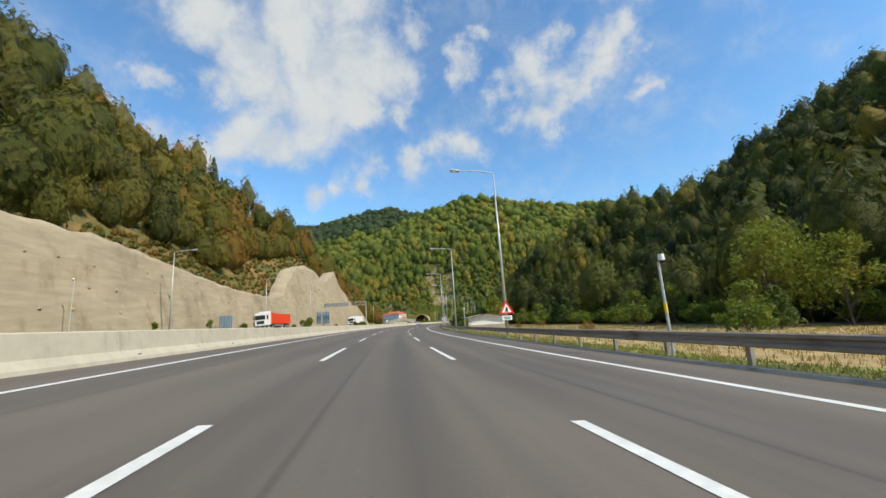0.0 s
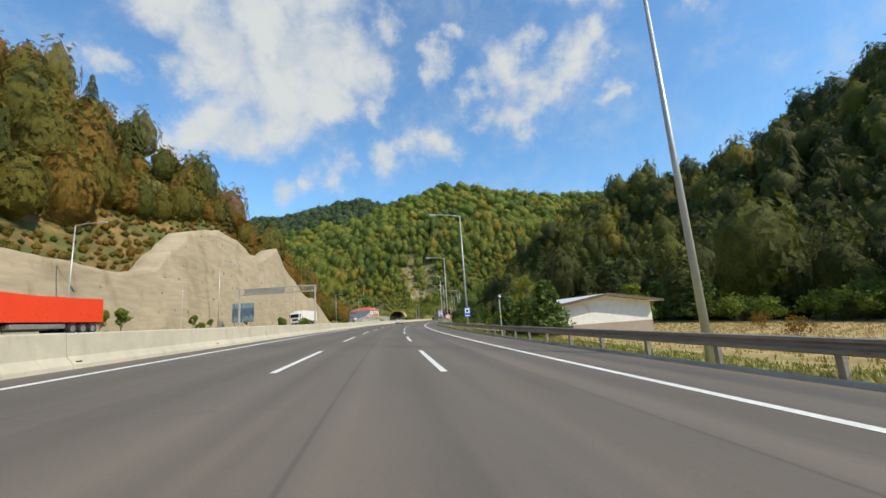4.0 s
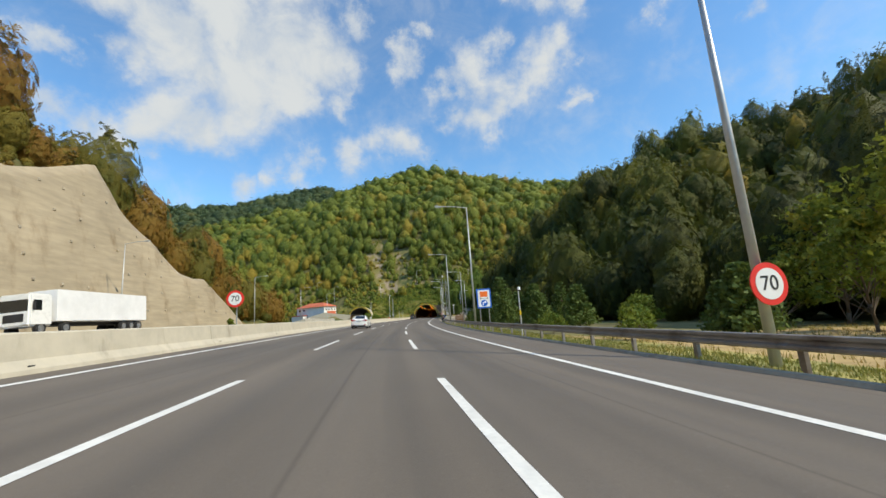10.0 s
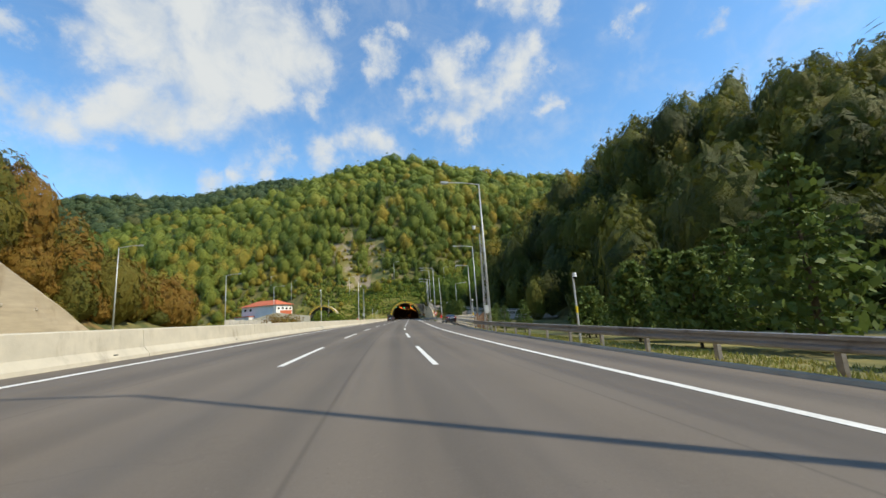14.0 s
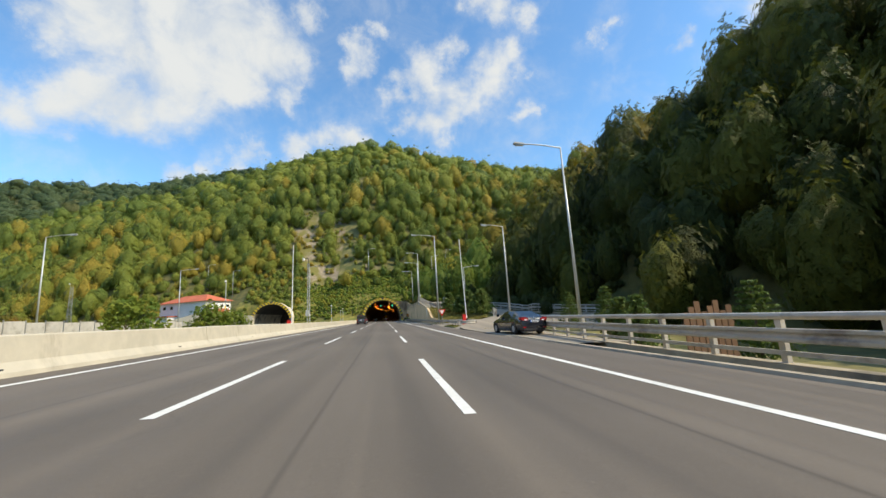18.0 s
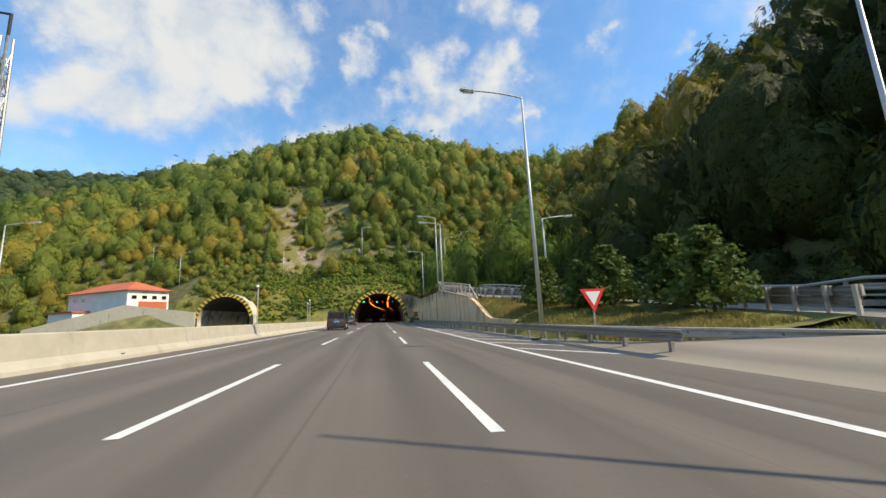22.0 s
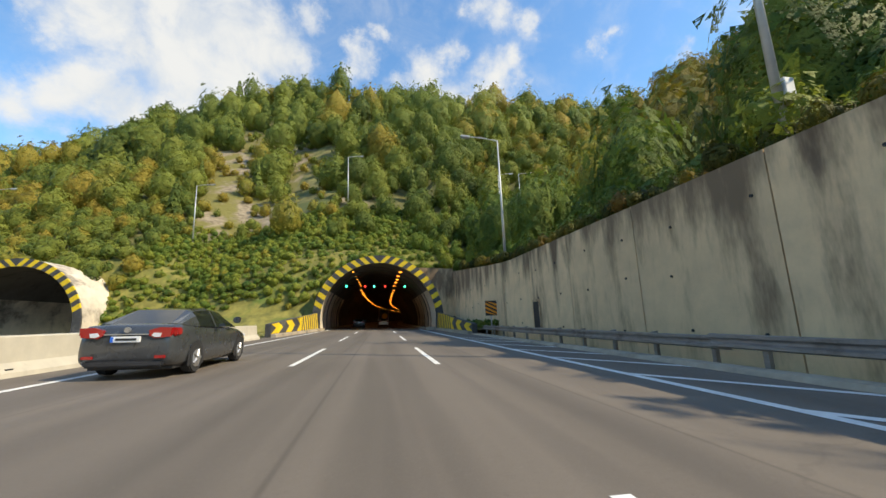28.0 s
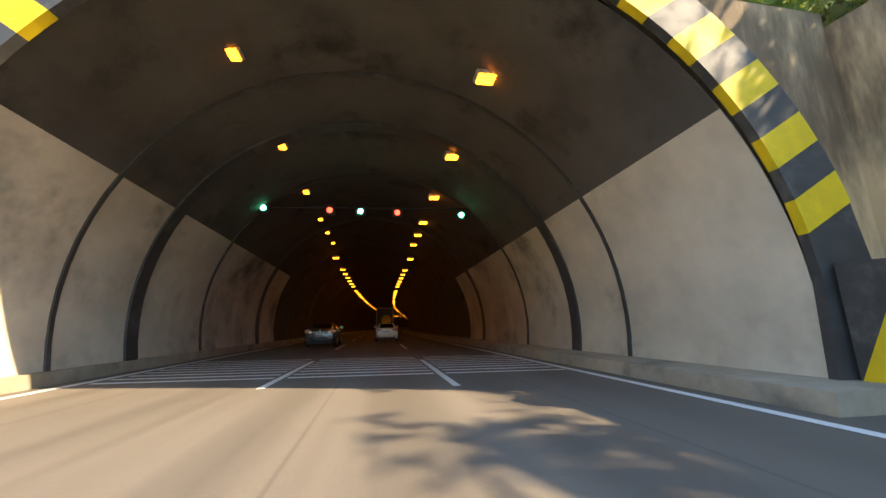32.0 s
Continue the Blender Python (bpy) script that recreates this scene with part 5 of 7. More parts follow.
guard_rail("grey guard rail between the side road and the motorway", -96, -84, lambda s: float(np.interp(s, [-96, -90, -84], [11.5, 8.6, 7.75])), mat=M_RAIL_GREY, post_every=2.0)
structure("junction_apron", ribbon_mesh("junction_apron", steps(-128, -84.5, 1.5), lambda s: [(6.96, 0.004), ((max(ru_of(s) - wide(s), 6.9) + 0.15 if s < -97 else float(np.interp(s, [-97, -96, -90, -84], [11.3, 11.2, 8.4, 7.55]))), (rh_of(s) if s < -97 else float(np.interp(s, [-97, -90, -84], [0.78, 0.22, 0.03]))) + 0.004)], M_ROAD_OLD, uv=True), "worn pale asphalt between the shoulder and the side road", "road")
structure("traffic_island", ribbon_mesh("traffic_island", steps(-104.6, -98, 1.3), lambda s: [(7.0, -0.05), (7.05, 0.1), (8.4, 0.16), (9.6, 0.1), (9.7, -0.05)], M_VERGE), "small grassy traffic island at the side road", "island")


# ---- street lamps ----
def lamp_post(m, height, reach, label, group, box_on=False, footing=1.2):
    g = thing("street_lamp", m, label, "street lamp", group)
    part("base_plate", box(box_bm(-0.22, 0.22, -0.22, 0.22, -0.05, 0.03, 0.01), -0.3, 0.3, -0.3, 0.3, -footing, -0.05), M_KERB, g) if footing else part("bracket", box_bm(-0.1, 0.1, -0.12, 0.12, -0.35, 0.05, 0.01), M_POLE, g)
    part("pole", tube_bm((0, 0, 0), (0, 0, height), 0.13, 0.055, 12), M_POLE, g, smooth=True)
    rise = 0.5
    bm = bmesh.new()
    pts = [(reach * t, 0, height - 0.05 + rise * t * (2 - t) * 0.6) for t in np.linspace(0, 1, 6)]
    for a, b in zip(pts, pts[1:]):
        tube(bm, a, b, 0.05, 0.045, 8)
    part("arm", bm, M_POLE, g)
    x, z = pts[-1][0], pts[-1][2]
    sgn = 1 if reach > 0 else -1
    bm = box_bm(-0.42, 0.42, -0.17, 0.17, -0.09, 0.1, 0.05)
    bmesh.ops.transform(bm, matrix=Matrix.Translation((x + sgn * 0.3, 0, z)) @ pose(0, 0, 0, 0, -6 * sgn, 0), verts=bm.verts[:])
    head = part("lamp_head", bm, M_LAMPHEAD, g)
    part("lens", box_bm(x + sgn * 0.3 - 0.28, x + sgn * 0.3 + 0.28, -0.12, 0.12, z - 0.13, z - 0.095, 0.012), M_CLEAR, head)
    if box_on:
        part("switch_box", box_bm(0.1, 0.42, -0.16, 0.16, 1.6, 2.3, 0.02), M_SIGN_WHITE, g, "white switch box on the pole")
    return g


for s, u in ((-330, 9.2), (-294.5, 9.2), (-258.4, 8.6), (-224.3, 9.2), (-188.6, 9.0), (-152.0, 8.9)):
    lamp_post(stand(s, u, -0.35), 14.4, -3.1, "tall tapered grey steel street lamp behind the guard rail", "motorway street lamps")
lamp_post(stand(-116.5, 14.2, -0.2), 14.3, -3.1, "tall tapered grey steel street lamp behind the parapet", "motorway street lamps")
lamp_post(stand(-81.5, 8.9, -0.1), 14.4, -3.1, "tall tapered grey steel street lamp by the hatched shoulder", "motorway street lamps")
lamp_post(stand(-92.6, 17.0, 1.0), 12.4, -2.4, "grey steel street lamp at the bend of the side road", "side road street lamps")
lamp_post(stand(-65.2, 17.1, 3.9), 7.2, 2.65, "short grey steel street lamp of the climbing side road", "side road street lamps")
lamp_post(stand(-33.4, 10.7, 5.15), 14.2, -2.6, "grey steel street lamp standing on the retaining wall", "wall street lamps", True)
lamp_post(stand(-10.7, 10.5, 5.2), 11.5, -2.6, "grey steel street lamp standing on the retaining wall near the portal", "wall street lamps")
lamp_post(stand(-48.6, 9.05, 4.35), 10.0, -2.4, "grey steel street lamp at the end of the retaining wall", "wall street lamps", footing=0.0)
for s in (-330, -294, -254, -217, -170, -122, -84, -48):
    lamp_post(stand(s, float(wall_u(s)) + 2.2, -0.1), 13.4, 3.0, "tall grey street lamp beside the opposite carriageway", "opposite street lamps")
for x, y, h in ((-5.6, 30, 11), (-30, 26, 10), (-62, 30, 11), (-78, 45, 11), (22, 24, 12), (30, 34, 12)):
    lamp_post(pose(x, y, land_z(x, y) - 0.2, 0, 0, 0), h, 2.2, "grey steel street lamp on the hillside above the tunnels", "hillside street lamps")


# ---- short camera poles, masts and barrier arms ----
def camera_pole(m, height, label):
    g = thing("camera_pole", m, label, "camera pole", "roadside camera poles")
    part("pole", tube_bm((0, 0, -0.9), (0, 0, height), 0.05, 0.04, 10), M_POLE, g)
    part("bracket", tube_bm((0, 0, height - 0.05), (0.0, -0.16, height + 0.08), 0.025, n=6), M_POLE, g)
    cam_case = part("camera_case", tube_bm((0, -0.16, height + 0.03), (0, -0.16, height + 0.22), 0.1, 0.085, 12), M_SIGN_WHITE, g, "white round camera case")
    part("dome", tube_bm((0, -0.16, height - 0.08), (0, -0.16, height + 0.028), 0.05, 0.085, 12), M_GLASS_DARK, cam_case)
    part("band", tube_bm((0, 0, height * 0.48), (0, 0, height * 0.48 + 0.3), 0.054, 0.052, 10), M_YELLOW, g)
    return g


for s, u in ((-350.5, 8.3), (-311.7, 8.5), (-275.6, 8.3), (-243.4, 8.2), (-208.7, 8.2), (-171.4, 8.3), (-145.4, 8.5)):
    camera_pole(stand(s, u, -0.2), 3.0, "short white pole with a round traffic camera behind the rail")
for s, u, h in ((-312, -38, 6.5), (-233, -38.5, 6.5), (-70.3, -9.0, 3.6), (-137, -9.6, 4.6), (-100, -16, 5.2), (-45, -9.4, 3.7), (-41.5, -10.3, 3.4)):
    camera_pole(stand(s, u, 0.0), h, "slim white pole with a round traffic camera by the median")


def lattice_mast(m, height, wid, label):
    g = thing("lattice_mast", m, label, "mast", "lattice masts")
    w = lambda z: wid * (1 - 0.55 * z / height)
    cs = ((-1, -1), (1, -1), (1, 1), (-1, 1))
    for cx, cy in cs:
        part("leg", tube_bm((cx * w(0), cy * w(0), -0.6), (cx * w(height), cy * w(height), height), 0.035, 0.03, 6), M_GALV, g)
    z, k = 0.2, 0
    while z < height - 0.6:
        for i in range(4):
            a, b = cs[i], cs[(i + 1) % 4]
            if k % 2:
                a, b = b, a
            part("lattice_bar", tube_bm((a[0] * w(z), a[1] * w(z), z), (b[0] * w(z + 0.6), b[1] * w(z + 0.6), z + 0.6), 0.018, n=5), M_GALV, g)
            part("cross_bar", tube_bm((a[0] * w(z), a[1] * w(z), z), (b[0] * w(z), b[1] * w(z), z), 0.016, n=5), M_GALV, g)
        z, k = z + 0.6, k + 1
    part("control_box", box_bm(-0.3, 0.1, -0.35, -0.1, 1.7, 2.4, 0.02), M_LAMPHEAD, g)
    neck = bmesh.new()
    tube(neck, (0, 0, height - 0.1), (0, 0, height + 0.7), 0.035, n=8)
    tube(neck, (0, 0, height + 0.68), (-0.55, 0, height + 0.75), 0.03, n=8)
    part("neck", neck, M_DARK, g)
    part("camera_dome", tube_bm((-0.6, 0, height + 0.45), (-0.6, 0, height + 0.75), 0.13, 0.17, 12), M_SIGN_WHITE, g)
    return g


lattice_mast(stand(-153.5, 8.35, -0.3), 9.0, 0.28, "galvanised lattice mast with a dome camera behind the rail")
lattice_mast(stand(-91.3, -9.3, 0.0), 8.4, 0.17, "galvanised lattice mast with a dome camera by the median barrier")
lattice_mast(pose(-92, -12, land_z(-92, -12), 0, 0, 20), 15.0, 0.6, "tall galvanised lattice mast on the grass by the service building")


def barrier_arm(m, label, tilt):
    g = thing("barrier_gate", m, label, "barrier gate", "raised barrier gates")
    part("cabinet", box_bm(-0.18, 0.18, -0.2, 0.2, 0.0, 1.2, 0.03), M_RED, g, "red steel cabinet")
    part("plinth", box_bm(-0.4, 0.4, -0.34, 0.34, -0.4, 0.003), M_KERB, g)
    part("cap", box_bm(-0.2, 0.2, -0.22, 0.22, 1.203, 1.25, 0.02), M_RED, g)
    arm = bmesh.new()
    tube(arm, (0.27, 0, 0.7), (0.27 + tilt, 0, 9.4), 0.055, 0.035, 8)
    part("arm", arm, M_SIGN_WHITE, g, "white raised arm")
    part("pivot", tube_bm((0.21, 0, 0.7), (0.36, 0, 0.7), 0.12, n=12), M_DARK, g)
    return g


barrier_arm(stand(-102.3, 8.55, 0.12), "red barrier cabinet with a white arm raised upright", -0.25)
barrier_arm(stand(-99.3, -9.9, -0.1), "red barrier cabinet with a white arm raised by the median", 0.15)
fence = thing("sheet_fence", stand(-130, 12.2, -1.0), "short fence of rusty upright sheets beside the parapet", "fence")
M_RUST = material("rusty_sheet", (0.2, 0.11, 0.06), 0.85, 0.2, vary=0.35, scale=3, stretch=(3, 3, 0.5), per_piece=0.4)
for k in range(8):
    part("sheet", box_bm(k * 0.27 - 1.1, k * 0.27 - 0.86, -0.02, 0.02, -0.3, 2.2 + 0.2 * ((k * 7) % 3), 0.008), M_RUST, fence)
for z in (0.5, 1.7):
    part("cross_bar", box_bm(-1.15, 1.1, 0.023, 0.07, z, z + 0.08), M_RUST, fence)


M_PANEL = material("fence_panel", (0.5, 0.47, 0.41), 0.6, 0.1, vary=0.12, scale=2, stain=(0.3, 0.27, 0.22), stain_scale=0.8)
pale = thing("panel_fence", Matrix(), "pale grey panel fence on posts beside the opposite carriageway", "fence")
for k in range(15):
    s = -98 + k * 2.6
    part("fence_panel", box_bm(-0.03, 0.03, -1.22, 1.22, 0.25, 1.75 + 0.12 * (k % 2), 0.01), M_PANEL, pale).matrix_world = stand(s, -38.2, -0.1)
    part("fence_post", box_bm(-0.06, 0.06, -0.05, 0.05, -0.4, 2.0), M_GALV, pale).matrix_world = stand(s + 1.3, -38.2, -0.1)


# ---- signs ----
def sign_post(m, label, h=2.6, own_pole=True):
    g = thing("road_sign", m, label, "road sign", "roadside signs")
    if own_pole:
        part("pole", tube_bm((0, 0.06, -0.9), (0, 0.06, h), 0.04, n=10), M_GALV, g)
    return g


def tri(cx, cz, r, up=1):
    return [(cx + r * math.cos(a), cz + r * math.sin(a)) for a in (radians(90 * up), radians(90 * up + 120), radians(90 * up + 240))]


t = sign_post(stand(-330, 9.2, -0.35), "red-bordered white warning triangle on a lamp post", own_pole=False)
part("red_panel", plate(bmesh.new(), tri(0, 2.5, 0.72), -0.25, -0.22), M_RED, t)
part("white_panel", plate(bmesh.new(), tri(0, 2.48, 0.47), -0.258, -0.252), M_SIGN_WHITE, t)
part("dark_mark", plate(bmesh.new(), [(-0.14, 2.3), (0.12, 2.3), (0.1, 2.62), (-0.02, 2.72), (-0.08, 2.5)], -0.266, -0.26), M_DARK, t)
part("lower_panel", box_bm(-0.42, 0.42, -0.25, -0.22, 1.62, 1.98, 0.01), M_SIGN_WHITE, t)
part("writing_bar", box(box_bm(-0.3, 0.3, -0.258, -0.253, 1.82, 1.88), -0.22, 0.22, -0.258, -0.253, 1.7, 1.76), M_DARK, t)
part("clamp", tube_bm((0, -0.23, 2.3), (0, 0.17, 2.3), 0.03, n=6), M_GALV, t)

t = sign_post(stand(-258.4, 8.6, -0.35), "blue sign with white panel and dark symbol on a lamp post", own_pole=False)
part("panel", box_bm(-0.35, 0.35, -0.25, -0.22, 1.85, 2.95, 0.02), M_BLUE, t)
part("white_square", box_bm(-0.27, 0.27, -0.258, -0.253, 2.3, 2.86), M_SIGN_WHITE, t)
part("symbol", plate(bmesh.new(), disc(0, 2.56, 0.15, 10), -0.266, -0.26), M_DARK, t)
part("writing_bar", box_bm(-0.28, 0.28, -0.258, -0.253, 1.95, 2.06), M_SIGN_WHITE, t)
part("clamp", tube_bm((0, -0.23, 2.4), (0, 0.17, 2.4), 0.03, n=6), M_GALV, t)


def speed_sign(m, label, r=0.52, own_pole=False, h=2.4):
    g = sign_post(m, label, h, own_pole)
    part("red_disc", plate(bmesh.new(), disc(0, h, r), -0.25, -0.22), M_RED, g)
    part("white_disc", plate(bmesh.new(), disc(0, h, r * 0.74), -0.258, -0.252), M_SIGN_WHITE, g)
    txt = bpy.data.curves.new("number", "FONT")
    txt.body, txt.size, txt.align_x, txt.align_y, txt.extrude = "70", r * 0.98, "CENTER", "CENTER", 0.003
    ob = new("number_text", txt)
    dg = bpy.context.evaluated_depsgraph_get()
    me = bpy.data.meshes.new_from_object(ob.evaluated_get(dg))
    bpy.data.objects.remove(ob)
    me.transform(Matrix.Translation((0, -0.264, h)) @ pose(0, 0, 0, 90, 0, 0))
    me.materials.clear()
    me.materials.append(M_DARK)
    part("number", me, None, g, "black number 70")
    part("clamp", tube_bm((0, -0.22, h), (0, 0.17, h), 0.03, n=6), M_GALV, g)
    return g


speed_sign(stand(-224.3, 9.2, -0.35), "round red-bordered speed limit sign reading 70 on a lamp post", h=2.2)
speed_sign(stand(-207.2, -9.4, -0.1), "round red-bordered speed limit sign reading 70 by the median", own_pole=True, h=2.5)

t = thing("direction_sign", stand(-197, 8.5, 0), "tall blue sign with orange panel and arrow on two posts", "road sign", "roadside signs")
for x in (-0.42, 0.42):
    part("post", tube_bm((x, 0.08, -1.0), (x, 0.08, 3.6), 0.045, n=10), M_GALV, t)
part("blue_panel", box_bm(-0.68, 0.68, -0.03, 0.02, 1.95, 3.75, 0.015), M_BLUE, t)
part("white_panel", box_bm(-0.55, 0.55, -0.038, -0.033, 2.08, 3.62), M_SIGN_WHITE, t)
part("orange_panel", box_bm(-0.36, 0.36, -0.046, -0.041, 3.0, 3.5), M_ORANGE, t)
part("axle", box(box(box_bm(-0.34, 0.34, -0.046, -0.041, 2.84, 2.87), -0.36, -0.3, -0.046, -0.041, 2.77, 2.94), 0.3, 0.36, -0.046, -0.041, 2.77, 2.94), M_DARK, t)
part("blue_disc", plate(bmesh.new(), disc(0, 2.42, 0.31), -0.046, -0.041), M_BLUE, t)
part("arrow", plate(bmesh.new(), [(-0.14, 2.22), (-0.06, 2.22), (-0.06, 2.46), (0.06, 2.46), (0.06, 2.36), (0.22, 2.5), (0.06, 2.64), (0.06, 2.54), (-0.1, 2.54), (-0.14, 2.5)], -0.054, -0.049), M_SIGN_WHITE, t)

t = sign_post(stand(-87.6, 8.5, -0.1), "red-bordered white give-way triangle on a post", 2.2)
part("red_panel", plate(bmesh.new(), tri(0, 1.95, 0.62, -1), -0.01, 0.02), M_RED, t)
part("white_panel", plate(bmesh.new(), tri(0, 1.97, 0.38, -1), -0.018, -0.012), M_SIGN_WHITE, t)

t = thing("chevron_sign", stand(-13.1, 8.3, 0.0), "yellow-orange and black slanted hazard sign on a post", "road sign", "roadside signs")
part("post", tube_bm((0, 0.06, 0), (0, 0.06, 2.4), 0.05, n=10), M_GALV, t)
part("panel", box_bm(-0.44, 0.44, -0.02, 0.02, 1.4, 2.5, 0.01), M_DARK, t)
M_AMBER = material("amber_sign", (0.85, 0.3, 0.012), 0.5, vary=0.08)
for k in range(4):
    z0 = 1.62 + k * 0.3
    pts = [(-0.435, z0), (-0.435, z0 + 0.16), (0.435, z0 - 0.26), (0.435, z0 - 0.42)]
    pts = [(x, min(2.495, max(1.405, z))) for x, z in pts]
    part("stripe", plate(bmesh.new(), pts, -0.03, -0.024), M_AMBER, t)

# ---- sign gantry over the opposite carriageway ----
g = thing("sign_gantry", stand(-215.5, -28.6, 0), "grey steel lattice sign gantry over the opposite carriageway", "sign gantry")
for x in (-8.4, 8.4):
    part("post", box_bm(x - 0.16, x + 0.16, -0.16, 0.16, -0.4, 8.9, 0.03), M_RAIL_GREY, g)
for z in (7.45, 8.75):
    for y in (-0.45, 0.45):
        part("chord", box_bm(-8.5, 8.5, y - 0.06, y + 0.06, z - 0.06, z + 0.06), M_RAIL_GREY, g)
for k in range(17):
    x = -8.2 + k
    for y in (-0.45, 0.45):
        part("lattice_bar", tube_bm((x, y, 7.5), (x + 0.95, y, 8.7), 0.03, n=6), M_RAIL_GREY, g)
        part("upright_bar", tube_bm((x + 0.95, y, 7.5), (x + 0.95, y, 8.7), 0.025, n=6), M_RAIL_GREY, g)
part("sign_back", box_bm(-7.6, 1.5, 0.5, 0.56, 7.35, 8.9, 0.01), M_GALV, g)
t = thing("sign_board", stand(-212.5, -37.6, 0), "blue-grey back of a large road sign on posts by the cutting", "road sign", "sign boards")
for k in range(7):
    part("board", box_bm(-2.5, 2.5, -0.05, 0.0, 1.0 + k * 0.62, 1.6 + k * 0.62, 0.01), material("sign_back_%d" % k, (0.2, 0.3, 0.4), 0.5, 0.3) if k == 0 else bpy.data.materials["sign_back_0"], t)
for x in (-1.8, 0, 1.8):
    part("post", box_bm(x - 0.09, x + 0.09, -0.2, -0.055, -0.3, 5.4), M_GALV, t)
t2 = copy_thing(t, stand(-276, -38.2, -0.3))
t2.scale = (0.55, 0.6, 0.6)

# ---- low building in the field ----
b = thing("roadside_building", stand(-268, 17.8, -1.35), "low cream-white building with tan base and brown-edged white gable roof", "building")
hw2, ln = 4.1, 5.8
part("tan_base", box_bm(-hw2, hw2, -ln, ln, -0.6, 2.15), M_TAN_WALL, b, "tan painted base")
bm = bmesh.new()
plate(bm, [(-hw2, 2.153), (hw2, 2.153), (hw2, 3.75), (0, 4.42), (-hw2, 3.75)], -ln, ln)
part("white_wall", bm, M_WHITE_WALL, b)
bm = bmesh.new()
plate(bm, [(-hw2 - 0.7, 3.68), (0, 4.46), (hw2 + 0.7, 3.68), (hw2 + 0.7, 3.8), (0, 4.58), (-hw2 - 0.7, 3.8)], -ln - 0.8, ln + 0.8)
part("roof", bm, M_ROOF_WHITE, b, "white sheet metal roof")
part("gutter", box_bm(-hw2 - 0.82, -hw2 - 0.703, -ln - 0.8, ln + 0.8, 3.68, 3.8), M_BARK, b, "brown gutter")
part("verge_board", plate(bmesh.new(), [(-hw2 - 0.72, 3.62), (0, 4.4), (hw2 + 0.72, 3.62), (hw2 + 0.72, 3.83), (0, 4.61), (-hw2 - 0.72, 3.83)], -ln - 0.85, -ln - 0.803), M_BARK, b, "brown verge board")

# ---- service building with the red roof ----
b = thing("service_building", pose(-69.5, 15.2, 3.6, 0, 0, -28), "white service building with a red hipped roof", "building")
hx, hy = 11.5, 5.2
part("wall", box_bm(-hx, hx, -hy, hy, -2.0, 7.6), M_WHITE_WALL, b)
bm = bmesh.new()
vs = [bm.verts.new(v) for v in ((-hx - 0.9, -hy - 0.9, 7.603), (hx + 0.9, -hy - 0.9, 7.603), (hx + 0.9, hy + 0.9, 7.603), (-hx - 0.9, hy + 0.9, 7.603), (-hx + 5.5, 0, 10.4), (hx - 5.5, 0, 10.4))]
for f in ((0, 1, 5, 4), (1, 2, 5), (2, 3, 4, 5), (3, 0, 4), (3, 2, 1, 0)):
    bm.faces.new([vs[i] for i in f])
part("roof", bm, M_ROOF_RED, b, "red tiled hipped roof")
for k in range(2):
    x = -9 + k * 3.6
    w = part("window", box_bm(x - 0.7, x + 0.7, -hy - 0.04, -hy + 0.02, 5.4, 6.5, 0.01), M_GLASS_DARK, b)
    part("sill", box_bm(x - 0.8, x + 0.8, -hy - 0.12, -hy - 0.042, 5.28, 5.38), M_SIGN_WHITE, w)
for k in range(4):
    y = -3.6 + k * 2.5
    w = part("window", box_bm(hx - 0.02, hx + 0.04, y - 0.6, y + 0.6, 5.4, 6.3, 0.01), M_GLASS_DARK, b)
    part("sill", box_bm(hx + 0.042, hx + 0.12, y - 0.7, y + 0.7, 5.28, 5.38), M_SIGN_WHITE, w)
part("red_band", box_bm(hx - 0.01, hx + 0.05, -2.5, hy - 0.5, 2.6, 4.8), M_ROOF_RED, b)
part("annex_roof", box_bm(-hx - 1, -2, -hy - 4, -hy - 0.05, 2.6, 3.0, 0.05), M_ROOF_RED, b)
part("annex_wall", box_bm(-hx - 0.6, -2.4, -hy - 3.6, -hy - 0.05, -1.5, 2.597), M_WHITE_WALL, b)
w = structure("service_wall", mesh_of("service_wall", [(-82, 3, -0.3), (-46, 5, -0.3), (-46, 5, 4.9), (-61.7, 4.2, 7.4), (-82, 3, 2.4), (-82, 3.5, -0.3), (-46, 5.5, -0.3), (-46, 5.5, 4.9), (-61.7, 4.7, 7.4), (-82, 3.5, 2.4)],
                                      [(0, 1, 2, 3, 4), (5, 9, 8, 7, 6), (4, 3, 8, 9), (3, 2, 7, 8), (1, 6, 7, 2)], M_BARRIER), "pale concrete ramp wall before the service building", "wall")


# ---- vehicles ----
def loft(rows, mat_name):
    bm = bmesh.new()
    rings = [[bm.verts.new(p) for p in row] for row in rows]
    n = len(rings[0])
    for a, b in zip(rings, rings[1:]):
        for j in range(n):
            k = (j + 1) % n
            bm.faces.new((a[j], a[k], b[k], b[j]))
    bm.faces.new(rings[0][::-1])
    bm.faces.new(rings[-1])
    bmesh.ops.recalc_face_normals(bm, faces=bm.faces[:])
    return bm


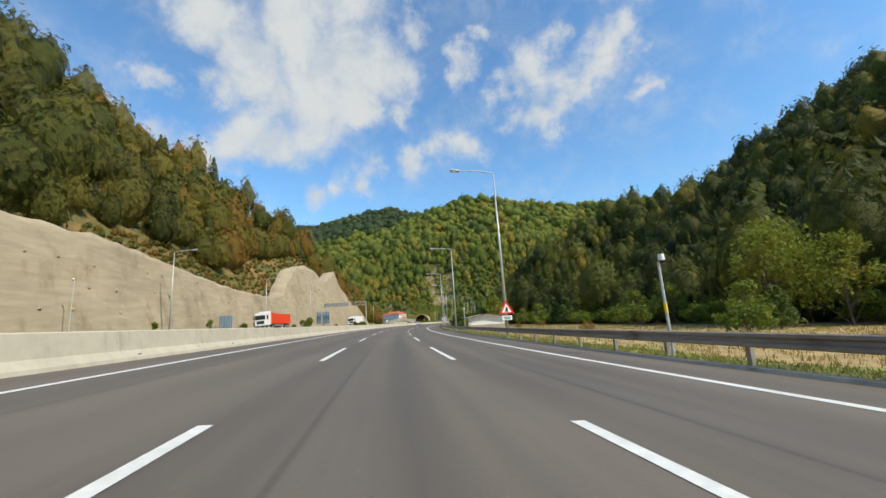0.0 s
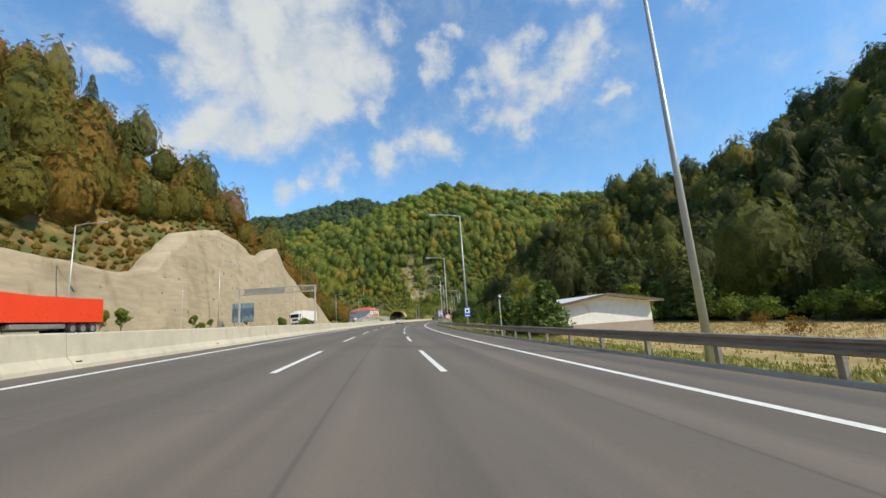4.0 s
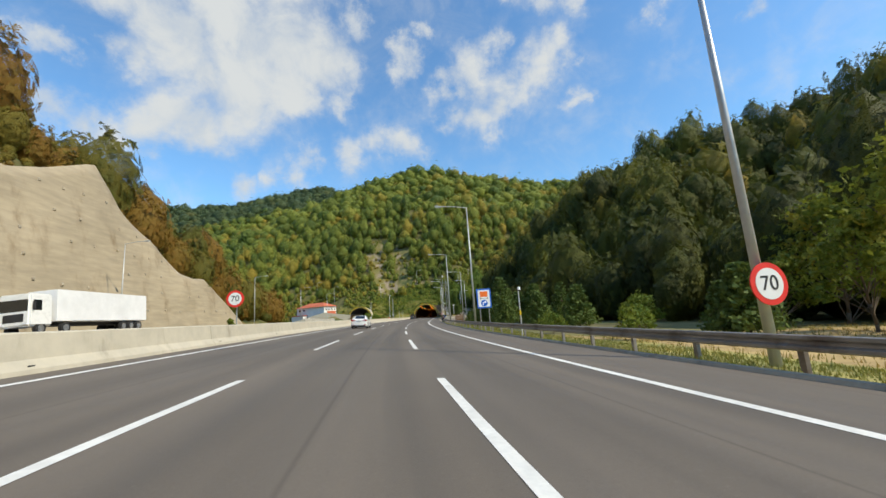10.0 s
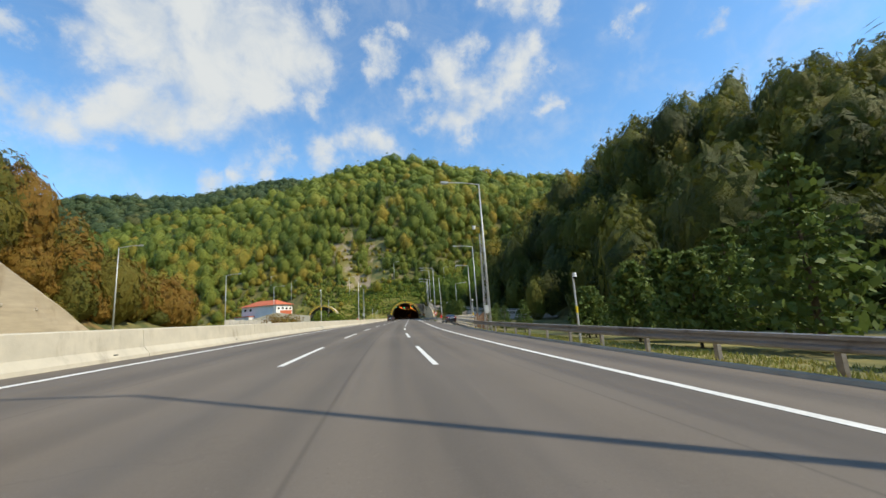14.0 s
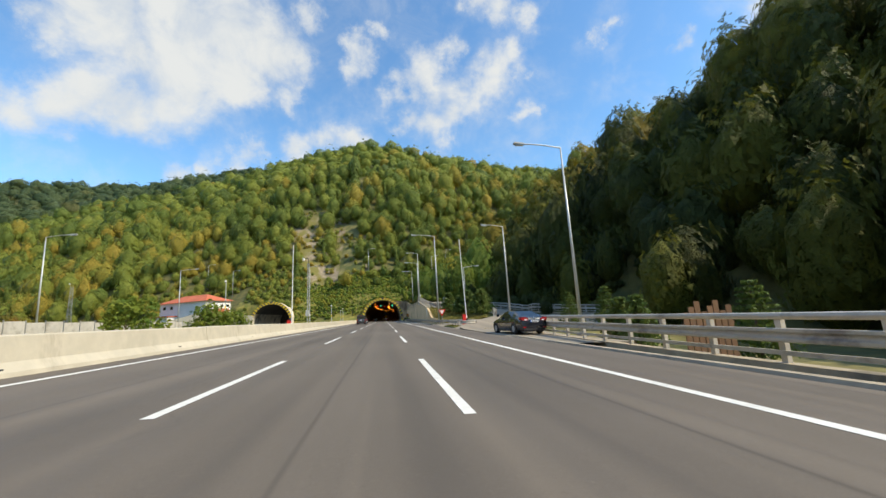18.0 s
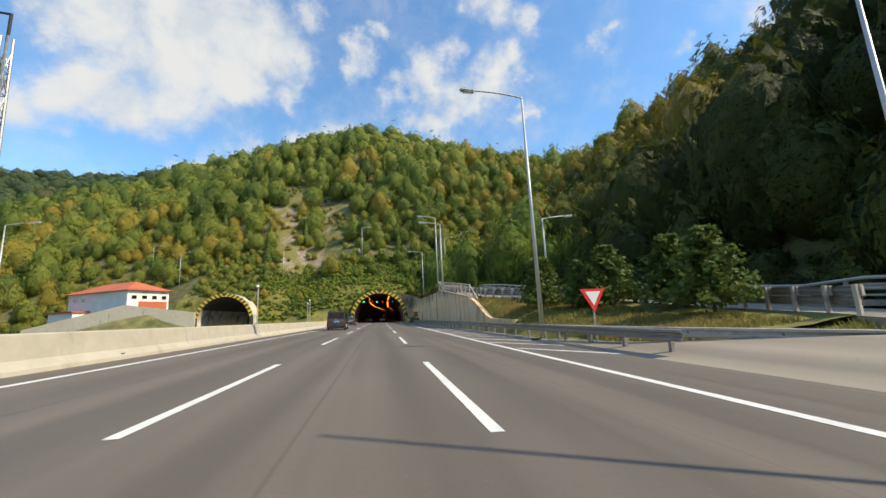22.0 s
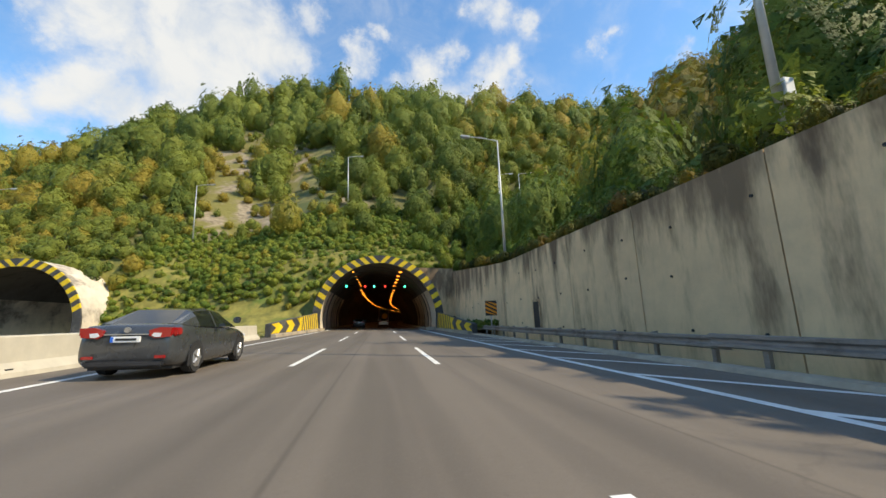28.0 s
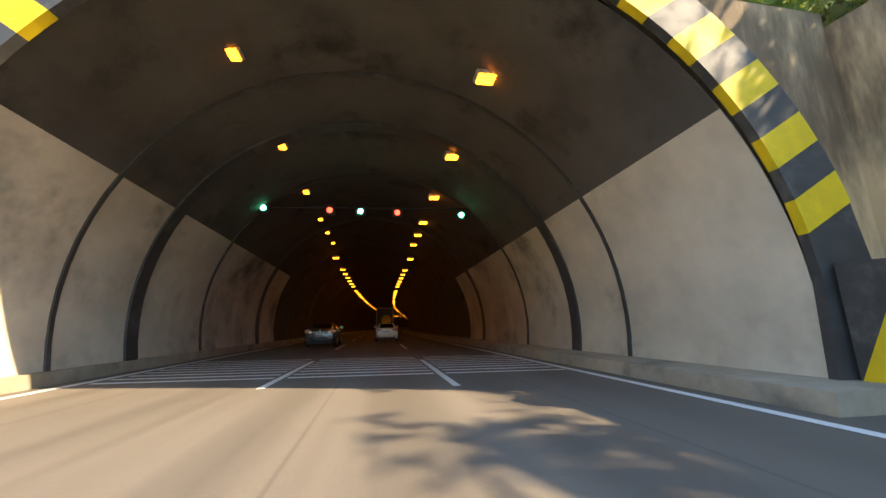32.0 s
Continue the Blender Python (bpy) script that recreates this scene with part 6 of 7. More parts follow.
def wheel(parent, x, y, r, w=0.21):
    side = 1 if x > 0 else -1
    bm = tube_bm((x - side * w / 2, y, r), (x + side * w / 2, y, r), r, n=24)
    bmesh.ops.bevel(bm, geom=[e for e in bm.edges if abs((e.verts[0].co - e.verts[1].co).x) < 1e-4], offset=0.025, segments=2, affect="EDGES")
    tyre = part("wheel", bm, M_TYRE, parent)
    part("rim", tube_bm((x + side * (w / 2 - 0.06), y, r), (x + side * (w / 2 + 0.004), y, r), r * 0.66, r * 0.6, 20), M_RIM, tyre)
    hub = bmesh.new()
    for k in range(5):
        a = k * 2 * math.pi / 5
        tube(hub, (x + side * (w / 2 + 0.012), y + 0.04 * math.cos(a), r + 0.04 * math.sin(a)), (x + side * (w / 2 + 0.008), y + r * 0.58 * math.cos(a), r + r * 0.58 * math.sin(a)), 0.03, 0.02, 6)
    part("rim_star", hub, M_RIM, tyre)


def vehicle(name, m, paint, L, body, cabin, wheels, wheel_r, tail, plate_z, label, tail_w=0.3, ground=0.0):
    """body: (y, low, top, half width) from tail to nose; cabin: (y, base, top, base half width, top half width, side, roof)."""
    v = thing(name, m, label, "van" if name == "van" else "car", "cars on the motorway")
    rows = []
    for y, lo, hi, w in body:
        half = [(w * 0.9, lo), (w * 0.985, lo + 0.07), (w, lo + (hi - lo) * 0.35), (w * 0.99, lo + (hi - lo) * 0.62), (w * 0.955, hi - 0.07), (w * 0.88, hi - 0.01), (w * 0.45, hi + 0.012)]
        rows.append([Vector((-x, y, z)) for x, z in half] + [Vector((x, y, z)) for x, z in half[::-1]])
    part("body", loft(rows, ""), paint, v, smooth=True)
    panes = {k: bmesh.new() for k in ("rear_window", "windscreen", "side_window_l", "side_window_r")}
    roof = bmesh.new()
    for a, b in zip(cabin, cabin[1:]):
        def ring(c):
            return [Vector((sx * wx, c[0], z)) for sx, wx, z in ((-1, c[3], c[1]), (-1, c[3] * 0.35 + c[4] * 0.65 + 0.015, c[1] + (c[2] - c[1]) * 0.62), (-1, c[4], c[2] - 0.05 * (c[2] > c[1] + 0.1)), (-1, c[4] * 0.8, c[2]), (1, c[4] * 0.8, c[2]), (1, c[4], c[2] - 0.05 * (c[2] > c[1] + 0.1)), (1, c[3] * 0.35 + c[4] * 0.65 + 0.015, c[1] + (c[2] - c[1]) * 0.62), (1, c[3], c[1]))]
        ra, rb = ring(a), ring(b)
        for j in range(7):
            mats = a[5] if j in (0, 1, 5, 6) else a[6]
            if j in (2, 4):
                mats = "p"
            pane = "side_window_l" if j < 2 else "side_window_r" if j > 4 else "rear_window" if a[0] < -0.6 else "windscreen"
            bm = panes[pane] if mats == "g" else roof
            q = [bm.verts.new(p) for p in (ra[j], ra[j + 1], rb[j + 1], rb[j])]
            try:
                bm.faces.new(q)
            except ValueError:
                pass
    if cabin[0][2] - cabin[0][1] > 0.3:
        c = cabin[0]
        bm = panes["rear_window"]
        bm.faces.new([bm.verts.new(p) for p in (Vector((-c[3] * 0.93, c[0] - 0.004, c[1] + 0.08)), Vector((c[3] * 0.93, c[0] - 0.004, c[1] + 0.08)), Vector((c[4] * 0.92, c[0] - 0.004, c[2] - 0.14)), Vector((-c[4] * 0.92, c[0] - 0.004, c[2] - 0.14)))])
        roof.faces.new([roof.verts.new(p) for p in (Vector((-c[3], c[0], c[1])), Vector((c[3], c[0], c[1])), Vector((c[4], c[0], c[2] - 0.05)), Vector((c[4] * 0.8, c[0], c[2])), Vector((-c[4] * 0.8, c[0], c[2])), Vector((-c[4], c[0], c[2] - 0.05)))])
    for bm in (roof, *panes.values()):
        bmesh.ops.remove_doubles(bm, verts=bm.verts[:], dist=0.0005)
        bmesh.ops.recalc_face_normals(bm, faces=bm.faces[:])
    for pane, bm in panes.items():
        part("side_window" if pane[:4] == "side" else pane, bm, M_GLASS_DARK, v, "tinted glass")
    part("roof", roof, paint, v, smooth=False)
    w0 = max(b[3] for b in body)
    for y in wheels:
        for sx in (-1, 1):
            arch = plate(bmesh.new(), [(-(wheel_r + 0.06), wheel_r * 0.55)] + disc(0, wheel_r, wheel_r + 0.06, 14, math.pi, 0) + [((wheel_r + 0.06), wheel_r * 0.55)], -0.004, 0.004)
            bmesh.ops.transform(arch, matrix=Matrix.Translation((sx * (w0 + 0.004), y, 0)) @ pose(0, 0, 0, 0, 0, 90), verts=arch.verts[:])
            part("wheel_arch", arch, M_DARK, v)
            wheel(v, sx * (w0 - 0.085), y, wheel_r)
    y0 = min(b[0] for b in body)
    z0, z1, tw = tail
    for sx in (-1, 1):
        x_out = w0 * 0.97
        if name == "van":
            part("tail_lamp", box_bm(min(sx * x_out, sx * (x_out - tail_w)), max(sx * x_out, sx * (x_out - tail_w)), y0 - 0.03 + tw, y0 + 0.26 + tw, z0, z1, 0.025), M_TAIL, v, "red tail lamp")
        else:
            lamp = part("tail_lamp", plate(bmesh.new(), [(sx * x, z) for x, z in ((0.42, z0 + 0.02), (0.5, z0 - 0.03), (0.79, z0), (0.82, z1 + 0.02), (0.6, z1 + 0.03), (0.4, z1 - 0.03))][::sx], y0 - 0.022, y0 + 0.16), M_TAIL, v, "red tail lamp")
            part("lamp_wrap", box_bm(min(sx * 0.7, sx * 0.885), max(sx * 0.7, sx * 0.885), y0 + 0.05, y0 + 0.3, z0 + 0.01, z1 + 0.015, 0.03), M_TAIL, lamp)
            part("clear_lens", plate(bmesh.new(), [(sx * x, z) for x, z in ((0.46, z0 + 0.03), (0.52, z0 - 0.005), (0.62, z0 + 0.0), (0.64, z0 + 0.075), (0.5, z0 + 0.085))][::sx], y0 - 0.032, y0 - 0.02), M_CLEAR, lamp)
        part("reflector", box_bm(min(sx * w0 * 0.82, sx * w0 * 0.6), max(sx * w0 * 0.82, sx * w0 * 0.6), y0 - 0.025, y0 + 0.05, 0.4, 0.46, 0.01), M_TAIL, v)
        part("mirror", box_bm(min(sx * (w0 - 0.02), sx * (w0 + 0.17)), max(sx * (w0 - 0.02), sx * (w0 + 0.17)), L * 0.17, L * 0.17 + 0.12, cabin[0][1] + 0.02, cabin[0][1] + 0.19, 0.03), paint, v)
        for hy in ((-0.06, 0.12) if name != "van" else (0.12,)):
            part("door_handle", box_bm(min(sx * (w0 - 0.02), sx * (w0 + 0.025)), max(sx * (w0 - 0.02), sx * (w0 + 0.025)), L * hy - 0.1, L * hy + 0.1, cabin[0][1] - 0.13, cabin[0][1] - 0.1, 0.008), paint, v)
        part("head_lamp", box_bm(min(sx * w0 * 0.5, sx * w0 * 0.86), max(sx * w0 * 0.5, sx * w0 * 0.86), L * 0.5 - 0.16, L * 0.5 - 0.03, 0.62, 0.76, 0.03), M_CLEAR, v)
    if name != "van":
        part("chrome_strip", box_bm(-0.4, 0.4, y0 - 0.025, y0 + 0.05, plate_z + 0.14, plate_z + 0.165, 0.006), M_RIM, v)
    part("bumper_trim", box_bm(-w0 * 0.78, w0 * 0.78, y0 - 0.02, y0 + 0.2, 0.24, 0.36, 0.03), M_DARK, v)
    plate_ob = part("number_plate", box_bm(-0.26, 0.26, y0 - 0.035 + (0.03 if name == "van" else 0), y0 + 0.04, plate_z, plate_z + 0.115, 0.004), M_SIGN_WHITE, v, "white number plate")
    part("plate_bar", box_bm(-0.17, 0.2, y0 - 0.043 + (0.03 if name == "van" else 0), y0 - 0.037 + (0.03 if name == "van" else 0), plate_z + 0.035, plate_z + 0.08), M_DARK, plate_ob)
    part("plate_band", box_bm(-0.26, -0.21, y0 - 0.043 + (0.03 if name == "van" else 0), y0 - 0.037 + (0.03 if name == "van" else 0), plate_z + 0.004, plate_z + 0.111), M_BLUE, plate_ob)
    part("badge", plate(bmesh.new(), disc(0, plate_z + 0.24, 0.055, 14), y0 - 0.02, y0 + 0.03), M_RIM, v)
    part("underside", box_bm(-w0 * 0.86, w0 * 0.86, -L * 0.44, L * 0.44, 0.17, 0.3), M_DARK, v)
    return v


def sedan(m, paint, label):
    L = 4.62
    body = [(-2.3, 0.42, 0.8, 0.74), (-2.27, 0.33, 0.94, 0.82), (-2.16, 0.26, 1.04, 0.87), (-1.8, 0.22, 1.08, 0.89), (-1.2, 0.2, 1.03, 0.9), (0, 0.19, 0.99, 0.9), (0.9, 0.19, 0.96, 0.9), (1.5, 0.2, 0.9, 0.89), (1.95, 0.22, 0.8, 0.86), (2.2, 0.25, 0.68, 0.78), (2.31, 0.34, 0.56, 0.64)]
    cab = [(-1.85, 1.05, 1.08, 0.82, 0.7, "p", "g"), (-1.1, 1.0, 1.39, 0.84, 0.62, "g", "p"), (-0.28, 0.98, 1.45, 0.85, 0.62, "p", "p"), (-0.2, 0.98, 1.45, 0.85, 0.62, "g", "p"), (0.42, 0.97, 1.4, 0.85, 0.62, "g", "g"), (1.28, 0.94, 0.97, 0.82, 0.68, "p", "p")]
    return vehicle("car", m, paint, L, body, cab, (-1.34, 1.36), 0.32, (0.82, 0.98, 0.0), 0.72, label, 0.42)


def van(m, paint, label):
    L = 4.9
    body = [(-2.45, 0.42, 1.1, 0.9), (-2.42, 0.32, 1.14, 0.94), (-2.2, 0.26, 1.15, 0.955), (0, 0.24, 1.14, 0.955), (1.4, 0.24, 1.12, 0.95), (1.9, 0.25, 1.06, 0.93), (2.25, 0.27, 0.92, 0.88), (2.44, 0.34, 0.72, 0.76)]
    cab = [(-2.41, 1.1, 1.92, 0.93, 0.8, "p", "p"), (-2.2, 1.1, 1.96, 0.94, 0.8, "g", "p"), (-0.95, 1.1, 1.97, 0.94, 0.8, "p", "p"), (-0.85, 1.1, 1.97, 0.94, 0.8, "g", "p"), (0.15, 1.1, 1.96, 0.94, 0.8, "p", "p"), (0.25, 1.1, 1.96, 0.94, 0.8, "g", "p"), (1.0, 1.09, 1.86, 0.93, 0.77, "g", "g"), (1.9, 1.03, 1.08, 0.88, 0.7, "p", "p")]
    v = vehicle("van", m, paint, L, body, cab, (-1.55, 1.45), 0.34, (0.78, 1.14, 0.0), 0.82, label, 0.17)
    part("brake_lamp", box_bm(-0.2, 0.2, -2.44, -2.38, 1.84, 1.9, 0.01), M_TAIL, v)
    part("wiper", tube_bm((0.05, -2.44, 1.2), (0.55, -2.44, 1.24), 0.014, n=6), M_DARK, v)
    return v


def truck(m, trailer, label):
    """A tractor with its trailer; it faces +y."""
    v = thing("truck", m, label, "truck", "trucks")
    part("cab", box_bm(-1.25, 1.25, 5.6, 7.8, 0.7, 3.5, 0.14), M_CAR_WHITE, v, "white cab")
    part("windscreen", box_bm(-1.1, 1.1, 7.76, 7.83, 2.0, 3.0, 0.03), M_GLASS_DARK, v)
    for sx in (-1, 1):
        part("side_window", box_bm(min(sx * 1.23, sx * 1.27), max(sx * 1.23, sx * 1.27), 6.7, 7.5, 2.05, 2.95, 0.015), M_GLASS_DARK, v)
        part("head_lamp", box_bm(sx * 0.9 - 0.2, sx * 0.9 + 0.2, 7.76, 7.84, 0.85, 1.05, 0.02), M_CLEAR, v)
        part("mirror", box_bm(min(sx * 1.3, sx * 1.5), max(sx * 1.3, sx * 1.5), 7.5, 7.62, 2.1, 2.8, 0.03), M_DARK, v)
    part("grille", box_bm(-0.8, 0.8, 7.77, 7.82, 1.1, 1.8, 0.02), M_DARK, v)
    part("chassis", box_bm(-0.5, 0.5, -6.6, 7.2, 0.75, 1.05), M_DARK, v)
    if trailer == "tank":
        bm = bmesh.new()
        line = [(5.2, 3.75), (3.6, 3.5), (2.0, 3.42), (0.3, 3.38), (-1.5, 3.42), (-3.4, 3.4), (-5.2, 3.45), (-6.9, 3.5)]
        low, top = [], []
        for sx in (-1.25, 1.25):
            low.append([bm.verts.new((sx, y, 1.1)) for y, z in line])
            top.append([bm.verts.new((sx, y, z)) for y, z in line])
        for i in range(len(line) - 1):
            for side in (0, 1):
                bm.faces.new((low[side][i], low[side][i + 1], top[side][i + 1], top[side][i]))
            bm.faces.new((top[0][i], top[0][i + 1], top[1][i + 1], top[1][i]))
        for i in (0, -1):
            bm.faces.new((low[0][i], low[1][i], top[1][i], top[0][i]))
        bmesh.ops.recalc_face_normals(bm, faces=bm.faces[:])
        part("tarpaulin", bm, M_TANK, v, "sagging red tarpaulin")
        part("bulkhead", box_bm(-1.27, 1.27, 5.2, 5.32, 1.0, 3.9, 0.02), M_SIGN_WHITE, v)
        for k in range(6):
            part("strap", box_bm(1.252, 1.262, -6.3 + k * 2.1, -6.22 + k * 2.1, 1.1, 3.2), M_TANK, v)
        part("side_guard", box_bm(-1.2, 1.2, -2.4, 2.8, 0.55, 0.95, 0.02), M_GALV, v)
    elif trailer == "box":
        part("trailer_box", box_bm(-1.27, 1.27, -6.9, 5.2, 1.08, 4.0, 0.04), M_TARP, v, "white tarpaulin box")
        for k in range(12):
            part("side_rib", box_bm(1.272, 1.29, -6.6 + k, -6.54 + k, 1.15, 3.9), M_GALV, v)
        part("writing_bar", box_bm(1.293, 1.3, -3.5, 2.2, 2.6, 3.1), M_BLUE, v)
        part("writing_bar", box_bm(1.293, 1.3, 2.5, 4.6, 1.4, 3.4), M_DARK, v)
    else:
        part("trailer_box", box_bm(-1.27, 1.27, -6.9, 5.2, 1.08, 4.0, 0.04), M_TARP, v, "box trailer")
        part("rear_door", box_bm(-1.2, 1.2, -6.94, -6.903, 1.15, 3.93, 0.01), material("truck_door", (0.03, 0.027, 0.04), 0.5), v, "dark printed rear door")
        part("yellow_disc", plate(bmesh.new(), disc(0.25, 2.2, 0.72), -6.955, -6.945), M_YELLOW, v, "yellow disc")
        part("bumper_bar", box_bm(-1.2, 1.2, -6.9, -6.75, 0.55, 0.75, 0.02), M_RED, v)
        for sx in (-1, 1):
            part("tail_lamp", box_bm(sx * 1.0 - 0.18, sx * 1.0 + 0.18, -6.96, -6.9, 0.8, 0.95, 0.01), M_TAIL, v)
    for y in (-5.6, -4.4, -3.2, 4.2, 6.7):
        for sx in (-1, 1):
            wheel(v, sx * 1.08, y, 0.5, 0.32)
    return v


def on_road(s, u, turn=0.0):
    p, a = at(s, u, 0.012), turn_at(s)
    bank = math.degrees(math.atan(float(np.interp(s, LINE_S, LINE_BANK))))
    return pose(p.x, p.y, p.z, 0, 0, a) @ pose(0, 0, 0, 0, -bank, turn)


sedan(on_road(-186.2, -4.1), M_CAR_WHITE, "white sedan car in the fast lane, seen from behind")
van(on_road(-57.5, -4.3), M_CAR_VAN, "dark grey passenger van in the fast lane")
sedan(on_road(-30.2, -4.95), M_CAR_GREY, "dark grey sedan car in the fast lane near the tunnel")
sedan(on_road(-118.9, 8.5, 6), M_CAR_BLACK, "black sedan car standing on the side lane by the parapet")
sedan(on_road(34, 0.7), M_CAR_WHITE, "white sedan car driving inside the tunnel")
sedan(on_road(26.5, -3.4), M_CAR_GREY, "dark grey sedan car inside the tunnel")
truck(on_road(66, 0.9), "door", "box truck with a dark, yellow-disced rear door in the tunnel")
truck(on_road(-267.5, -31.3, 180), "tank", "articulated truck with a white cab and red tarpaulin trailer")
truck(on_road(-189, -31.5, 180), "box", "articulated truck with a white cab and white box trailer")


# ---- trees ----
def lump_template(seed, level, tufts, tall=1.1, spread=1.0, leaf=0.12, core=0.82):
    """A crown about one unit in radius: a lumpy core under many bent leaf tufts."""
    rng = np.random.RandomState(seed)
    bm = bmesh.new()
    bmesh.ops.create_icosphere(bm, subdivisions=level, radius=1.0)
    for v in bm.verts:
        d = v.co.normalized()
        k = 1 + 0.34 * noise.noise(d * 1.7 + Vector((seed, 0, 0))) + 0.26 * noise.noise(d * 4.1 + Vector((0, seed, 0)))
        v.co = Vector((d.x * spread, d.y * spread, d.z * tall * (1.0 if d.z > 0 else 0.8))) * core * k
    core_v = np.array([v.co[:] for v in bm.verts])
    core_f = np.array([[v.index for v in f.verts] for f in bm.faces])
    bm.free()
    V, F = [core_v], [core_f]
    n = len(core_v)
    q = rng.normal(size=(tufts, 3))
    q /= np.linalg.norm(q, axis=1, keepdims=True)
    q = q[q[:, 2] > -0.6]
    for d in q:
        k = 1 + 0.34 * noise.noise(Vector(d) * 1.7 + Vector((seed, 0, 0))) + 0.26 * noise.noise(Vector(d) * 4.1 + Vector((0, seed, 0)))
        c = np.array([d[0] * spread, d[1] * spread, d[2] * tall * (1.0 if d[2] > 0 else 0.8)]) * core * k * rng.uniform(0.93, 1.1)
        a = np.cross(d, rng.normal(size=3))
        a /= np.linalg.norm(a)
        b = np.cross(d, a)
        r = leaf * rng.uniform(0.6, 1.35)
        lift = d * rng.uniform(-0.6, 0.6)
        V.append(np.array([c - a * r, c + a * r + d * r * 0.3, c + (b * rng.choice((-1, 1)) + lift) * r * 1.1]))
        F.append(np.array([[0, 1, 2]]) + n)
        n += 3
    return np.concatenate(V), np.concatenate(F)


def cone_template(seed, layers=7, per=9):
    """A conifer crown, unit radius at its foot and three units tall, of drooping boughs."""
    rng = np.random.RandomState(seed)
    V, F, n = [], [], 0
    for k in range(layers):
        z, r = 0.15 + 2.75 * k / layers, 1.0 * (1 - k / layers) ** 0.85 + 0.06
        for j in range(per):
            a = 2 * math.pi * (j + rng.uniform(-0.3, 0.3)) / per + k
            rr = r * rng.uniform(0.75, 1.15)
            d = np.array([math.cos(a), math.sin(a), 0])
            side = np.array([-d[1], d[0], 0]) * rr * 0.36
            top = np.array([0, 0, z + 0.42])
            tip = d * rr + np.array([0, 0, z - 0.12 - 0.1 * rng.rand()])
            mid = d * rr * 0.55 + np.array([0, 0, z + 0.2])
            V.append(np.array([top, mid + side, tip, mid - side, mid + np.array([0, 0, 0.12])]))
            F.append(np.array([[0, 1, 4], [1, 2, 4], [2, 3, 4], [3, 0, 4]]) + n)
            n += 5
    V.append(np.array([[-0.05, 0, 0], [0.05, 0, 0], [0, 0.06, 0], [0, 0, 3.1]]))
    F.append(np.array([[0, 1, 3], [1, 2, 3], [2, 0, 3]]) + n)
    return np.concatenate(V), np.concatenate(F)


def stuff_mesh(name, templates, which, places, sizes, tints, mat, squash=None):
    """Many plants joined in one mesh; tint is kept plant by plant."""
    VV, FF, TT, n = [], [], [], 0
    rng = np.random.RandomState(len(which))
    for t, (tv, tf) in enumerate(templates):
        ids = np.where(which == t)[0]
        if not len(ids):
            continue
        a = rng.uniform(0, 2 * math.pi, len(ids))
        c, s = np.cos(a)[:, None], np.sin(a)[:, None]
        sz = sizes[ids]
        x = (tv[None, :, 0] * c - tv[None, :, 1] * s) * sz[:, 0:1] + places[ids, 0:1]
        y = (tv[None, :, 0] * s + tv[None, :, 1] * c) * sz[:, 0:1] + places[ids, 1:2]
        z = tv[None, :, 2] * sz[:, 1:2] + places[ids, 2:3]
        VV.append(np.stack([x, y, z], -1).reshape(-1, 3))
        f = tf[None] + (np.arange(len(ids)) * len(tv))[:, None, None] + n
        FF.append(f.reshape(-1, 3))
        TT.append(np.repeat(tints[ids], len(tv)))
        n += len(ids) * len(tv)
    V, F, T = np.concatenate(VV), np.concatenate(FF), np.concatenate(TT)
    me = bpy.data.meshes.new(name)
    me.vertices.add(len(V))
    me.vertices.foreach_set("co", V.ravel())
    me.loops.add(len(F) * 3)
    me.loops.foreach_set("vertex_index", F.ravel())
    me.polygons.add(len(F))
    me.polygons.foreach_set("loop_start", np.arange(0, len(F) * 3, 3))
    me.polygons.foreach_set("loop_total", np.full(len(F), 3))
    at_ = me.attributes.new("tint", "FLOAT", "POINT")
    at_.data.foreach_set("value", T)
    me.materials.append(mat)
    me.update(calc_edges=True)
    return me


NEAR = [lump_template(k, 1, 460, 1.05 + 0.12 * (k % 3), 1.0, 0.11, 0.8) for k in range(1, 6)]
FULL = [lump_template(k + 10, 1, 300, 1.05 + 0.1 * (k % 3), 1.0, 0.13, 0.8) for k in range(1, 6)]
LEAN = [lump_template(k + 20, 1, 22, 1.05, 1.0, 0.22) for k in range(4)]
MID = [lump_template(k + 30, 1, 165, 1.05 + 0.1 * (k % 3), 1.0, 0.15, 0.82) for k in range(1, 6)]
CONES = [cone_template(k) for k in (3, 5)]
ALL, ALL_NEAR = MID + CONES, NEAR + CONES

rngt = np.random.RandomState(21)


def scatter(x0, x1, y0, y1, gap):
    xs, ys = np.meshgrid(np.arange(x0, x1, gap), np.arange(y0, y1, gap))
    xs, ys = xs.ravel(), ys.ravel()
    return xs + rngt.uniform(-0.45, 0.45, len(xs)) * gap, ys + rngt.uniform(-0.45, 0.45, len(ys)) * gap


def height_at(x, y):
    i = np.clip(np.searchsorted(gx, x) - 1, 0, nx - 2)
    j = np.clip(np.searchsorted(gy, y) - 1, 0, len(gy) - 2)
    a, b = (x - gx[i]) / (gx[i + 1] - gx[i]), (y - gy[j]) / (gy[j + 1] - gy[j])
    return (1 - b) * ((1 - a) * GZ[j * nx + i] + a * GZ[j * nx + i + 1]) + b * ((1 - a) * GZ[(j + 1) * nx + i] + a * GZ[(j + 1) * nx + i + 1])


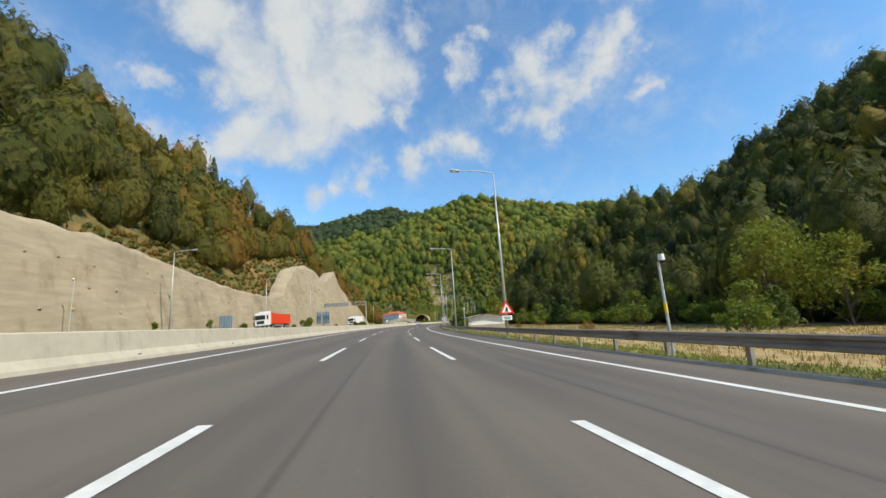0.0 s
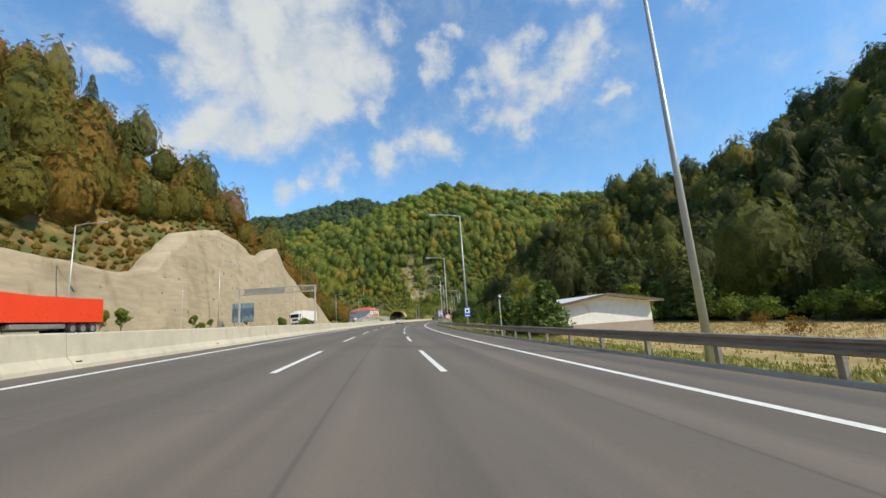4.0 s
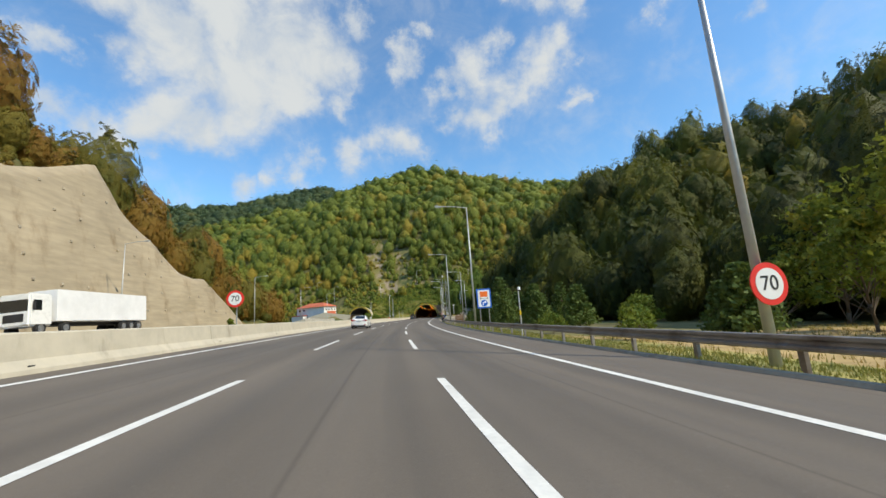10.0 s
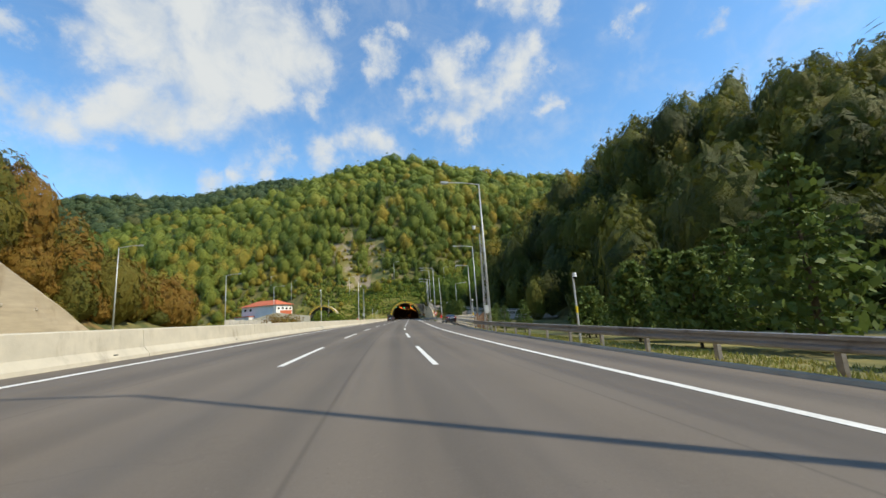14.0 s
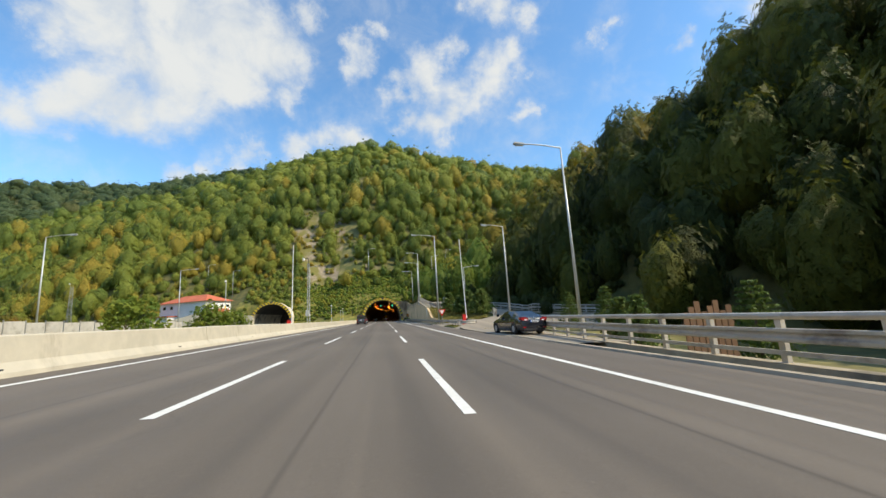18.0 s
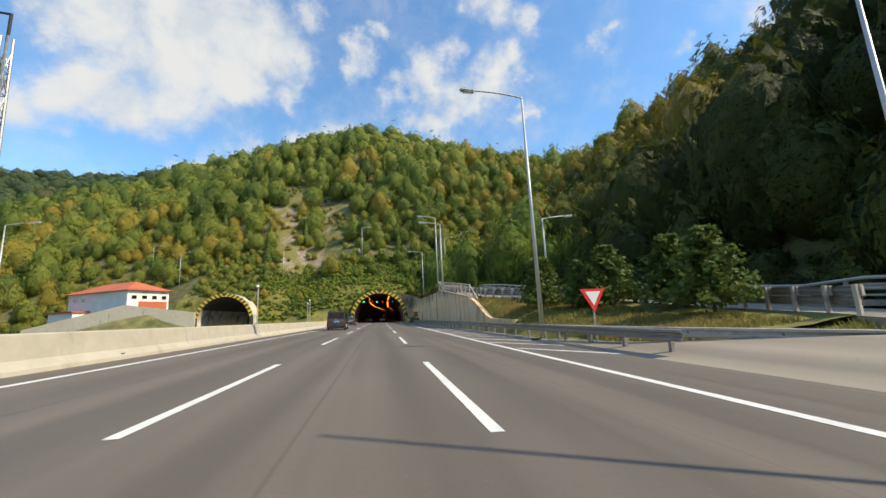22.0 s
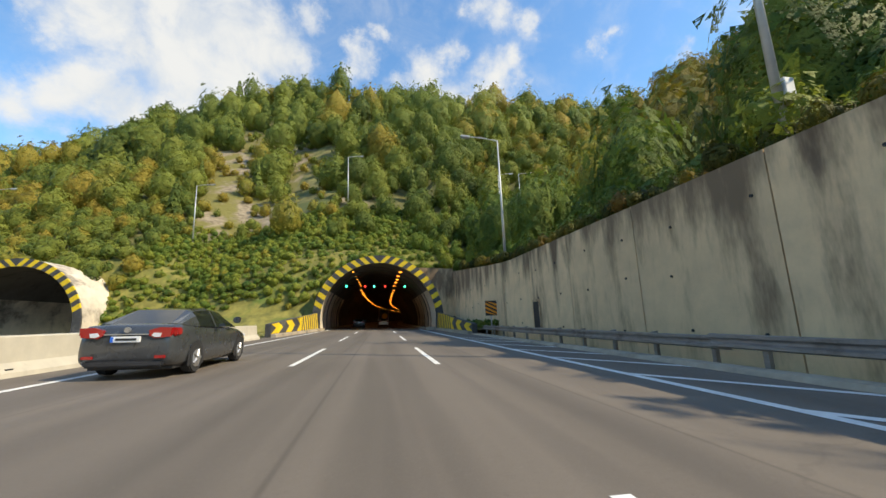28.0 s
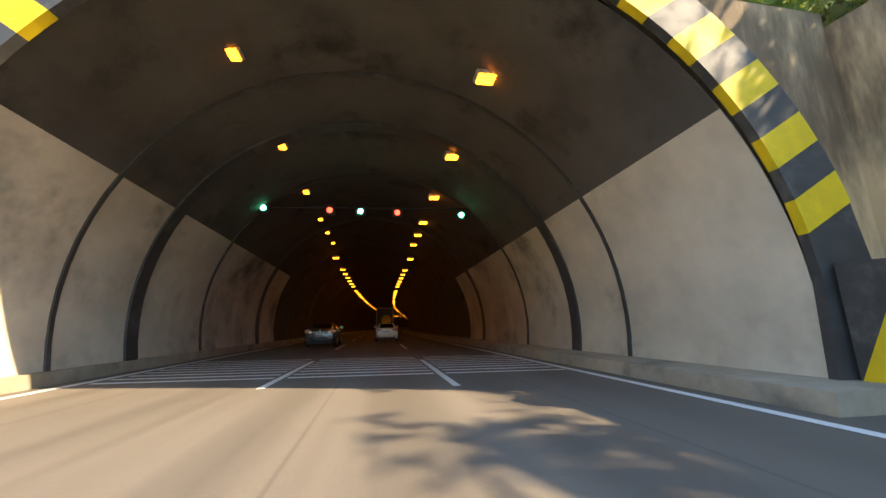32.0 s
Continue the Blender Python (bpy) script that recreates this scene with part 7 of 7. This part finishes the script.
def seen_from_road(x, y, z):
    """Leaves out the woods on slopes that face away from the road all along."""
    keep = np.zeros(len(x), bool)
    for s in (-360, -320, -280, -240, -200, -160, -120, -80, -40, -12):
        e = at(s, 0, 3.0)
        ok = np.ones(len(x), bool)
        for f in np.linspace(0.08, 0.94, 44):
            px, py, pz = e.x + (x - e.x) * f, e.y + (y - e.y) * f, e.z + (z - e.z) * f
            ok &= height_at(px, py) < pz + 1.0
        keep |= ok
    return keep


def on_wall(x, y):
    s, u = road_place(x, y)
    return np.where((u < 15) & (s > -46) & (s < 6), np.interp(s, RW_S, RW_H), -9.0)


def scree_mask(x, y):
    return np.array([scree_at(a, b) for a, b in zip(x, y)], bool)


def wood(name, label, box_, gap, size, tint, mat, templates, rule, cones=0.0, tall=1.35, lift=None, sunny=None):
    x, y = scatter(*box_, gap)
    z = height_at(x, y)
    if lift:
        z = np.maximum(z, lift(x, y))
    s, u = road_place(x, y)
    ok = rule(x, y, z, s, u)
    if size > 2.5:
        ok &= ~scree_mask(x, y)
    x, y, z, s, u = x[ok], y[ok], z[ok], s[ok], u[ok]
    n = len(x)
    r = size * np.clip(np.exp(rngt.normal(-0.04, 0.34, n)), 0.5, 1.85) * np.where((y > 8) & (size > 2), np.where(x < 5, np.interp(y, [10, 30, 70], [0.5, 0.62, 1.0]), np.interp(y, [10, 60], [0.6, 1.0])), np.clip((np.abs(u) - 2) / 30, 0.7, 1.0))
    if size < 2.5:
        r = size * rngt.uniform(0.6, 1.35, n)
    h = r * tall * rngt.uniform(0.85, 1.25, n)
    ok = seen_from_road(x, y, z + h * 1.6)
    x, y, z, r, h = x[ok], y[ok], z[ok], r[ok], h[ok]
    n = len(x)
    patch = np.array([noise.noise((a * 0.03, b * 0.03, 7.7)) for a, b in zip(x, y)])
    t = np.clip(tint + 0.42 * patch + rngt.normal(0, 0.24, n), 0, 1)
    if sunny:
        t = np.clip(t + sunny(x, y), 0, 1)
    nb = len(templates) - (2 if cones else 0)
    which = rngt.randint(0, nb, n)
    if cones:
        c = rngt.rand(n) < cones
        which = np.where(c, nb + rngt.randint(0, 2, n), which)
        h = np.where(c, r * 1.15, h)
        r = np.where(c, r * 0.8, r)
        t = np.where(c, t * 0.35, t)
        z = np.where(c, z - h * 0.9, z)
    places = np.stack([x, y, z + h * 0.72], 1)
    me = stuff_mesh(name, templates, which, places, np.stack([r, h], 1), t, mat)
    ob = tagged(new(name, me), label, "forest", kind="stuff")
    return n


def fringe_lift(x, y):
    s, u = road_place(x, y)
    return np.where((u < 15) & (s > -46) & (s < 6), np.interp(s, RW_S, RW_H) - 0.1, -9.0)


def left_rule(x, y, z, s, u):
    top = np.interp(s, WALL_S, WALL_H)
    return (((s < -123) & (u < wall_u(s) - 0.2 * top - np.interp(s, [-340, -300, -225, -190, -150], [12, 17, 18, 12, 9]))) | ((s >= -123) & (u < np.interp(s, [-123, -100, -90], [-54, -60, -115])))) & (u > -190) & (y < 8)


def right_rule(x, y, z, s, u):
    edge = np.interp(s, EDGE_S, EDGE_U)
    ramp = np.interp(s, RAMP_S, RAMP_U) + np.interp(s, [-112, -100, -55, -40], [7.5, 10.5, 11, 7.5])
    clear = np.where(s > -112, np.maximum(edge * 0, ramp), edge + 2)
    clear = np.where(s > -38, 24.0, clear)
    return (u > clear) & (y < 30) & (u < 330) & ~((s > -107) & (s < -90) & (u < 36.8))


def main_rule(x, y, z, s, u):
    portal = (np.abs(x + 0.1) < 11) & (y < 17) | (np.abs(x + 41) < 13) & (y < 26) | ((x < -46) & (x > -96) & (y < 38)) | ((x > -34) & (x < -10) & (y < 22))
    return (y > 14) & (y < 185) & ~portal & (z > 3) & ~((x > 9) & (y < 16))


near_of = lambda rule: (lambda x, y, z, s, u: rule(x, y, z, s, u) & (np.abs(u) < 74) & (y < 60))
far_of = lambda rule: (lambda x, y, z, s, u: rule(x, y, z, s, u) & ~((np.abs(u) < 74) & (y < 60)))
wood("forest_left_edge", "autumn mixed trees in green and ochre close above the cutting", (-130, 20, -440, 10), 5.0, 3.8, 0.6, M_LEAF_BROWN, ALL_NEAR, near_of(left_rule), 0.06, 1.45, sunny=lambda x, y: -0.3 * np.clip((-228 - y) / 25, 0, 1))
wood("forest_left", "autumn mixed forest in green, ochre and rust on the hillside above the cutting", (-260, -20, -440, 10), 5.8, 4.0, 0.6, M_LEAF_BROWN, ALL, far_of(left_rule), 0.12, 1.5, sunny=lambda x, y: -0.3 * np.clip((-228 - y) / 25, 0, 1))
# right woods: sunny paints sunlit crowns into the tint, towards crest and tunnel
wood("forest_right_edge", "dark green trees at the foot of the steep shaded hillside", (8, 130, -440, 60), 4.9, 3.5, 0.38, M_LEAF_SHADE, NEAR, near_of(right_rule), 0.0, 1.55, sunny=lambda x, y: 0.4 * np.clip((y + 55) / 45, 0, 1) + 0.22 * np.clip((height_at(x, y) - 22) / 25, 0, 1))
wood("forest_right", "dark green broadleaf forest on the steep shaded hillside", (8, 330, -440, 60), 5.6, 3.7, 0.34, M_LEAF_SHADE, ALL, far_of(right_rule), 0.03, 1.5, sunny=lambda x, y: 0.4 * np.clip((y + 55) / 45, 0, 1) + 0.22 * np.clip((height_at(x, y) - 22) / 25, 0, 1))
wood("forest_main_foot", "mixed green and yellowing trees on the slope above the tunnels", (-110, 90, 12, 76), 4.5, 2.9, 0.68, M_LEAF, ALL_NEAR, lambda x, y, z, s, u: main_rule(x, y, z, s, u) & (y < 75), 0.02, 1.15)
wood("forest_main", "mixed green and yellowing forest on the mountain above the tunnels", (-290, 200, 12, 190), 5.4, 3.5, 0.66, M_LEAF, ALL, lambda x, y, z, s, u: main_rule(x, y, z, s, u) & ((y >= 75) | (x < -110) | (x > 90)), 0.05, 1.4)
wood("forest_far", "distant forest on the mountain ridge behind", (-700, 700, 170, 520), 9.4, 6.5, 0.55, M_LEAF, LEAN, lambda x, y, z, s, u: (y > 180) & (z > 40), tall=0.95)
wood("forest_horizon", "distant wooded ridge on the horizon", (-1400, -150, 500, 960), 15, 10.0, 0.4, M_LEAF_HAZE, LEAN, lambda x, y, z, s, u: z > 150, tall=0.9)
wood("hillside_scrub", "low ochre and green scrub along the top of the cutting", (-80, 40, -430, -110), 1.75, 0.75, 0.6, M_LEAF_BROWN, MID,
     lambda x, y, z, s, u: (s < -122) & (u < wall_u(s) - 0.2 * np.interp(s, WALL_S, WALL_H) - 0.8) & (u > wall_u(s) - 0.2 * np.interp(s, WALL_S, WALL_H) - 18), tall=0.9)
wood("scree_scrub", "sparse yellow-green scrub on the rocky scar", (-70, 0, 24, 125), 2.4, 1.1, 0.8, M_LEAF, FULL, lambda x, y, z, s, u: scree_mask(x, y) & (rngt.rand(len(x)) < 0.1 + 0.42 * (np.sin(x * 0.35 + y * 0.11) + np.sin(y * 0.23) > 0.1)), tall=0.95)
wood("bank_hedge", "dense low green shrubs on the bank between the tunnels", (-34, 9, 7, 31), 0.8, 0.62, 0.62, M_LEAF_NEAR, LEAN, lambda x, y, z, s, u: (z > 1.5) & (y > np.interp(x, [-34, -14, -10, 9], [9.5, 8.6, 8.2, 8]) + 0.6 * np.sin(x * 0.7)), tall=0.85,
     lift=lambda x, y: np.where(np.abs(x + 0.1) < ARCH_OUT, ARCH_Z + np.sqrt(np.maximum(ARCH_OUT ** 2 - (x + 0.1) ** 2, 0)), -9.0))
wood("wall_shrubs", "shrubs and young trees above the retaining wall", (5.5, 40, -44, 30), 1.6, 1.0, 0.55, M_LEAF_NEAR, FULL, lambda x, y, z, s, u: (u > np.where(s < -36, np.interp(s, RAMP_S, RAMP_U) + 3.4, np.where(y > 9, 5.5, 11.2))) & (u < 24), tall=1.1, lift=lambda x, y: on_wall(x, y))
wood("wall_trees", "dark green trees standing above the retaining wall", (12, 40, -46, 24), 3.4, 3.5, 0.45, M_LEAF_NEAR, NEAR, lambda x, y, z, s, u: (u > np.where(s < -34, np.interp(s, RAMP_S, RAMP_U) + 5.5, np.interp(s, [-34, -28, 0], [17.5, 15.4, 14.0]))) & (u < 30), tall=1.6, lift=lambda x, y: on_wall(x, y))
wood("left_scrub", "low scrub and weeds beyond the opposite carriageway", (-130, -36, -128, 4), 4.2, 1.9, 0.62, M_LEAF_BROWN, FULL, lambda x, y, z, s, u: (s > -120) & (u < -50) & ((s < -92) | (x < -100)), tall=0.95)
wood("cutting_end_trees", "orange-brown trees at the end of the cutting", (-100, -36, -170, -88), 3.3, 3.4, 0.78, M_LEAF_BROWN, NEAR, lambda x, y, z, s, u: (s > -162) & (u < wall_u(s) - 0.2 * np.interp(s, WALL_S, WALL_H) - 2.5) & (u > -80), tall=1.25)


wood("portal_scrub", "green scrub and young trees round the second tunnel mouth", (-100, -33, 11, 40), 1.9, 1.2, 0.6, M_LEAF, MID, lambda x, y, z, s, u: (z > 1.2) & (y > np.where(np.abs(x + 41) < 9, 13.5, 15)) & ~((x < -54) & (x > -84) & (y < 31)), tall=1.0,
     lift=lambda x, y: np.where((np.abs(x + 41) < ARCH_OUT) & (y < 24), ARCH_Z + np.sqrt(np.maximum(ARCH_OUT ** 2 - (x + 41) ** 2, 0)), -9.0))


wood("wall_fringe", "low brown and green plants along the top of the retaining wall", (9.0, 12.5, -43, 6), 0.75, 0.42, 0.62, M_LEAF_BROWN, MID, lambda x, y, z, s, u: (u > 9.75) & (u < 11.6) & (s > -42), tall=0.95, lift=fringe_lift)
wood("apron_weeds", "rank dark green weeds behind the striped approach wall", (7.0, 9.2, -14, 6), 0.5, 0.3, 0.35, M_LEAF_NEAR, LEAN, lambda x, y, z, s, u: (u > 7.55) & (u < 8.95) & (s > -13) & (s < 4.4), tall=1.0, lift=lambda x, y: np.full(len(x), 0.25))
wood("junction_scrub", "dark green scrub behind the side road's parapet", (14, 60, -112, -60), 2.0, 1.1, 0.25, M_LEAF_SHADE, MID, lambda x, y, z, s, u: (s > -108) & (s < -70) & (u > np.where(s < -91, 37.5, np.interp(s, RAMP_S, RAMP_U) + 4.6)) & (u < 44), tall=1.15)


# ---- single trees, built once and then copied ----
def leaf_cloud(name, centres, radii, count, leaf, seed, mat, tint, flat=1.0):
    rng = np.random.RandomState(seed)
    V, F, n = [], [], 0
    for c, r in zip(centres, radii):
        for _ in range(count):
            d = rng.normal(size=3)
            d /= np.linalg.norm(d)
            p = c + d * r * rng.uniform(0.45, 1.05) * np.array([1, 1, flat])
            a = rng.normal(size=3)
            a /= np.linalg.norm(a)
            b = np.cross(a, d + rng.normal(size=3) * 0.5)
            b /= np.linalg.norm(b) + 1e-6
            l = leaf * rng.uniform(0.6, 1.4)
            V.append(np.array([p - a * l, p + b * l * 0.6, p + a * l, p - b * l * 0.6]))
            F += [(n, n + 1, n + 2), (n, n + 2, n + 3)]
            n += 4
    me = mesh_of(name, np.concatenate(V).tolist(), F, mat)
    at_ = me.attributes.new("tint", "FLOAT", "POINT")
    base = np.repeat(np.clip(rng.normal(tint, 0.12, len(centres)), 0, 1), count * 4)
    at_.data.foreach_set("value", base)
    return me


def broad_tree(seed, height, spread, mat, tint, label, m, leaf=0.2, count=62, clusters=20):
    rng = np.random.RandomState(seed)
    g = thing("tree", m, label, "tree", "roadside trees")
    bm = bmesh.new()
    base, lean = Vector((0, 0, -0.6)), Vector((rng.uniform(-0.04, 0.04), rng.uniform(-0.04, 0.04), 1))
    p, r = base, 0.035 * height * 0.45
    line = [p]
    for k in range(5):
        q = p + lean * height * 0.17 + Vector((rng.uniform(-0.1, 0.1), rng.uniform(-0.1, 0.1), 0))
        tube(bm, p, q, r, r * 0.78, 8)
        p, r = q, r * 0.78
        line.append(p)
    part("trunk", bm, M_BARK, g, smooth=True)
    cs, rs = [], []
    limbs = bmesh.new()
    for k in range(clusters):
        f = rng.uniform(0.18, 1.0)
        a = rng.uniform(0, 2 * math.pi)
        wide_ = spread * math.sin(math.pi * min(1.0, 0.18 + 0.8 * f)) ** 0.7 * rng.uniform(0.35, 1.0)
        c = np.array([math.cos(a) * wide_, math.sin(a) * wide_, height * (0.16 + 0.8 * f)])
        i = min(len(line) - 2, int(f * 4))
        tube(limbs, line[i] + (line[i + 1] - line[i]) * 0.5, Vector(c), 0.02 * height * 0.25, 0.012, 5)
        cs.append(c)
        rs.append(spread * rng.uniform(0.26, 0.46))
    part("branching", limbs, M_BARK, g)
    part("crown", leaf_cloud("crown", cs, rs, count, leaf, seed, mat, tint), None, g)
    return g


def pine(seed, height, spread, tint, label, m, mat=None):
    rng = np.random.RandomState(seed)
    g = thing("pine_tree", m, label, "tree", "roadside pines")
    part("trunk", tube_bm((0, 0, -0.6), (0, 0, height * 0.96), 0.02 * height, 0.015, 8), M_BARK, g, smooth=True)
    limbs, cs, rs = bmesh.new(), [], []
    z = height * 0.1
    while z < height * 0.97:
        f = 1 - z / height
        n = 5 + int(3 * f)
        a0 = rng.uniform(0, 6)
        for j in range(n):
            a = a0 + 2 * math.pi * j / n + rng.uniform(-0.25, 0.25)
            l = spread * (f ** 0.75) * rng.uniform(0.7, 1.15) + 0.12
            tip = Vector((math.cos(a) * l, math.sin(a) * l, z + l * 0.22))
            tube(limbs, (0, 0, z), tip, 0.018, 0.006, 4)
            for q in (0.45, 0.75, 1.0):
                cs.append(np.array([tip.x * q, tip.y * q, z + (tip.z - z) * q]))
                rs.append(0.2 + 0.16 * l)
        z += height * 0.075
    part("branching", limbs, M_BARK, g)
    part("crown", leaf_cloud("needles", cs, rs, 13, 0.17, seed, mat or M_PINE, tint, 0.55), None, g)
    return g


def ground_pose(s, u, turn=0.0, scale=1.0):
    p = at(s, u)
    return pose(p.x, p.y, land_z(p.x, p.y) - 0.05, 0, 0, turn) @ Matrix.Scale(scale, 4)


random.seed(77)
ash = broad_tree(5, 8.0, 2.9, M_LEAF_NEAR, 0.8, "tall yellow-green tree with open feathery crown in the dry field", ground_pose(-322, 42) @ Matrix.Scale(1.4, 4), clusters=30)
ash2 = broad_tree(9, 6.0, 2.2, M_LEAF_NEAR, 0.6, "young green broadleaf tree at the roadside", ground_pose(-273.5, 12.0) @ Matrix.Scale(0.62, 4), clusters=24)
bush = broad_tree(14, 2.6, 1.7, M_LEAF_NEAR, 0.45, "round green bush at the roadside", ground_pose(-236, 24), leaf=0.15, count=60, clusters=22)
weed = broad_tree(17, 2.3, 0.75, M_LEAF_NEAR, 0.62, "slim bright green sapling by the median", ground_pose(-300, -14), leaf=0.13, clusters=16)
redbush = broad_tree(19, 1.6, 1.3, M_LEAF_BROWN, 0.85, "low russet shrub with bare twigs", ground_pose(-148, -12), leaf=0.1, count=34, clusters=14)
pine_a = pine(3, 7.5, 2.3, 0.75, "young green pine beside the motorway", ground_pose(-176, 15))
pine_b = pine(8, 5.0, 1.9, 0.85, "bushy light green young pine beside the motorway", ground_pose(-180, 19))

spots = [
    (ash, [(-319, 46, 1.5), (-327, 45, 1.2), (-207, 34, 1.3), (-217, 28, 1.3)]),
    (ash2, [(-238, 34, 0.9), (-246, 37, 1.0), (-214, 27, 1.2), (-206, 30, 0.9), (-331, 30, 0.7), (-290, 46, 0.8)]),
    (bush, [(-252, 34, 1.1), (-247, 38, 1.3), (-229, 17, 0.6), (-222, 25, 1.1), (-196, 24, 1.2), (-337, 24, 0.9), (-343, 32, 1.1), (-300, 38, 1.3), (-282, 44, 1.4), (-270, 46, 1.3),
            (-258, 44, 1.2), (-306, 44, 1.2), (-318, 46, 1.3), (-212, 14, 0.7), (-203, 12.5, 0.6), (-232, -17.5, 0.62), (-229, -18.5, 0.7), (-119, -14, 1.0), (-112, -12.4, 0.9), (-106, -13.2, 0.8)]),
    (weed, [(-304, -15, 0.55), (-292, -17, 0.5), (-268, -17, 0.6), (-246, -17, 0.8), (-243, -17.8, 0.9), (-240, -18.5, 0.7), (-233, -10.5, 0.7), (-318, -16, 0.6), (-190, -17, 0.6), (-250, -38.6, 1.3), (-246, -38.8, 1.5), (-228, -39.4, 1.1), (-222, -39.6, 0.9), (-282, -38.2, 0.9), (-262, -38.4, 0.8), (-205, -40.5, 0.8), (-298, -37.6, 0.8)]),
    (redbush, [(-151, -10.6, 0.9), (-144, -11.5, 1.1), (-322, 20, 0.8), (-286, 22, 0.7), (-276, 30, 0.8)]),
    (pine_a, [(-170, 17.5, 0.8), (-187, 20, 0.7), (-136, 17, 0.6), (-128, 16.4, 0.55), (-108.5, 17.5, 0.5), (-113, 18.5, 0.55)]),
    (pine_b, [(-270, 12.2, 0.75), (-267, 11.4, 0.7), (-263.5, 12.2, 0.85), (-260, 13.0, 0.8), (-276.5, 11.6, 0.9), (-164, 18.2, 1.2), (-168, 22.4, 1.3), (-165.6, 20.1, 1.1), (-251, 19.8, 0.8), (-226.6, 20.1, 0.6), (-212, 19.6, 0.7), (-173, 12.8, 0.8), (-167, 14, 0.9), (-182, 14, 0.85), (-190, 16, 0.8), (-196, 18, 0.9), (-162, 13.5, 0.7), (-158, 16, 0.8), (-121, 15.6, 0.7), (-117.5, 16.8, 0.75), (-214, 19, 0.9), (-328, 36, 0.8)]),
]
for source, where in spots:
    for s, u, k in where:
        copy_thing(source, ground_pose(s, u, random.uniform(0, 360), 1.0)).scale = (k, k, k * random.uniform(0.92, 1.1))

for s, u, wide_k, tall_k in ((-75.5, 11.8, 0.9, 0.76), (-78.6, 12.9, 0.62, 0.66), (-79.9, 14.2, 0.98, 0.8), (-83.6, 15.6, 1.0, 0.84), (-87.2, 14.4, 0.9, 0.8)):
    p = at(s, u, bank_height(s, u) - 0.05)
    copy_thing(pine_b, pose(p.x, p.y, p.z, 0, 0, random.uniform(0, 360))).scale = (wide_k, wide_k, tall_k)

# the row of young trees and bushes where the field meets the wood
s = -346.0
while s < -210:
    source = random.choice((bush, bush, ash2, pine_b, bush))
    k = random.uniform(1.1, 1.9) * (0.75 if source is ash2 else 1.0)
    copy_thing(source, ground_pose(s, float(np.interp(s, EDGE_S, EDGE_U)) - random.uniform(0.5, 4.5), random.uniform(0, 360), 1.0)).scale = (k, k, k * random.uniform(0.9, 1.15))
    s += random.uniform(3.2, 6.2)

# ---- grass of the verges ----
def grass(name, label, count, s0, s1, u0, u1, hgt, tint, mat, seed, on=None):
    rng = np.random.RandomState(seed)
    s, u = rng.uniform(s0, s1, count), rng.uniform(u0, u1, count)
    V, F, T = [], [], []
    for i in range(count):
        p = at(s[i], u[i])
        z = land_z(p.x, p.y) - 0.02 if u[i] > 7.7 or u[i] < -8.6 else p.z
        if on:
            p = at(s[i], u[i], on(s[i], u[i]))
            z = p.z - 0.02
        t = min(1, max(0, tint + 0.3 * noise.noise((p.x * 0.2, p.y * 0.2, 1)) + rng.normal(0, 0.1)))
        for k in range(5):
            a = rng.uniform(0, 6.28)
            l = hgt * rng.uniform(0.5, 1.3)
            ox, oy = rng.normal(0, 0.1, 2)
            n = len(V)
            dx, dy = math.cos(a), math.sin(a)
            V += [(p.x + ox - dy * 0.025, p.y + oy + dx * 0.025, z), (p.x + ox + dy * 0.025, p.y + oy - dx * 0.025, z), (p.x + ox + dx * l * 0.5, p.y + oy + dy * l * 0.5, z + l)]
            F.append((n, n + 1, n + 2))
            T += [t] * 3
    me = mesh_of(name, V, F, mat)
    me.attributes.new("tint", "FLOAT", "POINT").data.foreach_set("value", T)
    tagged(new(name, me), label, "grass", kind="stuff")


M_BLADES = foliage("grass_blades", (0.1, 0.15, 0.025), (0.2, 0.22, 0.045), (0.33, 0.27, 0.075), (0.4, 0.27, 0.1), 0.8, 0)
grass("verge_grass", "yellow-green grass along the guard rail", 13000, -362, -150, 7.5, 11.5, 0.13, 0.45, M_BLADES, 5)
grass("field_grass", "dry straw-coloured grass of the field", 12000, -362, -206, 11.5, 44, 0.2, 0.85, M_BLADES, 6)
grass("median_grass", "weeds and grass on the median strip", 5000, -350, -60, -19.5, -8.9, 0.3, 0.5, M_BLADES, 7)
grass("bank_grass_tufts", "grass tufts on the bank below the side road", 2500, -112, -92, 8.4, 14.5, 0.24, 0.42, M_BLADES, 8)
grass("wall_bank_grass", "rough yellow-green grass on the bank above the retaining wall", 9000, -91, -62.5, 9.55, 14.2, 0.18, 0.74, M_BLADES, 12, lambda s, u: bank_height(s, u) if u < bank_in(s) else -1.0)
grass("portal_grass", "grass tufts beside the tunnel mouth", 2500, -60, 4, -20, -8.6, 0.28, 0.5, M_BLADES, 9)
grass("island_grass", "tall yellow-green grass on the traffic island", 900, -104.4, -98.2, 7.2, 9.4, 0.26, 0.55, M_BLADES, 10)
